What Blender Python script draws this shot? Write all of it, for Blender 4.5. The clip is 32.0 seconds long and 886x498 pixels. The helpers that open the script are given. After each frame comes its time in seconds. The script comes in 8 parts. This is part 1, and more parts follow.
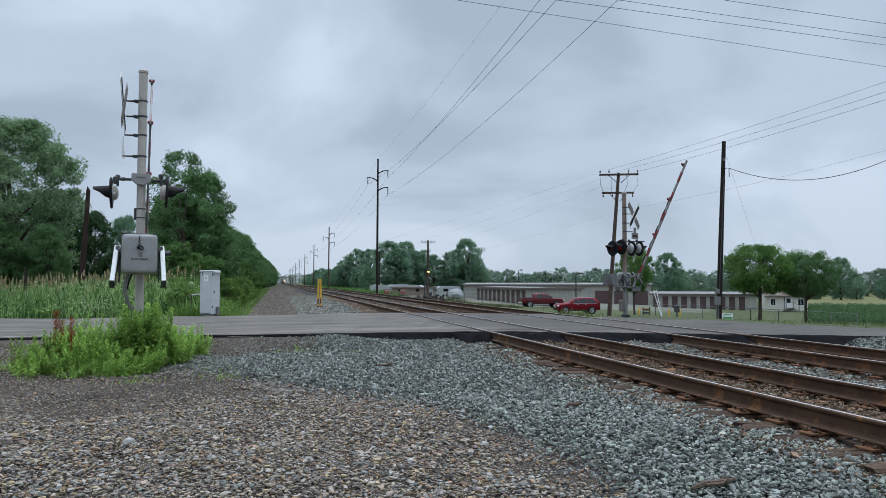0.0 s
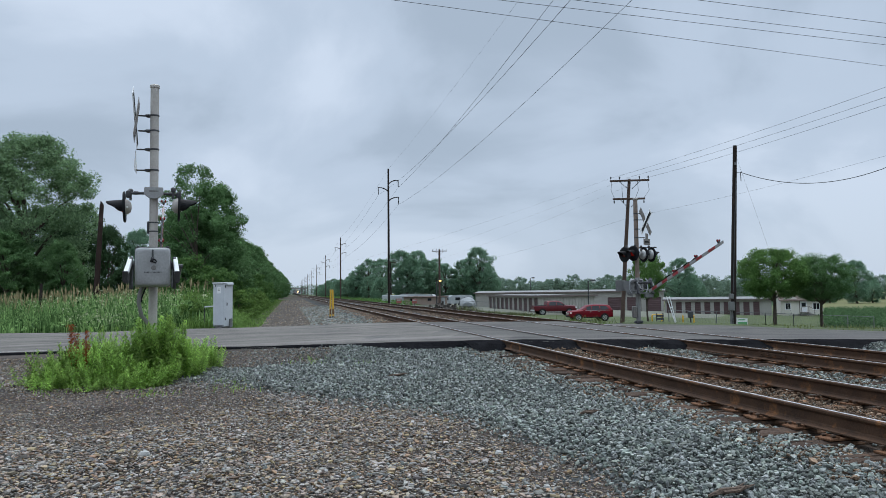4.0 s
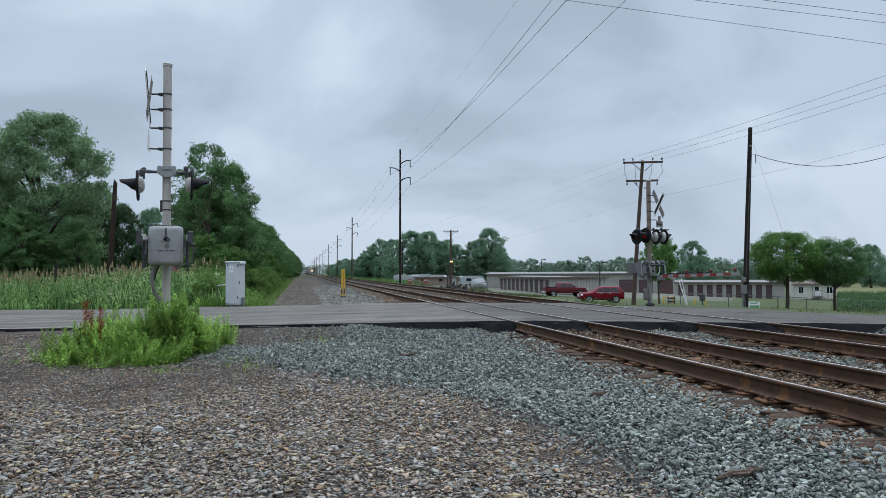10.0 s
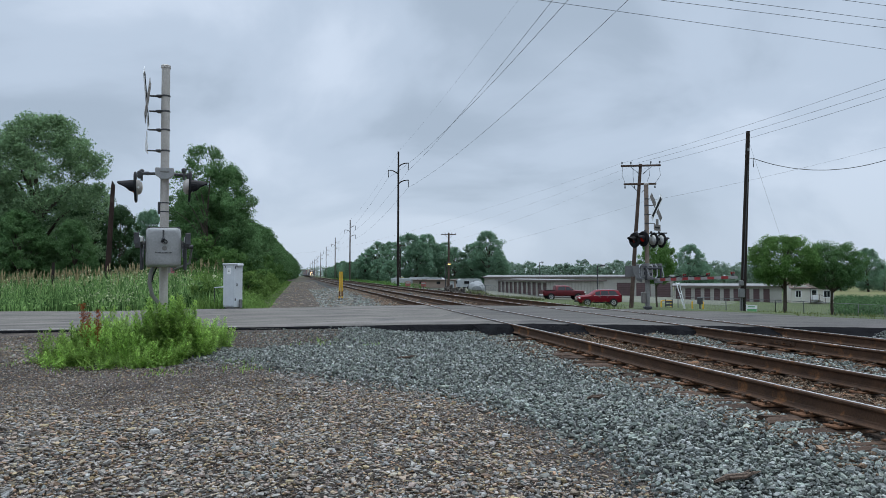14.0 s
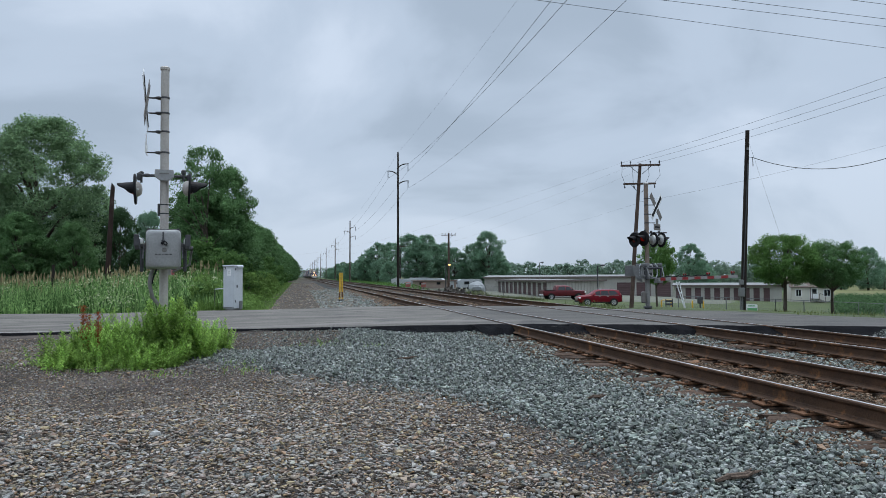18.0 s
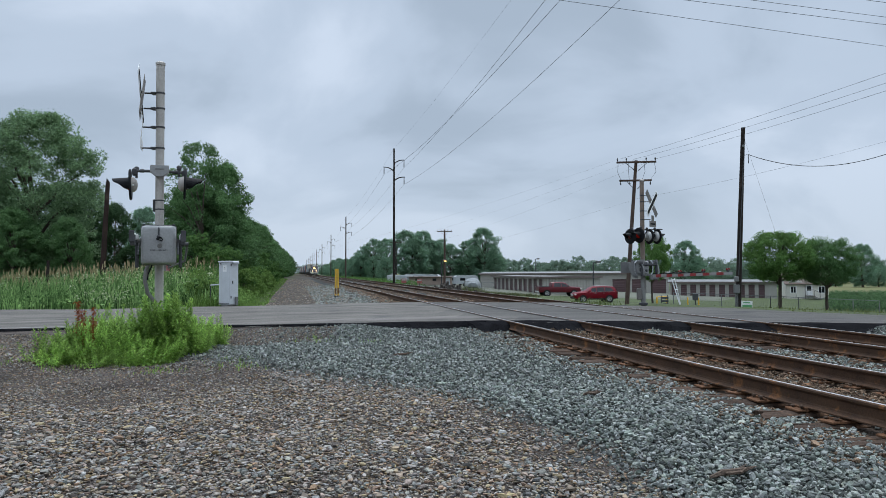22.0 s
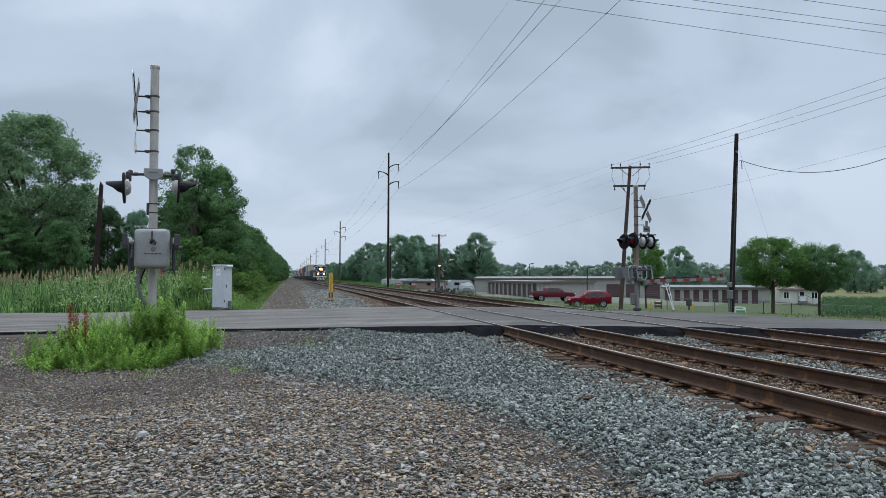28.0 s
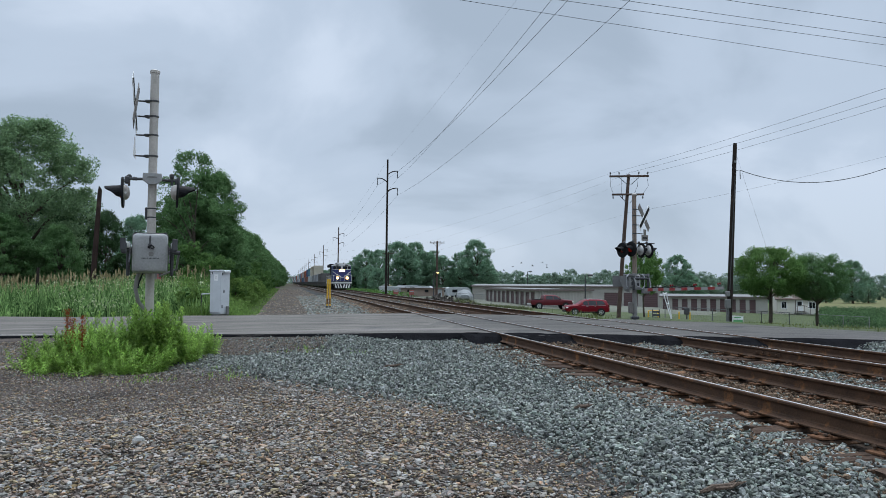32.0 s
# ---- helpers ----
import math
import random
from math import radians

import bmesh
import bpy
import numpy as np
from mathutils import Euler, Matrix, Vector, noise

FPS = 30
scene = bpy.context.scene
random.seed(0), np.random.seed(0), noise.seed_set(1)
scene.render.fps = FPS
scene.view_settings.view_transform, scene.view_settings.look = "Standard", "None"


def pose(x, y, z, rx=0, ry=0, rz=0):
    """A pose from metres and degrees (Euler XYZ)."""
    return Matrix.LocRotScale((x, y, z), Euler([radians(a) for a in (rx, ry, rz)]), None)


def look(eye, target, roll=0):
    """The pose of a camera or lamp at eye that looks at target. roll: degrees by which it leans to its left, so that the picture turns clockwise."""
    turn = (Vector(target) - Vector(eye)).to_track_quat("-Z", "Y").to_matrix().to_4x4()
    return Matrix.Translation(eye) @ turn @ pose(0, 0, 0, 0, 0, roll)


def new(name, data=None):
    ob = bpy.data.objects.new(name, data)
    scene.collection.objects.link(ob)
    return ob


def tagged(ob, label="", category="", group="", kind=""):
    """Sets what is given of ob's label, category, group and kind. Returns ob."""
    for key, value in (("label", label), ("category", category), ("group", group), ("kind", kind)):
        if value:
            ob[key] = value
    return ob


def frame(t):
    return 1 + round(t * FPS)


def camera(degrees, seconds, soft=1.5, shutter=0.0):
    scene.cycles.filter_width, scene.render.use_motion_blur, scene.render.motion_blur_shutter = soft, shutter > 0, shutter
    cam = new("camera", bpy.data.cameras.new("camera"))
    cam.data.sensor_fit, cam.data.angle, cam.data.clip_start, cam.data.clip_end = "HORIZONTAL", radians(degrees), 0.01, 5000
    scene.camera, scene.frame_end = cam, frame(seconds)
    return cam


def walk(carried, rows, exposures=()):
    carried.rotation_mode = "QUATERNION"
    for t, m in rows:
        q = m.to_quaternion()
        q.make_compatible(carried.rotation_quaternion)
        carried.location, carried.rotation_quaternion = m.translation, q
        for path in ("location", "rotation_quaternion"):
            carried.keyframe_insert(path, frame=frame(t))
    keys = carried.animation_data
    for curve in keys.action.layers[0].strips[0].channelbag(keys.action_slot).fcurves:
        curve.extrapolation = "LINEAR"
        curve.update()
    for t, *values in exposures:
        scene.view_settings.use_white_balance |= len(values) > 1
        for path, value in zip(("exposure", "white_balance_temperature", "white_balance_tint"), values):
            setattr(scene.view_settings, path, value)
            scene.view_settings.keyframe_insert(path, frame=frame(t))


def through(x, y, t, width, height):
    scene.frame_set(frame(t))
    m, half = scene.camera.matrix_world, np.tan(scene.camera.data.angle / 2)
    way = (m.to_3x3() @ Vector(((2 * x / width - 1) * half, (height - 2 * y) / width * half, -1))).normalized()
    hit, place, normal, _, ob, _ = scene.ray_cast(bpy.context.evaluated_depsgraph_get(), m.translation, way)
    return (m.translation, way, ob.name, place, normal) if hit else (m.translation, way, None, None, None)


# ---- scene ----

cam = camera(62.6, 32.0, soft=0.5)
EYE = (0.0, 0.0, 1.5)
TURNS = [
    (0, 92.628, -0.000, -0.000),
    (0.5, 92.488, 0.311, 0.148),
    (1, 92.684, 0.595, 0.531),
    (1.5, 92.696, 0.821, 0.865),
    (2, 92.796, 0.936, 1.117),
    (2.5, 92.933, 1.152, 1.310),
    (3, 93.178, 1.089, 1.153),
    (3.5, 93.352, 0.872, 0.846),
    (5.5, 92.827, 0.563, 1.741),
    (6, 92.492, 0.670, 1.934),
    (6.5, 92.288, 0.462, 1.849),
    (7, 91.966, 0.094, 1.600),
    (7.5, 91.706, -0.203, 1.421),
    (8, 91.487, -0.191, 1.556),
    (8.5, 91.364, -0.228, 1.631),
    (9, 91.535, -0.027, 1.623),
    (9.5, 91.716, 0.059, 1.690),
    (10, 91.825, 0.304, 1.806),
    (10.5, 91.925, 0.230, 1.929),
    (11, 91.967, 0.120, 1.874),
    (11.5, 92.084, 0.099, 1.855),
    (12, 92.154, 0.121, 1.803),
    (12.5, 92.263, 0.195, 1.801),
    (13, 92.329, 0.188, 1.796),
    (13.5, 92.291, 0.085, 1.730),
    (14, 92.036, 0.141, 1.637),
    (14.5, 91.746, 0.149, 1.540),
    (16.5, 92.034, 0.047, 1.876),
    (17, 92.053, 0.064, 1.758),
    (17.5, 92.119, 0.376, 1.743),
    (18, 92.080, 0.404, 1.644),
    (18.5, 91.849, 0.182, 1.581),
    (19, 91.772, 0.255, 1.657),
    (19.5, 91.842, 0.333, 1.733),
    (20, 91.835, 0.280, 1.900),
    (20.5, 91.862, 0.236, 1.893),
    (21, 91.790, 0.211, 1.755),
    (21.5, 91.728, 0.206, 1.482),
    (22, 91.791, 0.307, 1.321),
    (22.5, 91.852, 0.248, 1.344),
    (23, 91.921, 0.203, 1.345),
    (23.5, 91.833, 0.133, 1.494),
    (24, 91.791, 0.236, 1.663),
    (24.5, 91.840, 0.468, 1.691),
    (25, 91.870, 0.467, 1.548),
    (25.5, 91.939, 0.506, 1.417),
    (27.5, 92.184, 0.247, 1.074),
    (28, 92.146, 0.113, 0.864),
    (28.5, 92.153, 0.134, 0.815),
    (29, 92.138, 0.185, 0.855),
    (29.5, 92.139, 0.116, 0.891),
    (30, 92.190, -0.052, 0.759),
    (30.5, 92.227, -0.016, 0.590),
    (31, 92.215, 0.076, 0.554),
    (31.5, 92.315, -0.004, 0.673),
    (32, 92.698, -0.339, 0.708),
]
walk(cam, [(t, pose(*EYE, rx, ry, rz)) for t, rx, ry, rz in TURNS])

# ---- sky, sun ----
SKY_STRENGTH = 1.14
ZENITH = 3.3


def make_world():
    w = bpy.data.worlds.new("overcast_sky")
    scene.world = w
    w.use_nodes = True
    nt = w.node_tree
    nt.nodes.clear()
    N, L = nt.nodes.new, nt.links.new
    out, bg = N("ShaderNodeOutputWorld"), N("ShaderNodeBackground")
    sky = N("ShaderNodeTexSky")
    sky.sky_type, sky.sun_disc = "NISHITA", False
    sky.sun_elevation, sky.sun_rotation = radians(72), radians(0)
    dim = N("ShaderNodeMix")
    dim.data_type, dim.blend_type = "RGBA", "MULTIPLY"
    dim.inputs[0].default_value = 1.0
    dim.inputs[7].default_value = (0.07, 0.07, 0.07, 1)
    L(sky.outputs[0], dim.inputs[6])
    tc = N("ShaderNodeTexCoord")
    # cloud deck: the direction is spread onto a flat layer so that clouds shrink towards the horizon
    sep = N("ShaderNodeSeparateXYZ")
    L(tc.outputs["Generated"], sep.inputs[0])
    lift = N("ShaderNodeMath")
    lift.operation, lift.inputs[1].default_value = "ADD", 0.5
    absz = N("ShaderNodeMath")
    absz.operation = "ABSOLUTE"
    L(sep.outputs[2], absz.inputs[0])
    L(absz.outputs[0], lift.inputs[0])
    comb = N("ShaderNodeCombineXYZ")
    for k in (0, 1):
        d = N("ShaderNodeMath")
        d.operation = "DIVIDE"
        L(sep.outputs[k], d.inputs[0])
        L(lift.outputs[0], d.inputs[1])
        L(d.outputs[0], comb.inputs[k])
    n1, n2 = N("ShaderNodeTexNoise"), N("ShaderNodeTexNoise")
    n1.inputs["Scale"].default_value, n1.inputs["Detail"].default_value, n1.inputs["Roughness"].default_value = 1.7, 9, 0.5
    n1.inputs["Distortion"].default_value = 0.5
    n2.inputs["Scale"].default_value, n2.inputs["Detail"].default_value = 0.7, 4
    off = N("ShaderNodeMapping")
    off.inputs["Location"].default_value = (1.3, 4.2, 0.4)
    L(comb.outputs[0], off.inputs[0])
    L(off.outputs[0], n1.inputs[0])
    L(off.outputs[0], n2.inputs[0])
    mixn = N("ShaderNodeMix")
    mixn.data_type, mixn.inputs[0].default_value = "FLOAT", 0.5
    L(n1.outputs[0], mixn.inputs[2])
    L(n2.outputs[0], mixn.inputs[3])
    ramp = N("ShaderNodeValToRGB")
    ramp.color_ramp.interpolation = "EASE"
    e = ramp.color_ramp.elements
    e[0].position, e[0].color = 0.43, (0.355, 0.435, 0.54, 1)
    e[1].position, e[1].color = 0.575, (0.565, 0.655, 0.785, 1)
    m = e.new(0.5)
    m.color = (0.455, 0.545, 0.67, 1)
    L(mixn.outputs[0], ramp.inputs[0])
    # brighter, whiter strip low over the horizon
    hz = N("ShaderNodeMapRange")
    hz.inputs[1].default_value, hz.inputs[2].default_value = 0.0, 0.16
    hz.inputs[3].default_value, hz.inputs[4].default_value = 0.55, 0.0
    L(absz.outputs[0], hz.inputs[0])
    low = N("ShaderNodeMix")
    low.data_type = "RGBA"
    low.inputs[7].default_value = (0.45, 0.535, 0.64, 1)
    L(hz.outputs[0], low.inputs[0])
    L(ramp.outputs[0], low.inputs[6])
    both = N("ShaderNodeMix")
    both.data_type, both.inputs[0].default_value = "RGBA", 0.94
    L(dim.outputs[2], both.inputs[6])
    L(low.outputs[2], both.inputs[7])
    L(both.outputs[2], bg.inputs[0])
    # an overcast sky is brighter overhead than low down
    zen = N("ShaderNodeMapRange")
    zen.interpolation_type = "SMOOTHSTEP"
    zen.inputs[1].default_value, zen.inputs[2].default_value = 0.36, 0.95
    zen.inputs[3].default_value, zen.inputs[4].default_value = SKY_STRENGTH, SKY_STRENGTH * ZENITH
    L(absz.outputs[0], zen.inputs[0])
    L(zen.outputs[0], bg.inputs[1])
    L(bg.outputs[0], out.inputs[0])


make_world()
sun_data = bpy.data.lights.new("sun", "SUN")
sun_data.energy, sun_data.angle, sun_data.color = 1.3, radians(14), (1.0, 0.97, 0.93)
sun = new("sun", sun_data)
sun.matrix_world = look((0, 19, 60), (0, 0, 0))

# ---- materials ----
def material(name, base, rough=0.8, metal=0.0, scale=6.0, spread=0.35, fine=60.0, bump=0.3, second=None, blotch=0.0, island=0.0, objrand=0.0, glow=None, coat=0.0, trans=0.0, bump_scale=0.01, spec=None, tint=0.0):
    """A weathered surface: broad stains and fine grain in the colour, and relief."""
    m = bpy.data.materials.new(name)
    m.use_nodes = True
    nt = m.node_tree
    N, L = nt.nodes.new, nt.links.new
    bs = nt.nodes["Principled BSDF"]
    tc = N("ShaderNodeTexCoord")
    big, small = N("ShaderNodeTexNoise"), N("ShaderNodeTexNoise")
    big.inputs["Scale"].default_value, big.inputs["Detail"].default_value = scale, 5
    small.inputs["Scale"].default_value, small.inputs["Detail"].default_value = fine, 4
    L(tc.outputs["Object"], big.inputs[0])
    L(tc.outputs["Object"], small.inputs[0])
    val = N("ShaderNodeMath")
    val.operation = "ADD"
    L(big.outputs[0], val.inputs[0])
    L(small.outputs[0], val.inputs[1])
    mr = N("ShaderNodeMapRange")
    mr.inputs[1].default_value, mr.inputs[2].default_value = 0.7, 1.3
    mr.inputs[3].default_value, mr.inputs[4].default_value = 1 - spread, 1 + spread
    L(val.outputs[0], mr.inputs[0])
    fac = mr.outputs[0]
    for amount, node, sock in ((island, "ShaderNodeNewGeometry", "Random Per Island"), (objrand, "ShaderNodeObjectInfo", "Random")):
        if amount:
            src = N(node)
            r = N("ShaderNodeMapRange")
            r.inputs[3].default_value, r.inputs[4].default_value = 1 - amount, 1 + amount
            L(src.outputs[sock], r.inputs[0])
            mul = N("ShaderNodeMath")
            mul.operation = "MULTIPLY"
            L(fac, mul.inputs[0])
            L(r.outputs[0], mul.inputs[1])
            fac = mul.outputs[0]
    col = N("ShaderNodeMix")
    col.data_type = "RGBA"
    col.inputs[6].default_value = (*base, 1)
    col.inputs[7].default_value = (*(second or base), 1)
    if second:
        st = N("ShaderNodeMapRange")
        st.inputs[1].default_value, st.inputs[2].default_value = 0.62 - blotch, 0.74 - blotch
        third = N("ShaderNodeTexNoise")
        third.inputs["Scale"].default_value, third.inputs["Detail"].default_value, third.inputs["Roughness"].default_value = scale * 0.7, 7, 0.65
        L(tc.outputs["Object"], third.inputs[0])
        L(third.outputs[0], st.inputs[0])
        if island:
            isl = N("ShaderNodeNewGeometry")
            im = N("ShaderNodeMix")
            im.data_type, im.inputs[0].default_value = "FLOAT", 0.5
            L(st.outputs[0], im.inputs[2])
            L(isl.outputs["Random Per Island"], im.inputs[3])
            L(im.outputs[0], col.inputs[0])
        else:
            L(st.outputs[0], col.inputs[0])
    else:
        col.inputs[0].default_value = 0
    sc = N("ShaderNodeVectorMath")
    sc.operation = "SCALE"
    L(col.outputs[2], sc.inputs[0])
    L(fac, sc.inputs["Scale"])
    tone = sc.outputs[0]
    if tint:
        # each stone leans a little to warm or green, and is more or less grey
        geo = N("ShaderNodeNewGeometry")
        hs = N("ShaderNodeHueSaturation")
        for times, lo, hi, sock in ((13.7, 0.5 - tint, 0.5 + tint, "Hue"), (7.3, 0.45, 1.7, "Saturation")):
            mu, fr, mrn = N("ShaderNodeMath"), N("ShaderNodeMath"), N("ShaderNodeMapRange")
            mu.operation, mu.inputs[1].default_value = "MULTIPLY", times
            fr.operation = "FRACT"
            L(geo.outputs["Random Per Island"], mu.inputs[0])
            L(mu.outputs[0], fr.inputs[0])
            L(fr.outputs[0], mrn.inputs[0])
            mrn.inputs[3].default_value, mrn.inputs[4].default_value = lo, hi
            L(mrn.outputs[0], hs.inputs[sock])
        L(tone, hs.inputs["Color"])
        tone = hs.outputs[0]
    L(tone, bs.inputs["Base Color"])
    bs.inputs["Metallic"].default_value = metal
    if spec is not None:
        bs.inputs["Specular IOR Level"].default_value = spec
    elif rough > 0.74:
        bs.inputs["Specular IOR Level"].default_value = 0.2
    rr = N("ShaderNodeMapRange")
    rr.inputs[3].default_value, rr.inputs[4].default_value = max(0.03, rough - 0.12), min(1, rough + 0.12)
    L(big.outputs[0], rr.inputs[0])
    L(rr.outputs[0], bs.inputs["Roughness"])
    if bump:
        b = N("ShaderNodeBump")
        b.inputs["Strength"].default_value, b.inputs["Distance"].default_value = bump, bump_scale
        L(val.outputs[0], b.inputs["Height"])
        L(b.outputs[0], bs.inputs["Normal"])
    if coat:
        bs.inputs["Coat Weight"].default_value = coat
    if trans:
        bs.inputs["Transmission Weight"].default_value = trans
    if glow:
        bs.inputs["Emission Color"].default_value = (*glow[:3], 1)
        bs.inputs["Emission Strength"].default_value = glow[3]
    return m


def leaf_material(name, base, second, through=0.45, objrand=0.0, vary=0.26):
    m = material(name, base, rough=0.8, scale=0.5, spread=0.25, fine=3.0, bump=0, second=second, island=vary, spec=0.1, objrand=objrand)
    nt = m.node_tree
    bs = nt.nodes["Principled BSDF"]
    tr = nt.nodes.new("ShaderNodeBsdfTranslucent")
    mx = nt.nodes.new("ShaderNodeMixShader")
    mx.inputs[0].default_value = through
    nt.links.new(bs.inputs["Base Color"].links[0].from_socket, tr.inputs[0])
    nt.links.new(bs.outputs[0], mx.inputs[1])
    nt.links.new(tr.outputs[0], mx.inputs[2])
    nt.links.new(mx.outputs[0], nt.nodes["Material Output"].inputs[0])
    return m


M = {}
M["asphalt"] = material("worn_asphalt", (0.122, 0.112, 0.099), 0.85, scale=0.5, spread=0.3, fine=90, bump=0.4, second=(0.05, 0.05, 0.052), blotch=0.03)
M["asphalt_mid"] = material("tarred_asphalt", (0.085, 0.079, 0.071), 0.8, scale=0.5, spread=0.35, fine=90, bump=0.4, second=(0.035, 0.035, 0.037), blotch=0.05)
M["asphalt_dark"] = material("fresh_black_asphalt", (0.012, 0.012, 0.013), 0.95, spec=0.0, scale=3, spread=0.4, fine=60, bump=0.7)
M["gravel_bed"] = material("gravel_dirt", (0.098, 0.082, 0.072), 0.95, scale=0.8, spread=0.6, fine=110, bump=1.0, second=(0.034, 0.029, 0.027), blotch=0.08, bump_scale=0.03, spec=0.05)
M["track_bed"] = material("rusty_track_bed", (0.055, 0.042, 0.033), 0.95, scale=1.2, spread=0.45, fine=22, bump=1.0, second=(0.03, 0.025, 0.021), blotch=0.1, bump_scale=0.05, spec=0.05)
M["path_dirt"] = material("packed_path_gravel", (0.072, 0.062, 0.052), 0.95, scale=0.8, spread=0.35, fine=40, bump=1.0, second=(0.06, 0.053, 0.045), blotch=0.05, bump_scale=0.03, spec=0.10)
M["ballast_bed"] = material("ballast_bed", (0.055, 0.058, 0.057), 0.95, scale=0.9, spread=0.45, fine=30, bump=1.0, second=(0.032, 0.032, 0.031), blotch=0.1, bump_scale=0.04, spec=0.05)
M["grass_ground"] = material("grass_ground", (0.065, 0.083, 0.034), 0.95, scale=0.25, spread=0.35, fine=12, bump=1.0, second=(0.105, 0.10, 0.055), blotch=0.05, bump_scale=0.06)
M["lot_ground"] = material("gravel_lot", (0.125, 0.13, 0.10), 0.95, scale=0.2, spread=0.25, fine=12, bump=0.6, second=(0.12, 0.125, 0.08), blotch=0.05)
M["field"] = material("hay_field", (0.125, 0.128, 0.052), 0.95, scale=0.06, spread=0.25, fine=2, bump=0.6, second=(0.075, 0.105, 0.042), blotch=0.0)
M["stone_grey"] = material("crushed_ballast", (0.144, 0.157, 0.140), 0.75, tint=0.06, scale=9, spread=0.3, fine=80, bump=0.5, second=(0.242, 0.254, 0.227), blotch=0.05, island=0.6, spec=0.30)
M["stone_brown"] = material("weathered_gravel", (0.184, 0.143, 0.107), 0.8, tint=0.025, scale=9, spread=0.3, fine=80, bump=0.5, second=(0.273, 0.234, 0.186), blotch=0.05, island=0.55, spec=0.30)
M["stone_cool"] = material("grey_gravel", (0.160, 0.153, 0.138), 0.8, tint=0.03, scale=9, spread=0.3, fine=80, bump=0.5, second=(0.259, 0.251, 0.229), blotch=0.05, island=0.55, spec=0.30)
M["stone_rust"] = material("rust_stained_stone", (0.165, 0.112, 0.074), 0.9, scale=9, spread=0.35, fine=80, bump=0.5, second=(0.12, 0.084, 0.058), blotch=0.02, island=0.7, spec=0.15)
M["stone_white"] = material("pale_stone", (0.36, 0.355, 0.33), 0.8, scale=20, spread=0.2)
M["rail_side"] = material("rusted_rail", (0.064, 0.034, 0.019), 0.8, scale=5, spread=0.4, fine=60, bump=0.3, second=(0.19, 0.082, 0.03), blotch=0.06, spec=0.25)
M["rail_top"] = material("polished_rail_head", (0.74, 0.71, 0.68), 0.28, metal=1.0, scale=8, spread=0.2, fine=50, bump=0.05)
M["tie"] = material("weathered_tie_wood", (0.060, 0.040, 0.029), 0.92, scale=5, spread=0.5, fine=45, bump=0.9, second=(0.165, 0.088, 0.048), blotch=0.06, objrand=0.35, spec=0.15)
M["rust"] = material("rusted_steel", (0.13, 0.066, 0.036), 0.9, scale=12, spread=0.45, fine=70, bump=0.6, second=(0.22, 0.10, 0.05), blotch=0.05, spec=0.15)
M["spike"] = material("dark_spike_steel", (0.07, 0.045, 0.03), 0.8, scale=20, spread=0.3)
M["pole_wood"] = material("dark_creosote_pole", (0.024, 0.018, 0.015), 0.9, scale=2, spread=0.4, fine=30, bump=0.8, second=(0.045, 0.033, 0.027), blotch=0.05)
M["pole_brown"] = material("reddish_old_pole", (0.036, 0.022, 0.018), 0.9, scale=2, spread=0.4, fine=30, bump=0.8, second=(0.065, 0.043, 0.036), blotch=0.05)
M["pole_wood_pale"] = material("weathered_and_hazed_pole", (0.08, 0.054, 0.043), 0.9, scale=2, spread=0.35, fine=30, bump=0.8)
M["galv"] = material("galvanised_paint", (0.16, 0.16, 0.155), 0.55, metal=0.25, scale=3, spread=0.18, fine=30, bump=0.15, second=(0.24, 0.23, 0.21), blotch=0.02)
M["mast"] = material("mast_grey_paint", (0.40, 0.37, 0.33), 0.55, metal=0.1, scale=3, spread=0.15, fine=30, bump=0.15, second=(0.30, 0.26, 0.22), blotch=0.02)
M["mast_foot"] = material("dull_mast_paint", (0.21, 0.205, 0.19), 0.6, metal=0.1, scale=3, spread=0.2, fine=30, bump=0.15, second=(0.13, 0.12, 0.11), blotch=0.02)
M["mast_rust"] = material("mast_stained_paint", (0.20, 0.15, 0.115), 0.7, scale=3, spread=0.25, fine=30, bump=0.2, second=(0.13, 0.09, 0.06), blotch=0.03)
M["alu"] = material("brushed_aluminium", (0.5, 0.5, 0.5), 0.42, metal=0.7, scale=6, spread=0.12, fine=50, bump=0.1)
M["box_grey"] = material("cast_housing", (0.285, 0.285, 0.275), 0.5, metal=0.3, scale=4, spread=0.15, fine=35, bump=0.2, second=(0.20, 0.195, 0.185), blotch=0.0)
M["cabinet"] = material("cabinet_grey_paint", (0.50, 0.52, 0.53), 0.5, metal=0.1, scale=2.5, spread=0.1, fine=30, bump=0.1, second=(0.42, 0.42, 0.41), blotch=0.0)
M["black"] = material("black_paint", (0.009, 0.009, 0.01), 0.65, spec=0.2, scale=6, spread=0.3, fine=40, bump=0.1)
M["dark_iron"] = material("dark_iron", (0.06, 0.06, 0.062), 0.6, metal=0.4, scale=8, spread=0.3)
M["white"] = material("white_reflective", (0.72, 0.72, 0.70), 0.5, scale=5, spread=0.08, fine=30, bump=0.05, second=(0.6, 0.59, 0.55), blotch=-0.02)
M["sign_back"] = material("sign_back_aluminium", (0.15, 0.135, 0.12), 0.6, metal=0.1, scale=6, spread=0.15)
M["red_stripe"] = material("red_reflective", (0.27, 0.022, 0.022), 0.45, scale=6, spread=0.15)
M["arm_grey"] = material("gate_arm_dull_white", (0.27, 0.265, 0.25), 0.55, scale=5, spread=0.15)
M["red_lens"] = material("red_lens", (0.08, 0.006, 0.006), 0.2, scale=20, spread=0.2, coat=0.5)
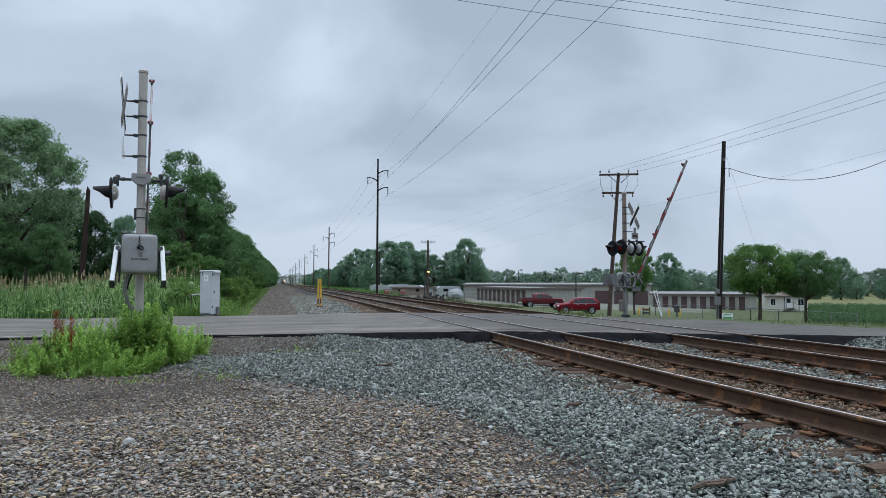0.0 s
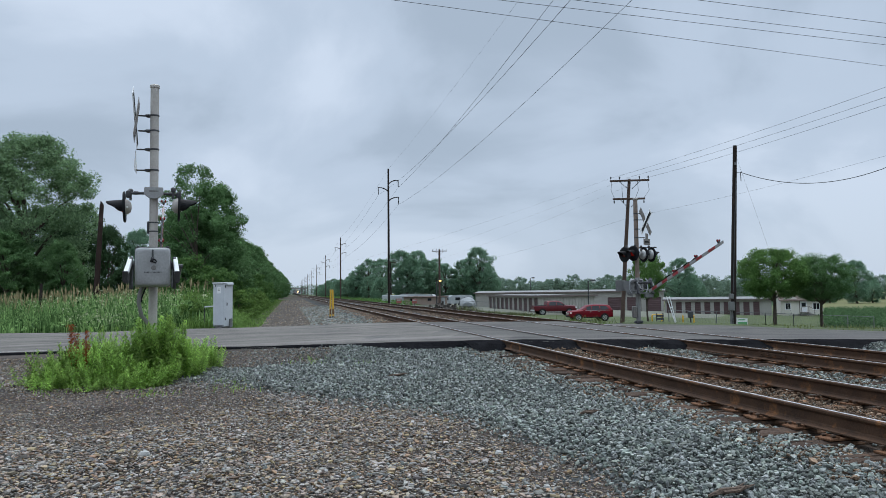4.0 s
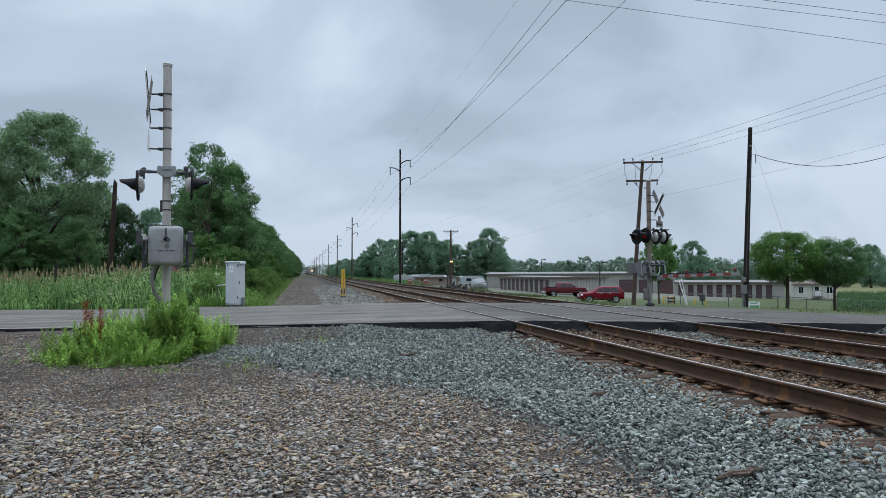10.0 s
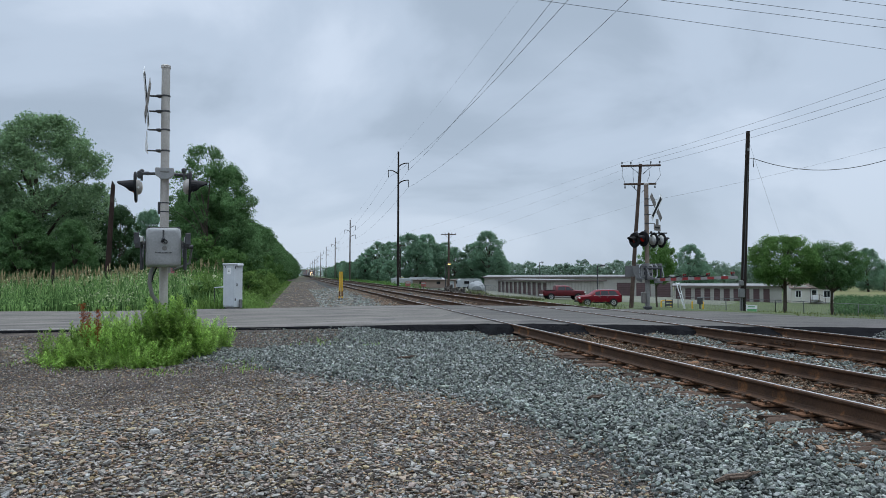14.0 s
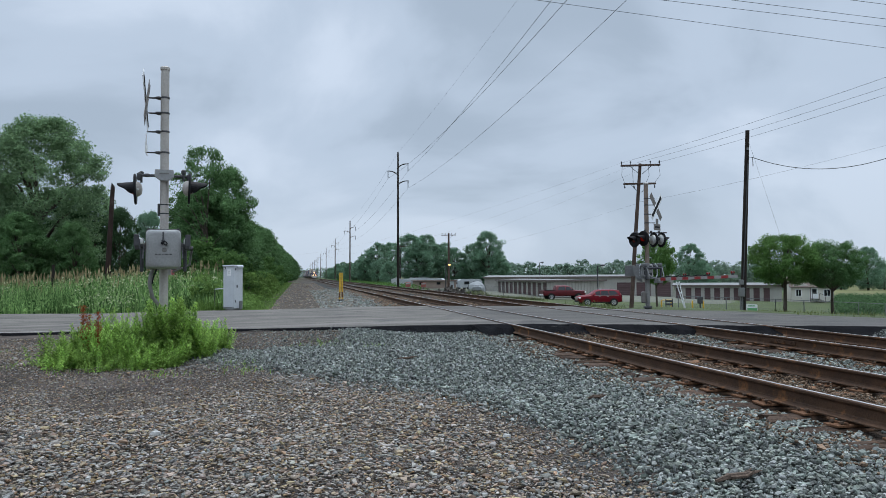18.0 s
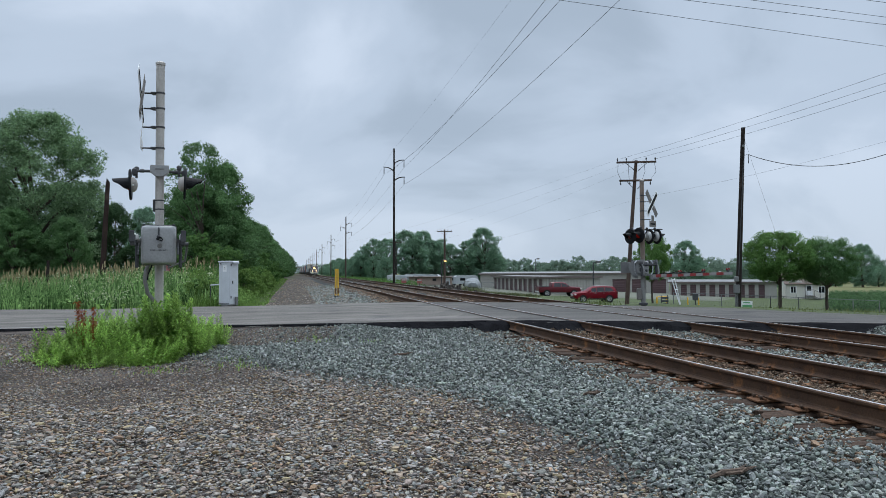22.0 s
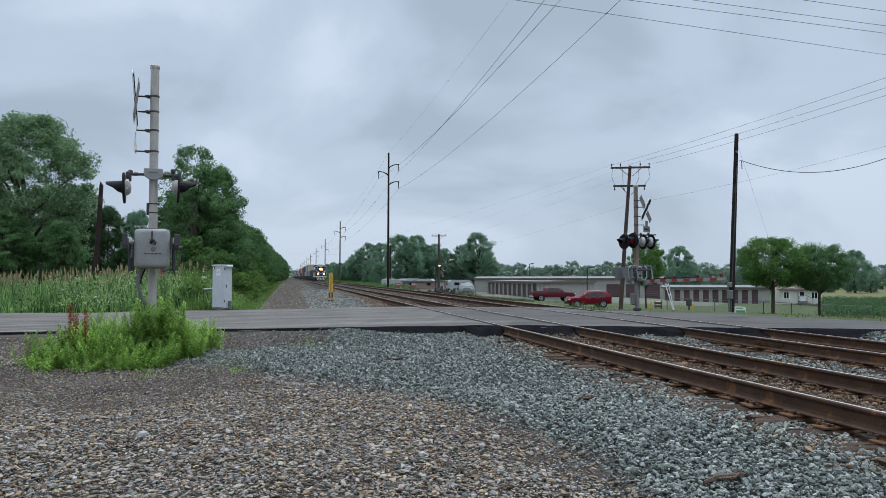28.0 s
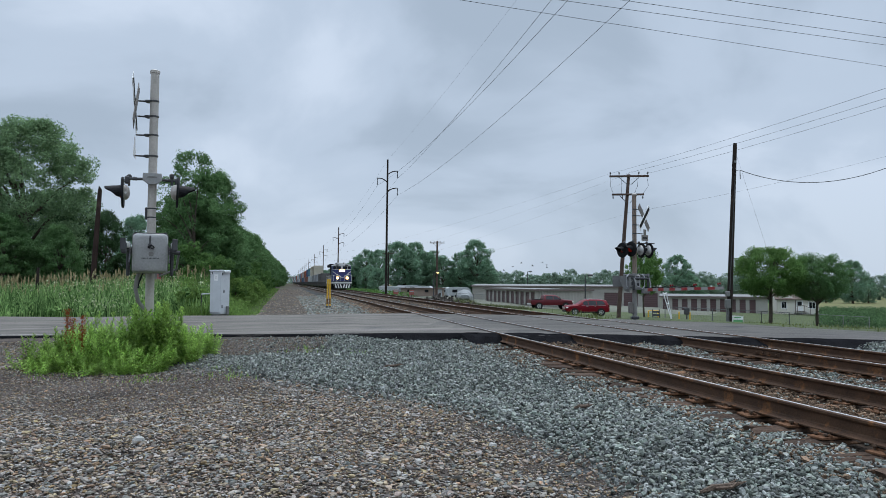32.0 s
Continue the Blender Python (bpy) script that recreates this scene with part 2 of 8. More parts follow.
M["red_lit"] = material("red_lens_lit", (0.16, 0.008, 0.008), 0.2, scale=20, spread=0.1, glow=(1.0, 0.05, 0.03, 0.06))
M["arm_lens"] = material("red_arm_lens", (0.16, 0.01, 0.01), 0.2, scale=20, spread=0.1, glow=(1.0, 0.04, 0.03, 0.015))
M["lamp_shell"] = material("bright_aluminium_housing", (0.46, 0.46, 0.44), 0.45, metal=0.2, scale=5, spread=0.15)
M["yellow"] = material("yellow_paint", (0.62, 0.36, 0.03), 0.55, scale=5, spread=0.2, fine=40, bump=0.1, second=(0.5, 0.28, 0.04), blotch=0.0)
M["rubber"] = material("flangeway_rubber", (0.02, 0.02, 0.02), 0.8, scale=8, spread=0.3)
M["concrete"] = material("concrete", (0.24, 0.23, 0.215), 0.9, scale=3, spread=0.2, fine=40, bump=0.4)
M["conduit"] = material("grey_conduit", (0.15, 0.143, 0.13), 0.65, scale=5, spread=0.25)
M["bark"] = material("tree_bark", (0.075, 0.06, 0.047), 0.95, scale=4, spread=0.4, fine=25, bump=1.0)
M["leaf_a"] = leaf_material("deep_green_leaves", (0.092, 0.180, 0.072), (0.15, 0.255, 0.10))
# darker copy of the wood leaves: understory shade put into the colour
M["leaf_shade_tone"] = leaf_material("wood_leaves_painted_shade", (0.045, 0.090, 0.040), (0.075, 0.13, 0.055), 0.3)
M["leaf_b"] = leaf_material("bright_green_leaves", (0.070, 0.142, 0.040), (0.115, 0.20, 0.058))
M["leaf_lawn"] = leaf_material("lawn_tree_leaves", (0.098, 0.195, 0.056), (0.175, 0.29, 0.088), vary=0.4)
M["leaf_c"] = leaf_material("grey_green_leaves", (0.165, 0.262, 0.135), (0.225, 0.33, 0.165))
# distance haze is put into these two paler, bluer leaf colours
M["leaf_dist_haze"] = leaf_material("far_leaves_haze_tone", (0.175, 0.25, 0.19), (0.21, 0.285, 0.205), 0.6)
M["leaf_far_haze"] = leaf_material("distant_leaves_haze_tone", (0.168, 0.28, 0.185), (0.215, 0.335, 0.22), 0.65)
M["scrub"] = leaf_material("dark_scrub_leaves", (0.06, 0.115, 0.05), (0.10, 0.165, 0.07))
M["weed"] = leaf_material("weed_leaves", (0.225, 0.385, 0.085), (0.40, 0.55, 0.14), objrand=0.35, vary=0.38)
M["reed"] = leaf_material("reed_blades", (0.085, 0.195, 0.058), (0.36, 0.47, 0.19), vary=0.65)
M["grass"] = leaf_material("grass_blades", (0.125, 0.16, 0.058), (0.195, 0.205, 0.095))
M["path_grass"] = leaf_material("fresh_verge_grass", (0.115, 0.205, 0.05), (0.20, 0.29, 0.085))
M["dry_weed"] = leaf_material("dull_olive_weeds", (0.095, 0.125, 0.055), (0.22, 0.205, 0.11), vary=0.5)
M["plume"] = leaf_material("tan_seed_plumes", (0.30, 0.255, 0.135), (0.46, 0.40, 0.24))
M["dock"] = leaf_material("rust_seed_stalk", (0.24, 0.060, 0.025), (0.34, 0.10, 0.035), 0.3)
M["flower"] = leaf_material("pale_flower_heads", (0.50, 0.54, 0.33), (0.62, 0.65, 0.44))
M["glass"] = material("dark_vehicle_glass", (0.012, 0.013, 0.015), 0.15, scale=3, spread=0.2, bump=0, spec=0.35)
M["tyre"] = material("tyre_rubber", (0.02, 0.02, 0.02), 0.85, scale=10, spread=0.3)
M["red_car"] = material("metallic_red_paint", (0.14, 0.002, 0.008), 0.4, metal=0.1, scale=2, spread=0.1, fine=80, bump=0.0, coat=0.04, spec=0.16)
M["red_truck"] = material("dark_red_paint", (0.095, 0.005, 0.009), 0.45, metal=0.1, scale=2, spread=0.12, fine=80, bump=0.0, coat=0.08, spec=0.3)
M["metal_wall"] = material("tan_metal_siding", (0.31, 0.295, 0.26), 0.6, scale=0.6, spread=0.12, fine=20, bump=0.1)
M["metal_roof"] = material("pale_metal_roof", (0.20, 0.20, 0.197), 0.75, scale=0.5, spread=0.12, fine=20, bump=0.05)
M["unit_door"] = material("dark_maroon_roll_door", (0.085, 0.045, 0.045), 0.6, scale=1, spread=0.15, fine=20, bump=0.1)
M["trim_dark"] = material("brown_fascia", (0.13, 0.10, 0.09), 0.6, scale=1, spread=0.15)
M["siding"] = material("cream_siding", (0.62, 0.59, 0.51), 0.7, scale=1, spread=0.08, fine=20, bump=0.1)
M["shingle"] = material("brown_shingles", (0.13, 0.10, 0.085), 0.9, scale=2, spread=0.3, fine=20, bump=0.5)
M["wood_grey"] = material("grey_deck_wood", (0.2, 0.18, 0.16), 0.9, scale=3, spread=0.25)
M["chain"] = material("chain_link", (0.15, 0.155, 0.155), 0.6, metal=0.4, scale=5, spread=0.2)
M["wire"] = material("black_cable", (0.02, 0.02, 0.022), 0.7, scale=5, spread=0.2, bump=0)
M["tarp"] = material("white_tarp", (0.36, 0.38, 0.38), 0.7, scale=1, spread=0.16, fine=8, bump=0.2, second=(0.28, 0.29, 0.29), blotch=0.05)
M["rubble"] = material("broken_rubble", (0.06, 0.052, 0.045), 0.95, scale=2, spread=0.4, fine=20, bump=0.8, island=0.5)
M["orange_sign"] = material("faded_red_board", (0.30, 0.09, 0.075), 0.6, scale=2, spread=0.15)
M["loco_blue"] = material("loco_blue_paint", (0.020, 0.028, 0.13), 0.45, scale=1, spread=0.15, fine=20, bump=0.05, coat=0.2)
M["loco_white"] = material("loco_silver_paint", (0.55, 0.55, 0.53), 0.45, scale=1, spread=0.12, fine=20, bump=0.05)
M["loco_dark"] = material("loco_underframe", (0.02, 0.02, 0.021), 0.8, scale=3, spread=0.3)
M["head_lamp"] = material("lit_headlamp", (1, 0.8, 0.5), 0.3, scale=5, spread=0.02, bump=0, glow=(1.0, 0.56, 0.2, 7.0))
M["ditch_lamp"] = material("lit_ditch_lamp", (1, 0.8, 0.5), 0.3, scale=5, spread=0.02, bump=0, glow=(1.0, 0.5, 0.15, 7.0))
M["lot_lamp"] = material("lit_yard_lamp", (1, 0.7, 0.3), 0.3, scale=5, spread=0.02, bump=0, glow=(1.0, 0.62, 0.2, 1.8))
M["well"] = material("grey_well_car", (0.10, 0.095, 0.09), 0.75, scale=1, spread=0.3, fine=15, bump=0.1, second=(0.15, 0.10, 0.07), blotch=0.03)
for key, rgb in (("box_cream", (0.42, 0.38, 0.30)), ("box_white", (0.40, 0.41, 0.41)), ("box_teal", (0.06, 0.17, 0.21)), ("box_orange", (0.35, 0.10, 0.04)), ("box_blue", (0.05, 0.09, 0.18)), ("box_rust", (0.22, 0.08, 0.05)), ("box_pale", (0.24, 0.245, 0.25))):
    M[key] = material("container_" + key[4:], rgb, 0.6, scale=0.5, spread=0.15, fine=8, bump=0.1)


def streaked_asphalt(m):
    """Long wheel-worn streaks and tar lines that run with the road."""
    nt = m.node_tree
    N, L = nt.nodes.new, nt.links.new
    bs = nt.nodes["Principled BSDF"]
    src = bs.inputs["Base Color"].links[0].from_socket
    tc, mp = N("ShaderNodeTexCoord"), N("ShaderNodeMapping")
    mp.inputs["Rotation"].default_value = (0, 0, radians(9.5))
    mp.inputs["Scale"].default_value = (0.16, 2.4, 1)
    L(tc.outputs["Object"], mp.inputs[0])
    for scale, lo, hi, amount in ((1.0, 0.48, 0.62, 0.66), (2.6, 0.57, 0.64, 0.5), (0.5, 0.48, 0.64, 1.4)):
        n = N("ShaderNodeTexNoise")
        n.inputs["Scale"].default_value, n.inputs["Detail"].default_value, n.inputs["Distortion"].default_value = scale, 5, 0.6
        L(mp.outputs[0], n.inputs[0])
        r = N("ShaderNodeMapRange")
        r.inputs[1].default_value, r.inputs[2].default_value, r.inputs[3].default_value, r.inputs[4].default_value = lo, hi, 1.0, amount
        L(n.outputs[0], r.inputs[0])
        v = N("ShaderNodeVectorMath")
        v.operation = "SCALE"
        L(src, v.inputs[0])
        L(r.outputs[0], v.inputs["Scale"])
        src = v.outputs[0]
    L(src, bs.inputs["Base Color"])


streaked_asphalt(M["asphalt"])
streaked_asphalt(M["asphalt_mid"])

# ---- building helpers ----
class Build:
    """Collects simple solids into one mesh."""

    def __init__(self):
        self.v, self.f, self.m = [], [], []

    def add(self, verts, faces, mat=0):
        k = len(self.v)
        self.v += [tuple(p) for p in verts]
        self.f += [tuple(i + k for i in f) for f in faces]
        self.m += [mat] * len(faces)
        return self

    def box(self, c, s, rot=None, ch=0.0, mat=0):
        """A box with chamfered upright edges and rims (ch)."""
        hx, hy, hz = s[0] / 2, s[1] / 2, s[2] / 2
        ch = min(ch, hx * 0.9, hy * 0.9, hz * 0.9)
        if ch <= 0:
            pts = [(x, y, z) for z in (-hz, hz) for x, y in ((-hx, -hy), (hx, -hy), (hx, hy), (-hx, hy))]
            fs = [(3, 2, 1, 0), (4, 5, 6, 7)] + [(i, (i + 1) % 4, 4 + (i + 1) % 4, 4 + i) for i in range(4)]
        else:
            def ring(x, y, c, z):
                return [(-x + c, -y, z), (x - c, -y, z), (x, -y + c, z), (x, y - c, z), (x - c, y, z), (-x + c, y, z), (-x, y - c, z), (-x, -y + c, z)]
            pts = ring(hx - ch, hy - ch, ch * 0.5, -hz) + ring(hx, hy, ch, -hz + ch) + ring(hx, hy, ch, hz - ch) + ring(hx - ch, hy - ch, ch * 0.5, hz)
            fs = [tuple(range(7, -1, -1)), tuple(range(24, 32))]
            for r in range(3):
                fs += [(r * 8 + i, r * 8 + (i + 1) % 8, r * 8 + 8 + (i + 1) % 8, r * 8 + 8 + i) for i in range(8)]
        mm = Matrix.Translation(c) @ (rot.to_4x4() if rot is not None else Matrix())
        return self.add([mm @ Vector(p) for p in pts], fs, mat)

    def tube(self, pts, radii, n=10, mat=0, cap=True):
        """A round bar along the points, with a radius at each."""
        pts = [Vector(p) for p in pts]
        if not hasattr(radii, "__len__"):
            radii = [radii] * len(pts)
        verts, faces = [], []
        side = None
        for i, p in enumerate(pts):
            d = (pts[min(i + 1, len(pts) - 1)] - pts[max(i - 1, 0)]).normalized()
            if side is None:
                side = d.orthogonal().normalized()
            side = (side - d * side.dot(d)).normalized()
            up = d.cross(side)
            verts += [p + (side * math.cos(a) + up * math.sin(a)) * radii[i] for a in (2 * math.pi * k / n for k in range(n))]
        for i in range(len(pts) - 1):
            faces += [(i * n + k, i * n + (k + 1) % n, (i + 1) * n + (k + 1) % n, (i + 1) * n + k) for k in range(n)]
        if cap:
            faces += [tuple(range(n - 1, -1, -1)), tuple((len(pts) - 1) * n + k for k in range(n))]
        return self.add(verts, faces, mat)

    def lathe(self, base, axis, profile, n=20, mat=0):
        """A turned body: profile of (along, radius) round the axis."""
        axis = Vector(axis).normalized()
        u = axis.orthogonal().normalized()
        w = axis.cross(u)
        spokes = [u * math.cos(2 * math.pi * k / n) + w * math.sin(2 * math.pi * k / n) for k in range(n)]
        verts = [Vector(base) + axis * a + d * max(r, 1e-4) for a, r in profile for d in spokes]
        m = len(profile)
        faces = [(i * n + k, i * n + (k + 1) % n, (i + 1) * n + (k + 1) % n, (i + 1) * n + k) for i in range(m - 1) for k in range(n)]
        faces += [tuple(range(n - 1, -1, -1)), tuple(range((m - 1) * n, m * n))]
        return self.add(verts, faces, mat)

    def prism(self, profile, y0, y1, m=None, mat=0, taper=1.0):
        """A profile of (x, z) points swept from y0 to y1."""
        n = len(profile)
        m = m or Matrix()
        verts = [m @ Vector((x, y0, z)) for x, z in profile] + [m @ Vector((x * taper, y1, z)) for x, z in profile]
        faces = [tuple(range(n)), tuple(range(2 * n - 1, n - 1, -1))] + [(i, i + n, (i + 1) % n + n, (i + 1) % n) for i in range(n)]
        return self.add(verts, faces, mat)

    def pad(self, cx, cz, sections, n=4, mat=0):
        """A cushion-like box along y from rounded rectangles (y, width, height, corner)."""
        verts, m = [], 4 * (n + 1)
        for y, w, h, r in sections:
            for k, (sx, sz) in enumerate(((1, 1), (-1, 1), (-1, -1), (1, -1))):
                for i in range(n + 1):
                    a = math.pi / 2 * (k + i / n)
                    verts.append((cx + sx * (w / 2 - r) + r * math.cos(a), y, cz + sz * (h / 2 - r) + r * math.sin(a)))
        faces = [(i * m + k, i * m + (k + 1) % m, (i + 1) * m + (k + 1) % m, (i + 1) * m + k) for i in range(len(sections) - 1) for k in range(m)]
        faces += [tuple(range(m)), tuple(range(len(sections) * m - 1, (len(sections) - 1) * m - 1, -1))]
        return self.add(verts, faces, mat)

    def quad(self, a, b, c, d, mat=0):
        return self.add([a, b, c, d], [(0, 1, 2, 3)], mat)

    def mesh(self, name, mats, smooth=False):
        me = bpy.data.meshes.new(name)
        me.from_pydata(self.v, [], self.f)
        for m in mats if isinstance(mats, (list, tuple)) else [mats]:
            me.materials.append(m)
        if any(self.m):
            me.polygons.foreach_set("material_index", self.m)
        bm = bmesh.new()
        bm.from_mesh(me)
        bmesh.ops.recalc_face_normals(bm, faces=bm.faces)
        bm.to_mesh(me)
        bm.free()
        if smooth:
            me.polygons.foreach_set("use_smooth", [True] * len(me.polygons))
            me.set_sharp_from_angle(angle=radians(40))
        me.update()
        return me


def part(name, b, mat, parent=None, label="", smooth=False, at=None):
    """Links what was built as one mesh object, under a thing or a part."""
    ob = new(name, b if isinstance(b, bpy.types.Mesh) else b.mesh(name, mat, smooth))
    if parent is not None:
        ob.parent = parent
    if at is not None:
        ob.matrix_basis = at
    return tagged(ob, label)


def thing(name, label, category, at=None, group="", kind=""):
    ob = new(name)
    ob.empty_display_size = 0.2
    if at is not None:
        ob.matrix_basis = at
    return tagged(ob, label, category, group, kind)


def array_mesh(name, verts, quads, mats, index=None):
    """A large mesh from arrays."""
    me = bpy.data.meshes.new(name)
    verts = np.asarray(verts, np.float32)
    faces = np.asarray(quads, np.int32)
    n = faces.shape[1]
    me.vertices.add(len(verts))
    me.vertices.foreach_set("co", verts.ravel())
    me.loops.add(faces.size)
    me.loops.foreach_set("vertex_index", faces.ravel())
    me.polygons.add(len(faces))
    me.polygons.foreach_set("loop_start", np.arange(len(faces), dtype=np.int32) * n)
    for m in mats:
        me.materials.append(m)
    if index is not None:
        me.polygons.foreach_set("material_index", np.asarray(index, np.int32))
    me.polygons.foreach_set("use_smooth", np.zeros(len(faces), bool))
    me.update(calc_edges=True)
    me.validate()
    return me


# ---- plan ----
# x to the right, y ahead, z up. The two tracks run along TD, their places across are X; the road runs along RD.
TURN = 12.88
TN = np.array([math.cos(radians(TURN)), math.sin(radians(TURN))])
TD = np.array([-TN[1], TN[0]])
ROAD = 9.5
RD = np.array([math.cos(radians(ROAD)), -math.sin(radians(ROAD))])
RN = np.array([-RD[1], RD[0]])
ROAD_NEAR, ROAD_FAR = 16.85, 27.2
RAIL_TOP = 0.37
TRACKS = (5.57, 9.21)
GAUGE = 1.505


def tp(X, s, z=0.0):
    p = TN * X + TD * s
    return Vector((p[0], p[1], z))


def rp(a, b, z=0.0):
    p = RD * a + RN * b
    return Vector((p[0], p[1], z))


def ramp_(x, a, b):
    t = np.clip((np.asarray(x, float) - a) / (b - a), 0, 1)
    return t * t * (3 - 2 * t)


def road_z(X):
    """The road's height: a hump over the tracks."""
    X = np.asarray(X, float)
    z = np.interp(X, [-400, -60, -25, -8, 3.2, 4.4, 11.2, 13, 18, 25, 40, 90, 400], [-1.2, -0.6, -0.2, 0.03, 0.32, 0.352, 0.352, 0.33, 0.1, -0.2, -0.8, -2.6, -4.0])
    return z


def ground_z(x, y):
    x, y = np.asarray(x, float), np.asarray(y, float)
    X, s = x * TN[0] + y * TN[1], x * TD[0] + y * TD[1]
    b = x * RN[0] + y * RN[1]
    z = np.zeros_like(X)
    z = z - 0.5 * ramp_(-X, 3.5, 16) * ramp_(b, 26, 30)
    bed = 0.112 * ramp_(X, 1.6, 4.0) * (1 - ramp_(X, 10.9, 12.6))
    slope = (0.12 - 0.03 * (X - 12) - 0.024 * np.clip(s - 25, 0, 50) * ramp_(X, 12, 26))
    slope = np.maximum(slope, -3.6)
    away = road_z(X) - (0.03 - 0.008 * ramp_(b, 92, 112)) * np.clip(b - ROAD_FAR, 0, 40)
    away = away - 0.24 * ramp_(b, 28.5, 33) * (1 - ramp_(b, 62, 78)) * (1 - ramp_(X, 21, 27))
    slope = np.where(b > 22, away, slope)
    right = ramp_(X, 11.4, 13.5)
    z = z * (1 - right) + slope * right + bed * (1 - right)
    z = z + 0.12 * np.clip(ramp_(s, 28, 45), 0, 1) * (1 - ramp_(np.abs(X), 8, 14))
    # it meets the road at both edges, less so between the rails
    d = np.maximum(ROAD_NEAR - b, b - ROAD_FAR)
    w = (1 - ramp_(d, 0.0, np.where(b > 22, 1.3, 2.6))) * (1 - 0.75 * ramp_(X, 1.0, 3.4) * (1 - ramp_(X, 11.2, 12.2)))
    z = z * (1 - w) + (road_z(X) - 0.05 - 0.1 * ramp_(X, 9.8, 11) * (b > 22)) * w
    z = np.where((b > ROAD_NEAR + 0.1) & (b < ROAD_FAR - 0.1), road_z(X) - 0.25, z)
    rough = 0.035 * np.sin(x * 1.7 + 0.6 * y) * np.sin(y * 1.3 - x * 0.7) + 0.02 * np.sin(x * 4.1) * np.sin(y * 3.7 + 1)
    return z + rough * 0.6 * (1 - w) * (1 - right)


def gp(x, y, dz=0.0):
    return Vector((x, y, float(ground_z(x, y)) + dz))


def make_ground():
    def lines(knots):
        out = []
        for (a, step), (b, _) in zip(knots, knots[1:]):
            out += list(np.arange(a, b, step))
        return np.array(out + [knots[-1][0]])
    xs = lines([(-1500, 250), (-500, 60), (-120, 10), (-40, 0.9), (-14, 0.22), (14, 0.5), (24, 2), (60, 8), (160, 50), (500, 250), (1500, 250)])
    ys = lines([(-600, 120), (-120, 20), (-20, 2), (-8, 0.25), (2, 0.22), (18, 0.4), (32, 0.6), (60, 2), (140, 15), (320, 60), (900, 300), (3000, 300)])
    gx, gy = np.meshgrid(xs, ys)
    gz = ground_z(gx, gy)
    nx, ny = len(xs), len(ys)
    idx = np.arange(nx * ny).reshape(ny, nx)
    quads = np.stack([idx[:-1, :-1], idx[:-1, 1:], idx[1:, 1:], idx[1:, :-1]], -1).reshape(-1, 4)
    cx = (gx[:-1, :-1] + gx[1:, 1:]).ravel() / 2
    cy = (gy[:-1, :-1] + gy[1:, 1:]).ravel() / 2
    X, s, b = cx * TN[0] + cy * TN[1], cx * TD[0] + cy * TD[1], cx * RN[0] + cy * RN[1]
    wob = 0.35 * np.sin(cy * 0.9) + 0.25 * np.sin(cx * 1.7 + cy)
    mat = np.full(len(quads), 2)
    mat[(X > -40) & (X < 13) & (b < ROAD_NEAR + 1)] = 0
    mat[(X > -1.5 + wob) & (X < 3.2) & (b > ROAD_FAR - 1)] = 6
    edge = np.where(b < ROAD_NEAR, 2.3 - 1.5 * ramp_(s, 8, 16), 2.6)
    fray = np.random.default_rng(6).uniform(-0.45, 0.45, len(X))
    mat[(X > edge + wob * 0.6 + fray) & (X < 12.6)] = 1
    for X0 in TRACKS:
        mat[np.abs(X - X0) < 1.55 + 0.5 * fray] = 5
    mat[(X > 21) & (X < 75) & (cy > 93) & (cy < 200) & (cx < 0.36 * cy)] = 3
    mat[(X > 125) & (cy > 120)] = 4
    me = array_mesh("ground", np.stack([gx.ravel(), gy.ravel(), gz.ravel()], -1), quads, [M["gravel_bed"], M["ballast_bed"], M["grass_ground"], M["lot_ground"], M["field"], M["track_bed"], M["path_dirt"]], mat)
    me.polygons.foreach_set("use_smooth", [True] * len(me.polygons))
    return tagged(new("ground", me), "gravel verge, ballast and rough grass beside the tracks", "ground", kind="structure")


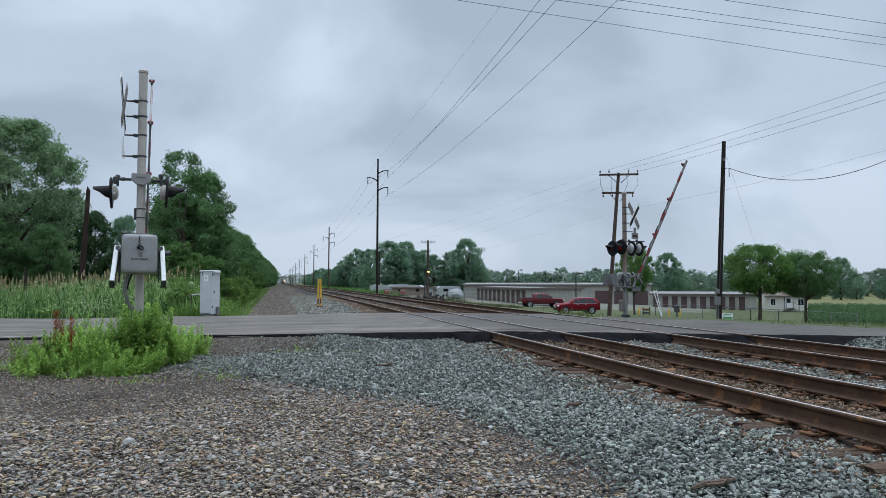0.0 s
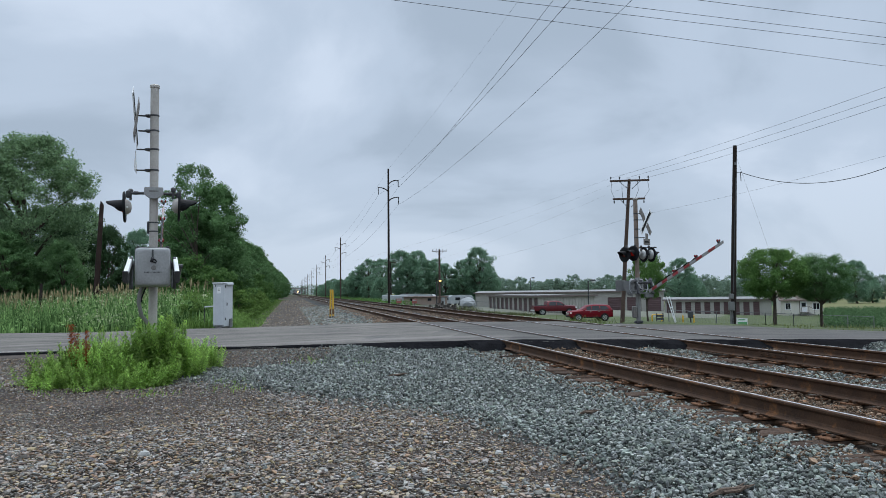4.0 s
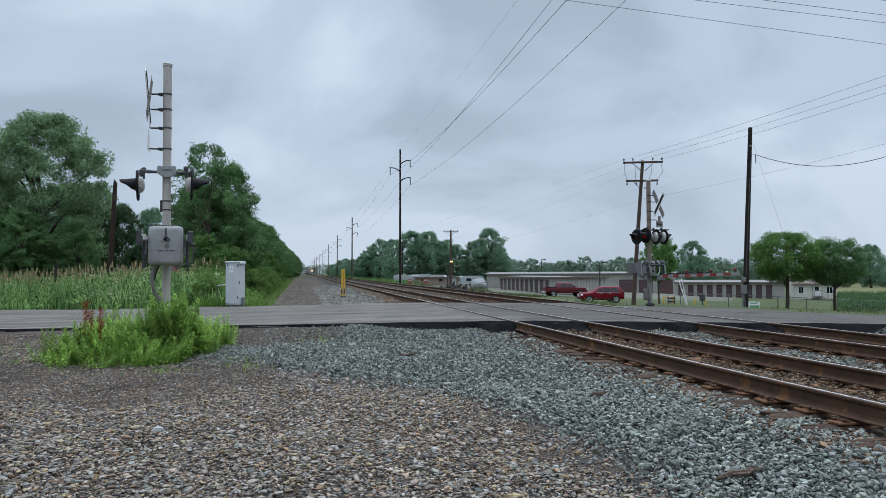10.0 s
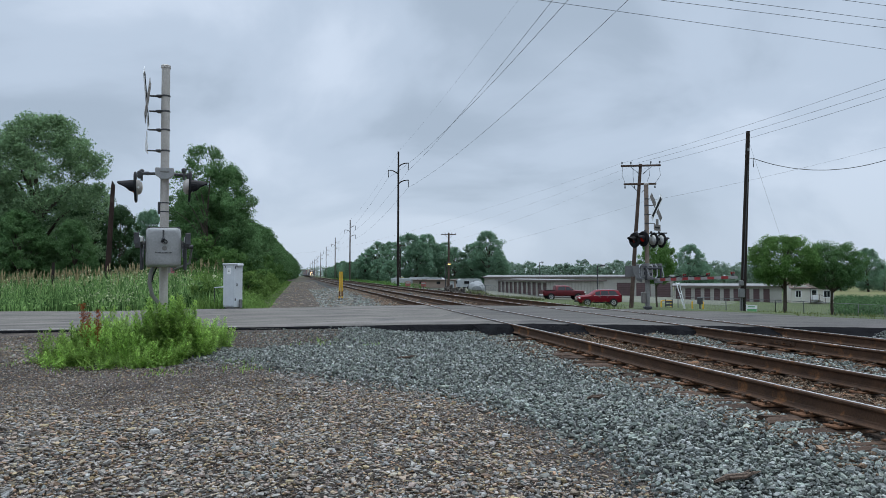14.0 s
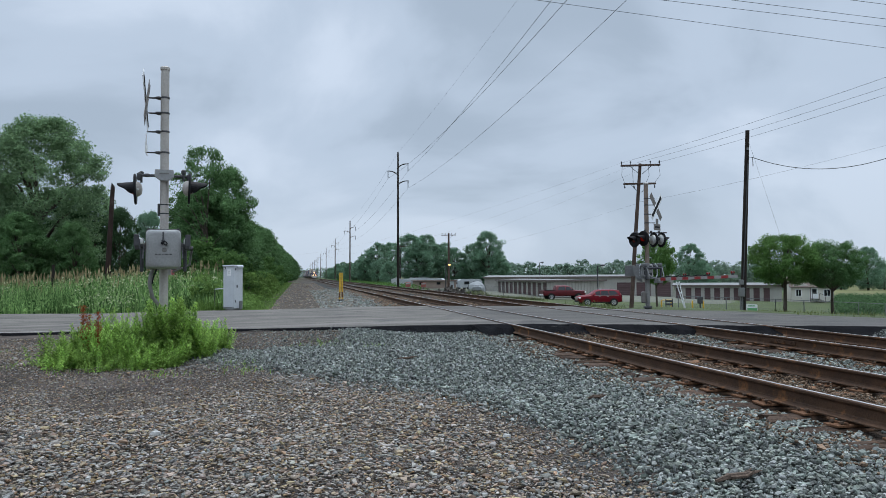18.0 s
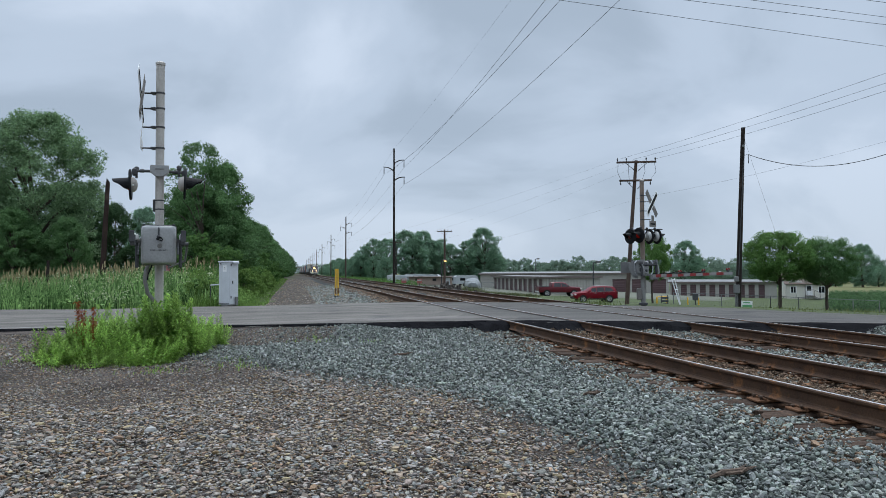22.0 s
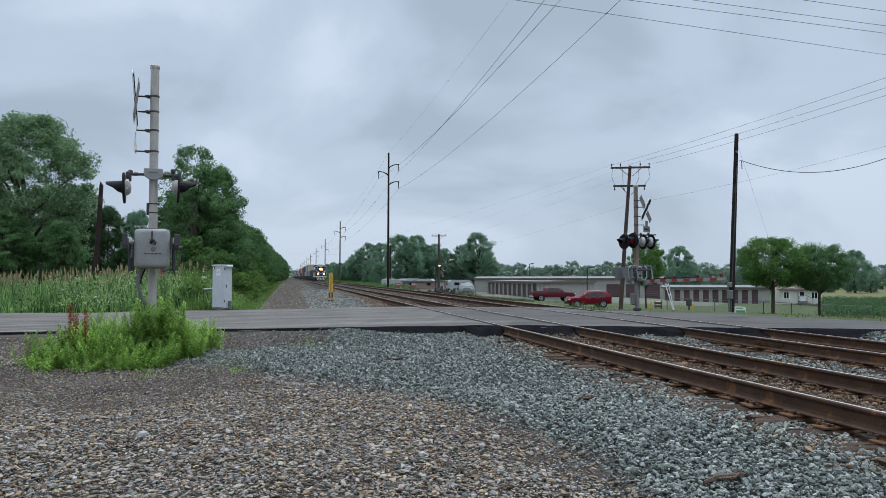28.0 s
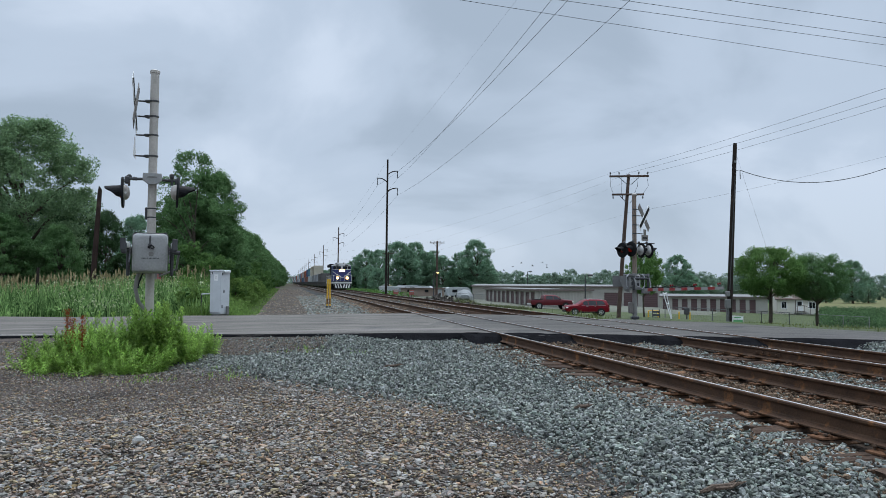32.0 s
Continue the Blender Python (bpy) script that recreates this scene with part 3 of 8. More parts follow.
def make_road():
    a = np.concatenate([np.arange(-300, -40, 10), np.arange(-40, 40, 0.8), np.arange(40, 301, 10)])
    bs = np.array([ROAD_NEAR, ROAD_NEAR + 0.12, 18.5, 20, 22, 24, 25.5, ROAD_FAR - 0.12, ROAD_FAR])
    verts, quads = [], []
    for k, bb in enumerate(bs):
        P = a[:, None] * RD + bb * RN
        X = P @ TN
        z = road_z(X) - 0.1 * float(ramp_(bb, 24, 27)) * ramp_(X, 10.0, 10.8)
        z = z - (0.02 if k in (0, len(bs) - 1) else 0) + 0.012 * np.sin(a * 0.8 + bb) * (1 - ramp_(X, 2.5, 4) * (1 - ramp_(X, 11.5, 13)))
        wob = (0.10 * np.sin(a * 1.1) + 0.07 * np.sin(a * 2.7 + 1)) * (k == 0) + 0.12 * np.sin(a * 0.9 + 2) * (k == len(bs) - 1)
        verts.append(np.c_[P + wob[:, None] * RN, z])
    n = len(a)
    low0, low1 = verts[0] - [0, 0, 0.3] - np.r_[RN * 0.05, 0], verts[-1] - [0, 0, 0.3]
    allv = np.concatenate([low0] + verts + [low1])
    rowsn = len(bs) + 2
    idx = np.arange(rowsn * n).reshape(rowsn, n)
    quads = np.stack([idx[:-1, :-1], idx[:-1, 1:], idx[1:, 1:], idx[1:, :-1]], -1).reshape(-1, 4)
    mat = np.repeat(np.arange(rowsn - 1), n - 1)
    mat = np.where((mat == 0) | (mat == rowsn - 2), 1, 0)
    mid = allv[quads].mean(1)
    Xm = mid[:, :2] @ TN + 0.5 * np.sin(mid[:, 1] * 1.3)
    mat = np.where((mat == 0) & (Xm > 4.6), 2, mat)
    me = array_mesh("road", allv, quads, [M["asphalt"], M["asphalt_dark"], M["asphalt_mid"]], mat)
    road = tagged(new("road", me), "worn grey asphalt road humped over the tracks", "road", kind="structure")
    # dark patched lip of the crossing beside the rails
    for a0, a1, wdt in ((-24.0, -6.4, 0.22), (-7.2, -2.2, 0.45), (-2.7, -0.4, 0.8), (-0.9, 1.8, 0.9), (1.4, 3.4, 0.8), (3.0, 9.5, 0.9)):
        lip = Build()
        m = int((a1 - a0) / 0.12)
        rows_ = []
        for u, dz in ((-0.5, 0.008), (-0.1, 0.006), (0.08, -0.015), (0.25, -0.08), (0.5, -0.16), (0.8, -0.24), (1.0, -0.30)):
            for i in range(m + 1):
                aa = a0 + (a1 - a0) * i / m
                end = min(1.0, 6 * min(i, m - i) / m + 0.04)
                lump = noise.noise(Vector((aa * 2.3, u * 3.0, 1.7))) + 0.6 * noise.noise(Vector((aa * 6.1, u * 7.0, 4.2)))
                q = rp(aa, 17)
                z = float(road_z(q.x * TN[0] + q.y * TN[1]))
                rows_.append(rp(aa, ROAD_NEAR - 0.06 - wdt * u * (end if u > 0 else end * 0.6) * (1 + 0.35 * lump), z + dz + (0.035 * lump * end if u > 0 else 0.004 * lump)))
        lip.add(rows_, [(r * (m + 1) + i, r * (m + 1) + i + 1, (r + 1) * (m + 1) + i + 1, (r + 1) * (m + 1) + i) for r in range(6) for i in range(m)])
        part("asphalt_lip", lip, M["asphalt_dark"], road, "black broken asphalt lip")
    for bb, label in ((ROAD_NEAR + 0.5, "white edge line"),):
        ln = Build()
        for a0 in np.arange(-60, -9, 0.8):
            z = [float(road_z((RD * q + RN * bb) @ TN)) + 0.012 * math.sin(q * 0.8 + bb) + 0.006 for q in (a0, a0 + 0.8)]
            ln.quad(rp(a0, bb - 0.05, z[0]), rp(a0 + 0.8, bb - 0.05, z[1]), rp(a0 + 0.8, bb + 0.05, z[1]), rp(a0, bb + 0.05, z[0]))
        part("edge_line", ln, M["arm_grey"], road, label)
    return road


RAIL_PROFILE = [(-0.07, 0), (0.07, 0), (0.07, 0.012), (0.018, 0.032), (0.010, 0.05), (0.010, 0.13), (0.032, 0.145), (0.037, 0.155), (0.037, 0.172), (0.028, 0.18), (0.022, 0.181), (-0.012, 0.181), (-0.028, 0.18), (-0.037, 0.172), (-0.037, 0.155), (-0.032, 0.145), (-0.010, 0.13), (-0.010, 0.05), (-0.018, 0.032), (-0.07, 0.012)]


def make_track(X0, seed):
    rnd = random.Random(seed)
    track = thing("railway_track", "rusty steel rails on weathered wooden ties in grey ballast", "railway track", group="railway tracks", kind="structure")
    stops = [-40, 0] + [2 * k for k in range(1, 25)] + [60, 90, 140, 220, 400, 700, 1100, 1900]
    m = pose(0, 0, 0, 0, 0, TURN)
    zb = RAIL_TOP - 0.18
    for side in (-1, 1):
        b = Build()
        n = len(RAIL_PROFILE)
        verts = []
        for s in stops:
            dx, dz = 0.004 * math.sin(s * 0.7 + side), 0.003 * math.sin(s * 0.5)
            verts += [m @ Vector((X0 + side * GAUGE / 2 + x + dx, s, zb + z + dz)) for x, z in RAIL_PROFILE]
        faces, mats = [], []
        for i in range(len(stops) - 1):
            for k in range(n):
                faces.append((i * n + k, i * n + (k + 1) % n, (i + 1) * n + (k + 1) % n, (i + 1) * n + k))
                mats.append(1 if k == 10 else 0)
        b.v, b.f, b.m = verts, faces, mats
        rail = part("rail", b, [M["rail_side"], M["rail_top"]], track, "rust-brown rail with a bright worn head")
        if side == (1, -1)[seed - 1]:
            for s in (11.6,):
                j = Build()
                j.box((X0 + side * GAUGE / 2 - side * 0.0, s, zb + 0.09), (0.05, 0.75, 0.085), ch=0.008)
                for q in (-0.27, -0.09, 0.09, 0.27):
                    j.tube([(X0 + side * GAUGE / 2 - 0.05, s + q, zb + 0.09), (X0 + side * GAUGE / 2 + 0.05, s + q, zb + 0.09)], 0.014, 6)
                part("joint_bar", j, M["rail_side"], rail).matrix_basis = m
    # ties
    tie_meshes = []
    for k in range(6):
        b = Build()
        length, rings, ring = 2.5 + 0.2 * rnd.random(), 11, [(-0.112, -0.085), (0.112, -0.085), (0.112, 0.066), (0.09, 0.085), (0.03, 0.087), (0.018, 0.07), (0.006, 0.086), (-0.09, 0.084), (-0.112, 0.062)]
        rag = [rnd.uniform(-0.05, 0.05) for _ in ring]
        n = len(ring)
        for i in range(rings):
            u = i / (rings - 1) * 2 - 1
            for q, (y, z) in enumerate(ring):
                end = rag[q] if abs(u) == 1 else 0.0
                b.v.append((u * length / 2 + end, y + rnd.uniform(-0.010, 0.010), z + (rnd.uniform(-0.014, 0.006) if z > 0 else 0)))
        b.f = [(i * n + q, i * n + (q + 1) % n, (i + 1) * n + (q + 1) % n, (i + 1) * n + q) for i in range(rings - 1) for q in range(n)]
        b.f += [tuple(range(n)), tuple(range(rings * n - 1, (rings - 1) * n - 1, -1))]
        b.m = [0] * len(b.f)
        tie_meshes.append(b.mesh("tie", M["tie"]))
    plate = Build()
    plate.box((0, 0, 0), (0.36, 0.19, 0.022), ch=0.004)
    for q in (-1, 1):
        plate.box((q * 0.085, 0, 0.02), (0.025, 0.19, 0.02))
    plate = plate.mesh("tie_plate", M["rust"])
    spk = Build()
    spk.tube([(0, 0, -0.03), (0, 0, 0.05)], 0.009, 5).lathe((0, 0, 0.045), (0, 0, 1), [(0, 0.012), (0.005, 0.022), (0.018, 0.02), (0.024, 0.006)], 7)
    spk = spk.mesh("spike", M["spike"])
    zt = zb - 0.03
    rest = Build()
    s, k = -12.0, 0
    while s < 330:
        q = tp(X0, s)
        bb = q.x * RN[0] + q.y * RN[1]
        if not (ROAD_NEAR - 1.0 < bb + 0 and bb < ROAD_FAR + 0.9):
            mm = pose(q.x + rnd.uniform(-0.05, 0.05), q.y, zt - 0.085 + rnd.uniform(-0.03, 0.006), rnd.uniform(-3, 3), rnd.uniform(-0.5, 0.5), TURN + rnd.uniform(-3, 3))
            if 2 < s < 20 or 28 < s < 46:
                tie = part("tie", tie_meshes[(k * 5 + k // 7) % 6], None, track, at=mm)
                if s < 20:
                    for side in (-1, 1):
                        pl = part("tie_plate", plate, None, tie, at=pose(side * GAUGE / 2, 0, 0.098))
                        for sx in (-0.115, 0.115, -0.15 * side):
                            for sy in ((-0.06, 0.06) if abs(sx) < 0.13 else (rnd.uniform(-0.06, 0.06),)):
                                part("spike", spk, None, tie, at=pose(side * GAUGE / 2 + sx, sy, 0.070 + rnd.uniform(-0.008, 0.018), rnd.uniform(-6, 6), rnd.uniform(-6, 6), 0))
            else:
                rest.box(mm.translation, (2.6, 0.22, 0.17), rot=mm.to_3x3())
                for side in (-1, 1):
                    rest.box(mm @ Vector((side * GAUGE / 2, 0, 0.095)), (0.36, 0.19, 0.02), rot=mm.to_3x3(), mat=1)
        s += 0.52 + rnd.uniform(-0.03, 0.03)
        k += 1
    tagged(part("distant_ties", rest, [M["tie"], M["rust"]], track), "row of weathered ties", kind="stuff")
    # flangeway through the road
    for side in (-1, 1):
        fl = Build()
        for o, wd in ((-side * 0.08, 0.06), (side * 0.055, 0.03)):
            X = X0 + side * GAUGE / 2 + o
            lim = [((bb - X * (TN @ RN)) / (TD @ RN)) for bb in (ROAD_NEAR + 0.1, ROAD_FAR - 0.1)]
            fl.quad(tp(X - wd / 2, lim[0], 0.362), tp(X + wd / 2, lim[0], 0.362), tp(X + wd / 2, lim[1], 0.362), tp(X - wd / 2, lim[1], 0.362))
        part("flangeway", fl, M["rubber"], track, "black rubber flangeway strip")
    return track

# ---- plants ----
def leaf_cloud(rng, centres, radii, per, size, flat=0.75, tilt=0.7):
    """Many small bent leaves round the clump centres."""
    n = len(centres) * per
    c = np.repeat(centres, per, 0)
    r = np.repeat(radii, per)
    d = rng.normal(size=(n, 3))
    d /= np.linalg.norm(d, axis=1)[:, None]
    p = c + d * (r * rng.uniform(0.35, 1.0, n) ** 0.6)[:, None] * [1, 1, flat]
    nrm = d + rng.normal(size=(n, 3)) * tilt + [0, 0, 0.5]
    nrm /= np.linalg.norm(nrm, axis=1)[:, None]
    a = np.cross(nrm, rng.normal(size=(n, 3)))
    a /= np.linalg.norm(a, axis=1)[:, None]
    b = np.cross(nrm, a)
    L = (size * rng.uniform(0.6, 1.3, n))[:, None]
    W = L * rng.uniform(0.4, 0.6, (n, 1))
    v = np.stack([p - a * L * 0.5, p + b * W * 0.5 - nrm * L * 0.08, p + a * L * 0.5 - nrm * L * 0.2, p - b * W * 0.5 - nrm * L * 0.08], 1).reshape(-1, 3)
    q = np.arange(n * 4).reshape(n, 4)
    return v, q


def tree_meshes(seed, height, spread, trunk, clumps, per, size, leaf, shape="round", low=0.25, bark=None):
    """Trunk and crown of one tree."""
    rng = np.random.default_rng(seed)
    b = Build()
    lean = rng.uniform(-0.02, 0.02, 2)
    fork = height * max(low, 0.22)
    top = height * 0.82
    ax = [Vector((lean[0] * z * 3 + 0.1 * math.sin(z), lean[1] * z * 3, z)) for z in (-0.3, fork * 0.3, fork, (fork + top) / 2, top)]
    b.tube(ax, [trunk * 1.35, trunk, trunk * 0.85, trunk * 0.45, trunk * 0.1], 8)
    cen = []
    tries = 0
    while len(cen) < clumps and tries < clumps * 40:
        tries += 1
        h = rng.uniform(0, 1)
        if shape == "round":
            w = math.sin(math.pi * min(1, (h * 0.86 + 0.12))) ** 0.6
        elif shape == "vase":
            w = 0.35 + 0.75 * math.sin(math.pi * min(1, h * 0.8 + 0.1))
        else:
            w = 0.8 + 0.2 * math.sin(h * 9 + seed)
        ang = rng.uniform(0, 2 * math.pi)
        lob = 1 + 0.14 * math.sin(3 * ang + seed) + 0.12 * math.sin(5 * ang + 2 * seed + h * 6)
        rad = spread * w * lob * rng.uniform(0.25, 1) ** 0.5
        z = height * (low + (1 - low) * h)
        cen.append((math.cos(ang) * rad, math.sin(ang) * rad, z))
    cen = np.array(cen)
    radii = rng.uniform(0.5, 1.2, len(cen)) * spread * 0.2
    for k in range(0, len(cen), max(1, len(cen) // 16)):
        e = Vector(cen[k])
        z0 = max(fork * 0.8, min(top * 0.9, e.z * 0.6))
        s0 = Vector((lean[0] * z0 * 3, lean[1] * z0 * 3, z0))
        mid = s0.lerp(e, 0.55) + Vector((0, 0, height * 0.03))
        b.tube([s0, mid, e], [trunk * 0.4, trunk * 0.22, trunk * 0.05], 5)
    # a few thin twigs of leaves stand out of the crown
    out = rng.integers(0, len(cen), max(4, clumps // 6))
    tip = cen[out] * [1.06, 1.06, 1.03]
    v, q = leaf_cloud(rng, cen, radii, per, size)
    v2, q2 = leaf_cloud(rng, tip, radii[out] * 0.9, max(6, per // 6), size)
    v, q = np.concatenate([v, v2]), np.concatenate([q, q2 + len(v)])
    return b.mesh("trunk", bark or M["bark"], True), array_mesh("crown", v, q, [leaf])


def place_tree(meshes, x, y, label, scale=1.0, turn=0.0, name="tree", category="tree", group="", wide=1.0, dz=0.0):
    t = thing(name, label, category, group=group)
    g = gp(x, y, dz)
    t.matrix_basis = Matrix.Translation(g) @ Matrix.Rotation(turn, 4, "Z") @ Matrix.Diagonal((scale * wide, scale * wide, scale, 1))
    part("trunk", meshes[0], None, t)
    part("crown", meshes[1], None, t)
    return t


def blades(rng, pts, heights, width, mat, name, lean=0.35, segs=2, mats=None, bend=0.4):
    """Grass: thin tapering bent blades that stand on the points."""
    n = len(pts)
    ang = rng.uniform(0, 2 * np.pi, n)
    side = np.stack([np.cos(ang), np.sin(ang), np.zeros(n)], 1)
    fa = rng.uniform(0, 2 * np.pi, n)
    fall = np.stack([np.cos(fa), np.sin(fa), np.zeros(n)], 1) * (rng.uniform(0.05, 1, n) * lean)[:, None]
    w = width * rng.uniform(0.6, 1.3, n)
    vs = []
    for k in range(segs + 1):
        u = k / segs
        mid = pts + fall * (heights * (u * (1 - bend) + bend * u * u))[:, None] + np.c_[np.zeros((n, 2)), heights * (u - 0.12 * u * u)]
        half = side * (w * (1 - 0.93 * u ** 1.5) / 2)[:, None]
        vs += [mid - half, mid + half]
    v = np.stack(vs, 1).reshape(-1, 3)
    base = np.arange(n)[:, None] * (2 * (segs + 1))
    q = np.concatenate([base + [2 * k, 2 * k + 1, 2 * k + 3, 2 * k + 2] for k in range(segs)])
    return v, q


def make_stuff(name, v, q, mats, label, category, index=None):
    return tagged(new(name, array_mesh(name, v, q, mats, index)), label, category, kind="stuff")


def weed_mesh(seed, height, stems, leaf_len, spread):
    """A leafy weed: stems with rows of lance-shaped leaves."""
    rng = np.random.default_rng(seed)
    v, q = [], []
    def leaf(p, d, up, L, W):
        k = len(v)
        s = d.cross(up)
        if s.length < 1e-3:
            return
        s.normalize()
        mid = p + d * L * 0.5 + Vector((0, 0, L * 0.10))
        end = p + d * L + Vector((0, 0, -L * 0.22))
        v.extend([p, mid + s * W * 0.5, end, mid - s * W * 0.5])
        q.append((k, k + 1, k + 2, k + 3))
    for k in range(stems):
        a, r = rng.uniform(0, 2 * math.pi), spread * rng.uniform(0, 1) ** 0.6
        p0 = Vector((math.cos(a) * r * 0.5, math.sin(a) * r * 0.5, -0.03))
        h = height * rng.uniform(0.55, 1.0)
        tip = p0 + Vector((math.cos(a) * r * 0.7, math.sin(a) * r * 0.7, h))
        m = int(18 + h * 62)
        b = rng.uniform(0, 2 * math.pi)
        for i in range(m):
            u = 0.10 + 0.90 * i / m
            p = p0.lerp(tip, u)
            b += 2.4 + rng.uniform(-0.3, 0.3)
            rise = rng.uniform(0.0, 0.35) + 1.1 * u ** 3
            d = Vector((math.cos(b), math.sin(b), rise)).normalized()
            L = leaf_len * rng.uniform(0.65, 1.15) * (1.1 - 0.55 * u ** 2)
            leaf(p, d, Vector((0, 0, 1)), L, L * 0.25)
        w = 0.008
        for s in (Vector((w, 0, 0)), Vector((0, w, 0))):
            j = len(v)
            v.extend([p0 - s, p0 + s, tip + s * 0.3, tip - s * 0.3])
            q.append((j, j + 1, j + 2, j + 3))
    return array_mesh("foliage", [tuple(x) for x in v], q, [M["weed"]])

# ---- setting ----
make_ground()
make_road()
for k, X in enumerate(TRACKS):
    make_track(X, k + 1)


# ---- trees ----
big_tree = [tree_meshes(s, 13.5, 4.3, 0.35, 400, 230, 0.17, M["leaf_c"], "round", 0.16) for s in (3, 4)]
wood_tree = [tree_meshes(s, 10.0, 3.0, 0.2, 340, 200, 0.15, M["leaf_a"], "round", 0.04) for s in (11, 12, 13)]
dark_tree = [tree_meshes(s, 10.0, 3.4, 0.2, 260, 150, 0.18, M["leaf_shade_tone"], "round", 0.02) for s in (14, 15)]
twig_tree = tree_meshes(17, 10.4, 2.8, 0.16, 190, 120, 0.15, M["leaf_a"], "round", 0.06)
lawn_tree = [tree_meshes(s, 5.7, 2.3, 0.13, 300, 170, 0.11, M["leaf_lawn"] if s == 21 else M["leaf_a"], "vase", 0.42) for s in (21, 24)]
far_tree = [tree_meshes(s, 13.0, 4.6, 0.35, 230, 190, 0.235, M["leaf_far_haze"], "round", 0.05) for s in (31, 32, 33)]
bush = [tree_meshes(s, 2.4, 1.5, 0.05, 70, 90, 0.12, M["leaf_b"], "round", 0.02) for s in (41, 42)]
light_bush = [tree_meshes(s, 2.0, 1.2, 0.04, 70, 110, 0.10, M["path_grass"], "round", 0.02) for s in (43, 44)]


def far_woods(name, places, label):
    """A wood too far off to tell its trees apart."""
    rng = np.random.default_rng(len(places))
    vs, qs, n = [], [], 0
    for x, y, sc, wide in places:
        m = 70
        h = rng.uniform(0, 1, m)
        w = np.sin(np.pi * np.clip(h * 0.86 + 0.12, 0, 1)) ** 0.6
        a = rng.uniform(0, 2 * np.pi, m)
        r = 5.2 * wide * w * rng.uniform(0.25, 1, m) ** 0.5 * (1 + 0.2 * np.sin(3 * a + x))
        c = np.stack([x + r * sc * np.cos(a), y + r * sc * np.sin(a), ground_z(x, y) + 11 * sc * (0.03 + 0.97 * h)], 1)
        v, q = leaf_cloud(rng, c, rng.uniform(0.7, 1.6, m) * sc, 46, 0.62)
        vs.append(v)
        qs.append(q + n)
        n += len(v)
    # the leaf colour carries the haze of the distance
    make_stuff(name, np.concatenate(vs), np.concatenate(qs), [M["leaf_dist_haze"]], label, "woods")


def plant_trees():
    rnd = random.Random(5)
    lab = "tall leafy grey-green tree at the edge of the marsh"
    place_tree(big_tree[0], -30.5, 52, lab, 1.0, 0.4, wide=1.05)
    place_tree(big_tree[1], -36.5, 50, lab, 0.95, 2.0)
    marsh = "dark green tree behind the marsh grass"
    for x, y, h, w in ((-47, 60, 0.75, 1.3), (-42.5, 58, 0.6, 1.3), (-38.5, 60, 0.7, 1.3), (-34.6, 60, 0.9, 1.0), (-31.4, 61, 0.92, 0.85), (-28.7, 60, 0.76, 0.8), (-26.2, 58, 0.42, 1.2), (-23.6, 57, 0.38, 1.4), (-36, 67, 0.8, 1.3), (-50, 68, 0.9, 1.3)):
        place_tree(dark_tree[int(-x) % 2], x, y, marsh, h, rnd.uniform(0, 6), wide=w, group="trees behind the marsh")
    for x, y, h, w in ((-26.4, 48.5, 0.56, 1.0), (-29.6, 47.5, 0.62, 1.15), (-33.5, 47.5, 0.55, 1.25)):
        place_tree(wood_tree[int(-x) % 3], x, y, "leafy green tree at the edge of the marsh", h, rnd.uniform(0, 6), wide=w, group="trees behind the marsh")
    place_tree(far_tree[0], -48.9, 112, "green tree far behind the marsh, paled for haze", 0.92, 1.0, wide=0.8)
    place_tree(wood_tree[1], -44.0, 66, marsh, 1.2, 0.6)
    beside = "dense dark green tree beside the track path"
    place_tree(twig_tree, -17.0, 47.5, "tree with a thin ragged crown beside the track path", 0.95, 0.0, wide=0.97)
    place_tree(wood_tree[0], -16.5, 49.5, beside, 0.88, 0.5, wide=1.0)
    place_tree(wood_tree[1], -17.0, 53.0, beside, 0.62, 1.2, wide=1.1)
    place_tree(dark_tree[0], -19.0, 53, beside, 0.6, 2.2, wide=1.0)
    place_tree(wood_tree[2], -17.1, 50.0, beside, 0.62, 1.0, wide=1.1)
    row = "green tree in the row along the track path"
    for k in range(52):
        s = 56 + k * 5.2 + max(0, k - 14) * 4.5 + max(0, k - 34) * 9 + rnd.uniform(-1.5, 1.5)
        for j in range(2 if k > 4 else 1):
            X = -6.7 + 2.2 * min(1, max(0, (s - 70) / 40)) + 2.1 * min(1, max(0, (s - 120) / 130)) - 3.6 * j - rnd.uniform(0, 1.6)
            q = tp(X, s + 2.5 * j)
            place_tree(wood_tree[(k + j) % 3], q.x, q.y, row, (0.74 if j == 0 else 0.88) * rnd.uniform(0.85, 1.15), rnd.uniform(0, 6), wide=1.0 + 0.015 * min(k, 24), group="trees along the track path")
    for k in range(80):
        s = 38 + k * 2.0 + rnd.uniform(-1, 1)
        q = tp(-3.4 - rnd.uniform(0, 2.2), s)
        place_tree(bush[k % 2], q.x, q.y, "low green bush at the foot of the trees", rnd.uniform(0.7, 1.5), rnd.uniform(0, 6), "bush", "bush", "bushes along the track path")
    for k in range(14):
        s = 42.0 + k * 2.6 + rnd.uniform(-0.7, 0.7)
        q = tp(-2.2 - rnd.uniform(0, 0.9), s)
        place_tree(light_bush[k % 2], q.x, q.y, "light green leafy bush beside the gravel path", rnd.uniform(0.5, 0.9), rnd.uniform(0, 6), "bush", "bush", "bushes along the track path")
    lawn = "round-crowned lawn tree with a dark trunk"
    place_tree(lawn_tree[0], 23.8, 55, lawn, 1.0, 0.3)
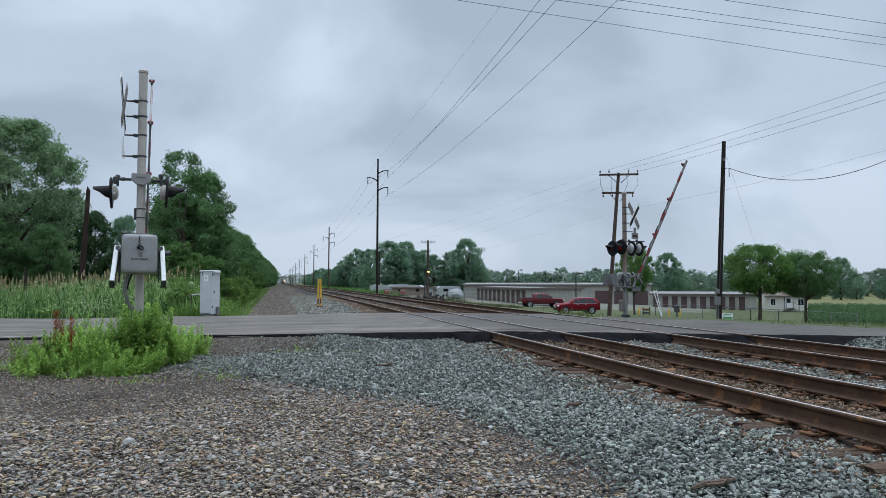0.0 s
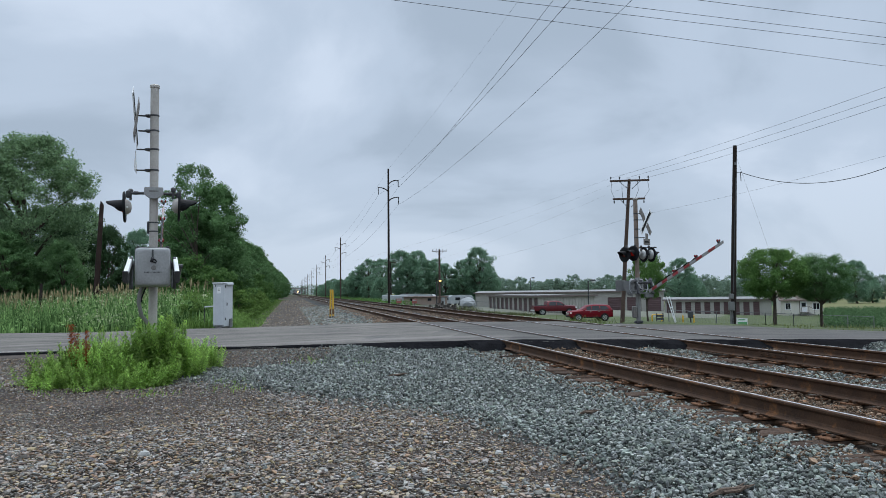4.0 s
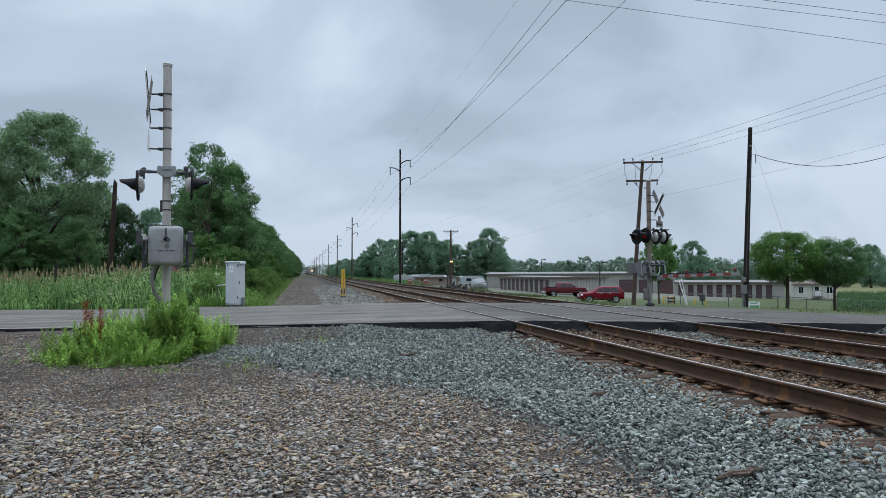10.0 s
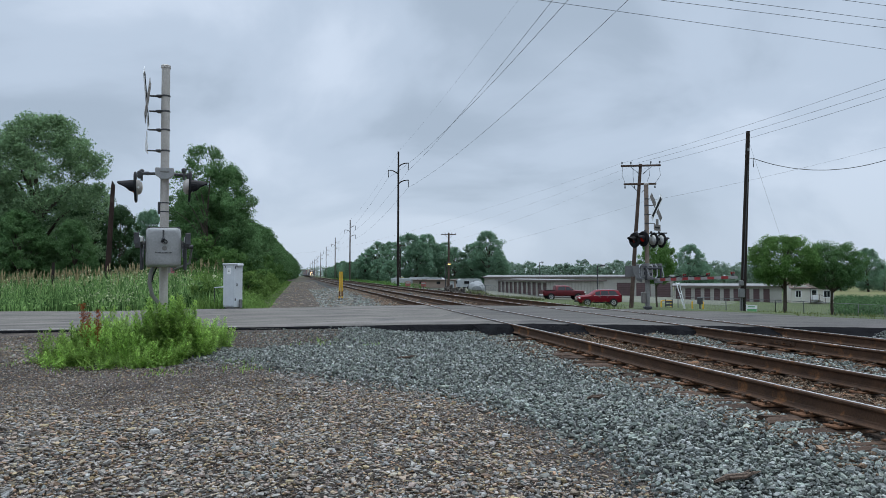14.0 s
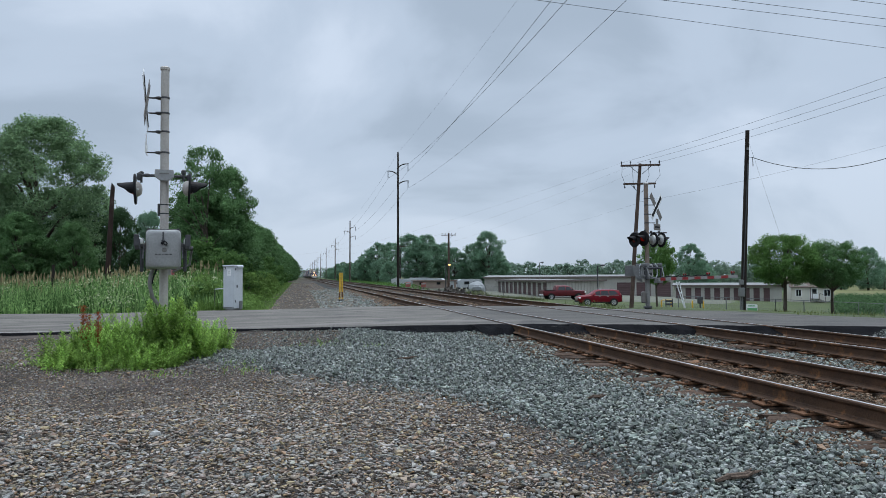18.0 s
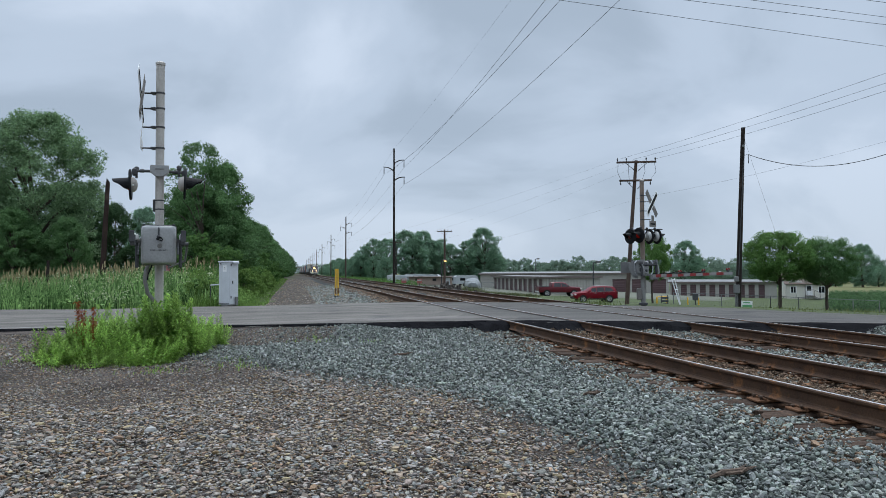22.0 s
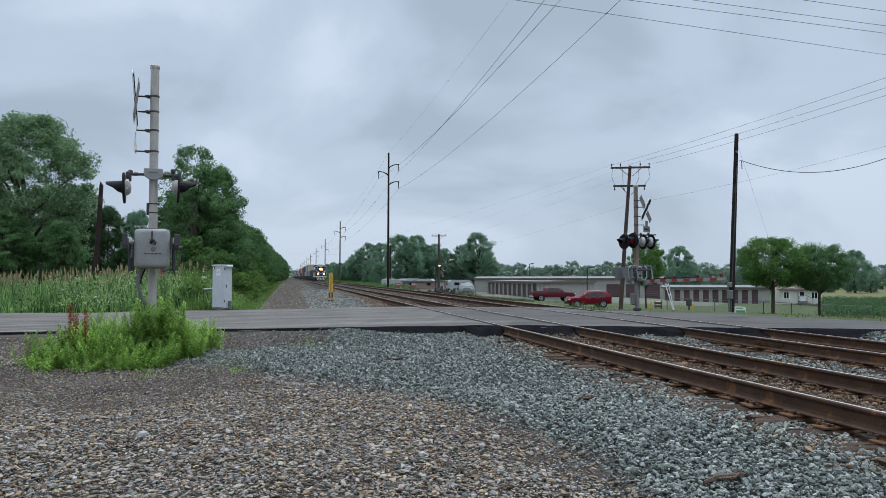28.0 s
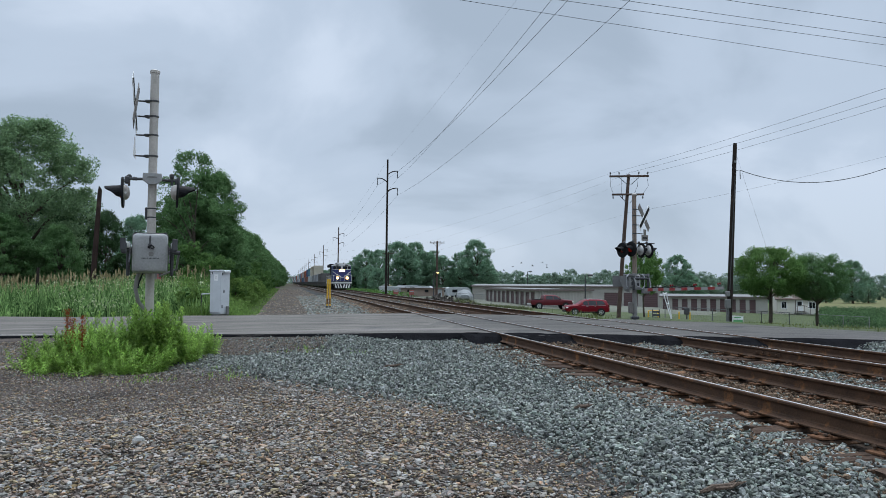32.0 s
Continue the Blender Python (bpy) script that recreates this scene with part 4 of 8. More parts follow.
    place_tree(lawn_tree[1], 27.6, 55.5, lawn, 0.95, 2.9, wide=0.9)
    place_tree(lawn_tree[0], 14.7, 56, "young green tree behind the signal mast", 0.9, 2.6, wide=0.62)
    far = "tall green tree in a distant clump"
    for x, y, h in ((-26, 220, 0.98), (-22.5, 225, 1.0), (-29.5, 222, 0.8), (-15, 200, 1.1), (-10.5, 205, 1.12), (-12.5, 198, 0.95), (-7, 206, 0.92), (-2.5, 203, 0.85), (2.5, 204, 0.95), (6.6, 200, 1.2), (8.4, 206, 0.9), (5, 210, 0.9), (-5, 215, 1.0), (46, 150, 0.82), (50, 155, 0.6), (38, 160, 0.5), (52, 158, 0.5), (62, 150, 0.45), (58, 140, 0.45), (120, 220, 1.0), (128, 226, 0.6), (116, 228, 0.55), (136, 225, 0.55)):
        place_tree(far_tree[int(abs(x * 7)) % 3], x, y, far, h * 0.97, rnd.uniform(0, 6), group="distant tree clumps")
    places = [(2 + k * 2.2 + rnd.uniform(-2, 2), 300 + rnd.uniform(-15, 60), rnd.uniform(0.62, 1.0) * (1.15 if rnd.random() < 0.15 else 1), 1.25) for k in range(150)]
    far_woods("distant_trees", places, "wood along the horizon behind the buildings, greyed for haze")
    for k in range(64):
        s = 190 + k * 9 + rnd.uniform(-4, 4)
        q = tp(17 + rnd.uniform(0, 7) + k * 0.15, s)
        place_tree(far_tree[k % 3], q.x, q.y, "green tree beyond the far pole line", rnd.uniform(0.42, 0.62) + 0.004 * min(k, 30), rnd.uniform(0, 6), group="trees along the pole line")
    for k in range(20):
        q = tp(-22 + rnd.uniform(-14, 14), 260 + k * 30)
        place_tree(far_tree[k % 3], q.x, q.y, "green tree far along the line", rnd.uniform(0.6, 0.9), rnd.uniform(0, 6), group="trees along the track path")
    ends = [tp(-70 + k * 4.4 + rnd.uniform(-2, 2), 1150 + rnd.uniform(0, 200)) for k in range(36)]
    far_woods("end_trees", [(q.x, q.y, rnd.uniform(1.0, 1.7), 1.3) for q in ends], "wood closing the far end of the line, greyed for haze")
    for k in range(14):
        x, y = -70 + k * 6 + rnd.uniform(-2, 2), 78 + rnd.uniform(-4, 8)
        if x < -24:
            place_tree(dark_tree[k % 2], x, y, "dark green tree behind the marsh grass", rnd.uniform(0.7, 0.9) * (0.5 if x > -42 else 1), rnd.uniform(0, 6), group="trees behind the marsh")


plant_trees()


# ---- poles ----
def wood_pole(x, y, top, lean=(0, 0), r=0.14, mat="pole_wood", name="utility_pole", label="dark weathered wooden utility pole"):
    g = gp(x, y)
    t = thing(name, label, "utility pole", Matrix.Translation(g))
    h = top - g.z
    b = Build()
    b.tube([(0, 0, -0.4), (lean[0] * 0.5, lean[1] * 0.5, h * 0.5), (lean[0], lean[1], h)], [r * 1.15, r, r * 0.78], 12)
    part("shaft", b, M[mat], t, smooth=True)
    return t, g, h


def line_pole(s, k):
    q = tp(13.2 - {1: 0.42, 2: 0.65}.get(k, 0.0), s)
    lean = 0.08
    # poles past the first take the paler wood: haze put into the colour
    t, g, h = wood_pole(q.x, q.y, 17.7 if k == 1 else 15.2, lean=(lean, 0), r=0.14 if k == 1 else 0.16, mat="pole_wood" if k == 1 else "pole_wood_pale", label="tall dark wooden power pole with paired bracket arms")
    wood = M["pole_wood" if k == 1 else "pole_wood_pale"]
    across = Vector((TN[0], TN[1], 0))
    ends = []
    for z, side in ((-1.5, 1), (-2.5, -1), (-3.75, 1)):
        pts = [Vector((lean * 0.9, 0, h + z)) + across * side * u + Vector((0, 0, dz)) for u, dz in ((0, -0.52), (0.3, -0.26), (0.7, -0.06), (1.05, 0.0), (1.4, 0.02))]
        arm = part("bracket_arm", Build().tube(pts, [0.075, 0.075, 0.07, 0.06, 0.05], 6), wood, t)
        e = pts[-1] - across * side * 0.08
        discs = [(0, 0.02), (0.04, 0.03)]
        for i in range(6):
            discs += [(0.08 + i * 0.14, 0.035), (0.12 + i * 0.14, 0.085), (0.16 + i * 0.14, 0.05)]
        part("insulator", Build().lathe(e, (0, 0, -1), discs + [(0.98, 0.02)], 8), M["dark_iron"], arm)
        ends.append(e + g - Vector((0, 0, 0.97)))
    return ends + [Vector((lean, 0, h)) + g]


def wire(a, b, sag, r=0.012, label="thin black overhead wire", n=24, name="overhead_wire"):
    a, b = Vector(a), Vector(b)
    pts = [a.lerp(b, i / n) - Vector((0, 0, sag * 4 * (i / n) * (1 - i / n))) for i in range(n + 1)]
    bd = Build().tube(pts, r, 5)
    return tagged(part(name, bd, M["wire"]), label, "wire", "overhead wires")


tops = [line_pole(94.5 + 87 * k, k + 1) for k in range(9)]
NEAR_ENDS = (((9.67, 5, 15.33), 1.0), ((10.13, 5, 14.35), 1.5), ((13.36, 5, 15.54), 1.5), ((10.03, 5, 16.62), 0.7))
for j, (near_end, sag) in enumerate(NEAR_ENDS):
    wire(near_end, tops[0][j], sag, 0.011 if j < 3 else 0.004)
    for k in range(3):
        wire(tops[k][j], tops[k + 1][j], 0.8, 0.010 if j < 3 else 0.006)


# ---- train ----
def well_car(k, kinds):
    """An articulated well unit with containers in and on it; its front end is at the origin."""
    car = thing("well_car", "grey intermodal well car with stacked containers", "railcar", group="train cars")
    b = Build()
    L = 21.5
    b.box((0, 1.0, 0.95), (2.6, 2.0, 0.4), ch=0.05).box((0, L - 1.0, 0.95), (2.6, 2.0, 0.4), ch=0.05)
    for sd in (-1, 1):
        b.box((sd * 1.42, L / 2, 0.85), (0.12, 17.6, 0.95), ch=0.03)
        b.box((sd * 1.42, L / 2, 1.36), (0.24, 17.6, 0.12), ch=0.02)
        for i in range(12):
            b.box((sd * 1.5, 2.6 + i * 1.5, 0.85), (0.08, 0.12, 0.9))
    b.box((0, L / 2, 0.42), (2.7, 16.8, 0.1))
    part("well_body", b, M["well"], car)
    for y in (1.0, L - 1.0):
        w = Build()
        for sd in (-1, 1):
            for o in (-0.75, 0.75):
                w.lathe((sd * 0.68, y + o, 0.42), (sd, 0, 0), [(0, 0.42), (0.05, 0.46), (0.07, 0.42), (0.13, 0.41), (0.14, 0.1)], 16)
            w.box((sd * 0.95, y, 0.5), (0.16, 2.2, 0.3), ch=0.04)
        part("truck", w, M["loco_dark"], car)
    for lvl, kind in enumerate(kinds):
        if not kind:
            continue
        c = Build()
        z0 = 0.5 + 2.75 * lvl
        Lc = 16.1 if lvl or k % 2 else 12.2
        c.box((0, L / 2, z0 + 1.42), (2.5, Lc, 2.72), ch=0.04)
        for sd in (-1, 1):
            for i in range(int(Lc / 0.6)):
                c.box((sd * 1.26, L / 2 - Lc / 2 + 0.4 + i * 0.6, z0 + 1.42), (0.04, 0.2, 2.5))
        for sx in (-1, 1):
            for sy in (-1, 1):
                c.box((sx * 1.2, L / 2 + sy * (Lc / 2 - 0.06), z0 + 1.42), (0.16, 0.16, 2.8))
        part("container", c, M[kind], car)
    return car


def locomotive():
    t = thing("locomotive", "dark blue and silver diesel freight locomotive with lit headlights", "locomotive")
    # cab, its nose towards the origin
    b = Build()
    b.prism([(-1.55, 1.25), (1.55, 1.25), (1.55, 3.85), (1.3, 4.12), (0.6, 4.25), (-0.6, 4.25), (-1.3, 4.12), (-1.55, 3.85)], 2.4, 5.2)
    cab = part("cab", b, M["loco_blue"], t, "dark blue cab")
    b = Build().prism([(-1.58, 3.98), (1.58, 3.98), (1.5, 4.12), (1.2, 4.25), (0.6, 4.36), (-0.6, 4.36), (-1.2, 4.25), (-1.5, 4.12)], 2.3, 5.3)
    part("cab_roof", b, M["loco_white"], cab, "silver cab roof")
    b = Build()
    b.prism([(-0.95, 1.25), (0.95, 1.25), (0.95, 2.55), (0.75, 2.95), (-0.75, 2.95), (-0.95, 2.55)], 1.0, 2.5)
    part("nose", b, M["loco_blue"], t, "blue short nose")
    for x0, x1 in ((-1.42, -0.98), (-0.9, -0.2), (0.2, 0.9), (0.98, 1.42)):
        part("windshield", Build().box(((x0 + x1) / 2, 2.38, 3.66), (x1 - x0, 0.06, 0.5), ch=0.02), M["glass"], cab, "dark windscreen pane")
    part("window_band", Build().box((0, 2.39, 3.36), (3.06, 0.05, 0.07)).box((0, 2.39, 3.95), (3.0, 0.05, 0.08)).box((0, 2.39, 3.66), (0.3, 0.05, 0.6)).box((-0.94, 2.39, 3.66), (0.06, 0.05, 0.6)).box((0.94, 2.39, 3.66), (0.06, 0.05, 0.6)), M["loco_white"], cab, "silver band round the windscreen")
    # hood and frame behind
    b = Build()
    b.prism([(-0.95, 1.3), (0.95, 1.3), (0.95, 3.9), (0.7, 4.4), (-0.7, 4.4), (-0.95, 3.9)], 5.2, 20.5)
    b.box((0, 14.5, 4.3), (2.9, 3.6, 0.5), ch=0.1).box((0, 18.6, 4.25), (3.0, 2.6, 0.5), ch=0.1).box((0, 9.0, 4.5), (1.2, 2.5, 0.3), ch=0.05)
    part("hood", b, M["loco_dark"], t, "black long hood")
    part("underframe", Build().box((0, 11, 1.12), (3.05, 21, 0.3), ch=0.05), M["loco_white"], t, "silver sill")
    part("fuel_tank", Build().box((0, 11, 0.62), (2.5, 6.0, 0.8), ch=0.2), M["loco_dark"], t)
    for y in (4.2, 17.8):
        w = Build()
        for sd in (-1, 1):
            for o in (-1.75, 0, 1.75):
                w.lathe((sd * 0.68, y + o, 0.52), (sd, 0, 0), [(0, 0.52), (0.05, 0.55), (0.07, 0.51), (0.13, 0.5), (0.14, 0.12)], 18)
            w.box((sd * 1.0, y, 0.62), (0.18, 5.0, 0.36), ch=0.06)
        part("truck", w, M["loco_dark"], t, "black three-axle truck")
    # pilot with slanted black and white stripes
    b = Build().box((0, 0.75, 0.72), (2.9, 0.14, 0.9), ch=0.05)
    b.box((0, 0.8, 1.28), (3.05, 0.5, 0.2), ch=0.05)
    pilot = part("pilot", b, M["black"], t, "black and white striped pilot")
    st = Build()
    for sd in (-1, 1):
        for i in range(4):
            x = sd * (0.22 + i * 0.36)
            st.add([(x, 0.67, 1.14), (x + sd * 0.17, 0.67, 1.14), (x + sd * 0.02 - sd * 0.12 + sd * 0.17, 0.67, 0.3), (x - sd * 0.1, 0.67, 0.3)], [(0, 1, 2, 3)])
    part("stripe", st, M["loco_white"], pilot, "white slanting stripes")
    part("coupler", Build().box((0, 0.45, 0.82), (0.3, 0.7, 0.28), ch=0.05), M["loco_dark"], pilot)
    hr = Build()
    for sd in (-1, 1):
        hr.tube([(sd * 1.5, 0.75, 1.35), (sd * 1.5, 0.75, 2.3), (sd * 0.95, 0.78, 2.55), (sd * 0.35, 0.8, 2.3)], 0.035, 5)
        hr.tube([(sd * 0.95, 0.78, 1.35), (sd * 0.95, 0.78, 2.55)], 0.03, 5).tube([(sd * 0.35, 0.8, 1.35), (sd * 0.35, 0.8, 2.3)], 0.03, 5)
        hr.tube([(sd * 1.53, 1.0, 2.3), (sd * 1.53, 2.4, 2.4)], 0.03, 5).tube([(sd * 1.53, 5.4, 2.35), (sd * 1.53, 20.5, 2.35)], 0.03, 5)
        for y in range(6, 21, 2):
            hr.tube([(sd * 1.53, y, 1.3), (sd * 1.53, y, 2.35)], 0.025, 5)
    part("handrail", hr, M["loco_white"], t, "silver handrails")
    for x, z, r, mat, y in ((-0.25, 3.14, 0.24, "head_lamp", 2.25), (0.25, 3.14, 0.24, "head_lamp", 2.25), (-0.80, 1.92, 0.23, "ditch_lamp", 0.72), (0.80, 1.92, 0.23, "ditch_lamp", 0.72)):
        nm = "headlight" if mat == "head_lamp" else "ditch_light"
        hd = part(nm, Build().lathe((x, y + 0.2, z), (0, -1, 0), [(0, r * 0.9), (0.1, r * 1.15), (0.2, r * 1.15), (0.2, r)], 14), M["loco_dark"], t)
        part("lens", Build().lathe((x, y, z), (0, -1, 0), [(0, r), (0.02, r * 0.98), (0.04, r * 0.6)], 14), M[mat], hd, "glowing warm lens")
    part("number_board", Build().box((-0.8, 2.28, 4.1), (0.5, 0.06, 0.16)).box((0.8, 2.28, 4.1), (0.5, 0.06, 0.16)), M["black"], cab, "black number boards")
    vee = Build()
    for sd in (-1, 1):
        vee.add([(sd * 1.53, 2.375, 2.95), (sd * 1.53, 2.375, 3.10), (sd * 0.98, 2.375, 2.72), (sd * 0.98, 2.375, 2.57), (sd * 1.53, 2.40, 2.95), (sd * 1.53, 2.40, 3.10), (sd * 0.98, 2.40, 2.72), (sd * 0.98, 2.40, 2.57)], [(0, 1, 2, 3), (7, 6, 5, 4), (0, 3, 7, 4), (1, 5, 6, 2)])
        vee.add([(sd * 0.94, 0.985, 2.42), (sd * 0.94, 0.985, 2.54), (0, 0.985, 2.02), (0, 0.985, 1.90), (sd * 0.94, 1.01, 2.42), (sd * 0.94, 1.01, 2.54), (0, 1.01, 2.02), (0, 1.01, 1.90)], [(0, 1, 2, 3), (7, 6, 5, 4), (0, 3, 7, 4), (1, 5, 6, 2)])
    part("nose_stripe", vee, M["loco_white"], cab, "silver chevron stripe on the nose")
    part("roof_box", Build().box((0, 3.9, 4.44), (1.5, 1.1, 0.22), ch=0.05), M["loco_white"], cab, "pale air conditioner")
    part("snow_plough", Build().add([(-1.4, 0.66, 0.95), (1.4, 0.66, 0.95), (1.4, 0.50, 0.18), (0, 0.15, 0.14), (-1.4, 0.50, 0.18), (-1.4, 0.72, 0.18), (1.4, 0.72, 0.18)], [(0, 4, 3, 2, 1), (0, 5, 4), (1, 2, 6), (5, 6, 2, 3, 4), (0, 1, 6, 5)]), M["loco_dark"], pilot, "black plough blade")
    for sd in (-1, 1):
        for i in range(3):
            x = sd * (0.25 + 0.42 * i)
            part("plough_stripe", Build().add([(x, 0.64 - 0.0, 0.93), (x + sd * 0.2, 0.64, 0.93), (x + sd * 0.02, 0.40 - 0.06 * (2 - i), 0.28), (x - sd * 0.18, 0.38 - 0.06 * (2 - i), 0.28)], [(0, 1, 2, 3)]), M["loco_white"], pilot)
    part("horn", Build().lathe((0.3, 3.2, 4.45), (0, -1, 0), [(0, 0.03), (0.3, 0.05), (0.4, 0.1)], 8), M["loco_dark"], cab)
    return t


TRAIN = [locomotive()]
STACKS = [(None, None), ("well", None), ("box_pale", None), ("box_pale", "box_cream"), ("box_white", "box_cream"), ("box_white", "box_teal"), ("box_rust", "box_blue"), ("box_rust", "box_orange"), ("box_pale", "box_rust"), ("box_blue", "box_white"), ("box_teal", "box_pale")]
for k in range(34):
    TRAIN.append(well_car(k, STACKS[k] if k < len(STACKS) else STACKS[2 + (k * 7) % 8]))


def motions():
    """Everything that moves: the train."""
    times = [0, 0.1] + list(range(1, 32)) + [31.9, 32]
    for k, car in enumerate(TRAIN):
        off = 0.0 if k == 0 else 22.4 + (k - 1) * 22.0
        rows = []
        for t in times:
            p = tp(TRACKS[1], 817.0 - 21.72 * t + off - 0.7, RAIL_TOP)
            rows.append((t, pose(p.x, p.y, p.z, 0, 0, TURN)))
        walk(car, rows)
    # birds rise out of the trees at the end
    for k, ((b, wings), x, y, z) in enumerate(BIRDS):
        rows = []
        for t in (0, 28.5 + 0.1 * k, 29.5, 30, 30.5, 31, 31.5, 32):
            back = 8.4 * (32 - max(t, 29.5))
            low = gp(x - back, y).z + 0.05
            rows.append((t, pose(x - back, y, z - 0.16 * back if t >= 29.5 else low, 0, -6, 3)))
        walk(b, rows)
        for sd, w in wings:
            walk(w, [(0, pose(0, 0, 0.01))] + [(29.5 + 0.1 * i, pose(0, 0, 0.01, sd * (32 if (i + k) % 2 else -22))) for i in range(26)])
    # both gate arms come down, then rest
    down_left = ((0, 53.5), (1, 46.5), (2, 39), (3, 31), (3.5, 27), (4.5, 20), (5.5, 14), (6, 9), (6.5, 4), (7, 0.6), (7.5, 0), (32, 0))
    down_right = ((0, 46.4), (1, 39), (2, 31), (3, 23.5), (3.5, 20), (4.5, 13), (5.5, 6.5), (6, 2.9), (6.5, 1.6), (7, 1.2), (32, 1.2))
    walk(arm_left, [(t, pose(*LEFT_PIVOT, e, 0, LEFT_YAW)) for t, e in down_left])
    walk(arm_right, [(t, pose(*RIGHT_PIVOT, e, 0, RIGHT_YAW)) for t, e in down_right])

# ---- crossing signals ----
def flasher(parent, c, face, lit=False, shell="mast", wide=1.0):
    """A signal head at c that looks along face: round black backing, hooded lens, silver housing behind."""
    c, f = Vector(c), Vector(face).normalized()
    b = Build().lathe(c, f, [(-0.02, 0.27), (0.0, 0.285), (0.02, 0.27), (0.021, 0.10)], 28)
    head = part("signal_head", b, M["black"], parent, "black round backing plate", True)
    part("housing", Build().lathe(c - f * 0.13, f, [(0.01, 0.03), (0.025, 0.09 * wide), (0.065, 0.13 * wide), (0.115, 0.14 * wide)], 20), M[shell], head, "silver lamp housing", True)
    part("lens", Build().lathe(c + f * 0.012, f, [(0, 0.105), (0.03, 0.10), (0.05, 0.06), (0.055, 0.01)], 20), M["red_lit" if lit else "red_lens"], head, "red lens", True)
    # hood: the upper half of a tapering tube
    side, up = f.cross(Vector((0, 0, 1))).normalized(), Vector((0, 0, 1))
    hood = Build()
    n = 14
    ring = [(0.01, 0.135, 0.8), (0.12, 0.13, 0.35), (0.20, 0.125, -0.25), (0.30, 0.12, -0.75)]
    ring += [(d, r - 0.008, cut) for d, r, cut in reversed(ring)]
    pts = [c + f * d + side * math.cos(a) * r + up * (math.sin(a) * r - d * 0.03) for d, r, cut in ring for a in (-cut + (math.pi + 2 * cut) * k / n for k in range(n + 1))]
    hood.add(pts, [(i * (n + 1) + k, i * (n + 1) + k + 1, (i + 1) * (n + 1) + k + 1, (i + 1) * (n + 1) + k) for i in range(7) for k in range(n)])
    part("hood", hood, M["black"], head, "black tapered hood")
    part("bracket", Build().tube([c - f * 0.1 + Vector((0, 0, 0.12)), c - f * 0.1 + Vector((0, 0, 0.27))], 0.022, 8).lathe(c - f * 0.1 + Vector((0, 0, 0.24)), (0, 0, 1), [(0, 0.03), (0.03, 0.045), (0.07, 0.045), (0.09, 0.02)], 10), M["dark_iron"], head)
    part("side_light", Build().lathe(c - f * 0.05 - side * 0.12 - up * 0.02, -side, [(0, 0.02), (0.02, 0.02), (0.025, 0.005)], 8), M["white"] if lit else M["dark_iron"], head)
    return head


def crossbuck(parent, c, normal, length=1.22, width=0.23, backs=("sign_back", "white")):
    c, nrm = Vector(c), Vector(normal).normalized()
    side = nrm.cross(Vector((0, 0, 1))).normalized()
    for k, sg in enumerate((1, -1)):
        d = (side * sg + Vector((0, 0, 1))).normalized()
        w = nrm.cross(d).normalized()
        rot = Matrix((d, w, nrm)).transposed()
        o = c + nrm * (0.012 * (k * 2 - 1))
        board = part("crossbuck_board", Build().box(o, (length, width, 0.008), rot=rot, ch=0.003), M[backs[k]], parent, "white sign board")
        if k:
            part("lettering", Build().box(o + nrm * 0.006, (length * 0.86, width * 0.55, 0.005), rot=rot), M["black"], board, "black bar of lettering")
        part("stiffener", Build().box(o - nrm * 0.012, (length * 0.9, 0.04, 0.012), rot=rot), M["dark_iron"], board)


def tracks_sign(parent, c, normal, w=0.45, h=0.3, mat="white"):
    c, nrm = Vector(c), Vector(normal).normalized()
    side = nrm.cross(Vector((0, 0, 1))).normalized()
    rot = Matrix((side, Vector((0, 0, 1)), nrm)).transposed()
    b = Build().box(c, (w, h * 0.55, 0.008), rot=rot, ch=0.003).box(c + Vector((0, 0, h * 0.5)), (w * 0.4, h * 0.5, 0.008), rot=rot, ch=0.003)
    s = part("track_count_sign", b, M[mat], parent, "small white plate shaped like an upside-down T")
    part("lettering", Build().box(c + nrm * 0.006, (w * 0.7, h * 0.14, 0.004), rot=rot), M["black"], s, "black bar of lettering")


ARM_DROP = 0.42


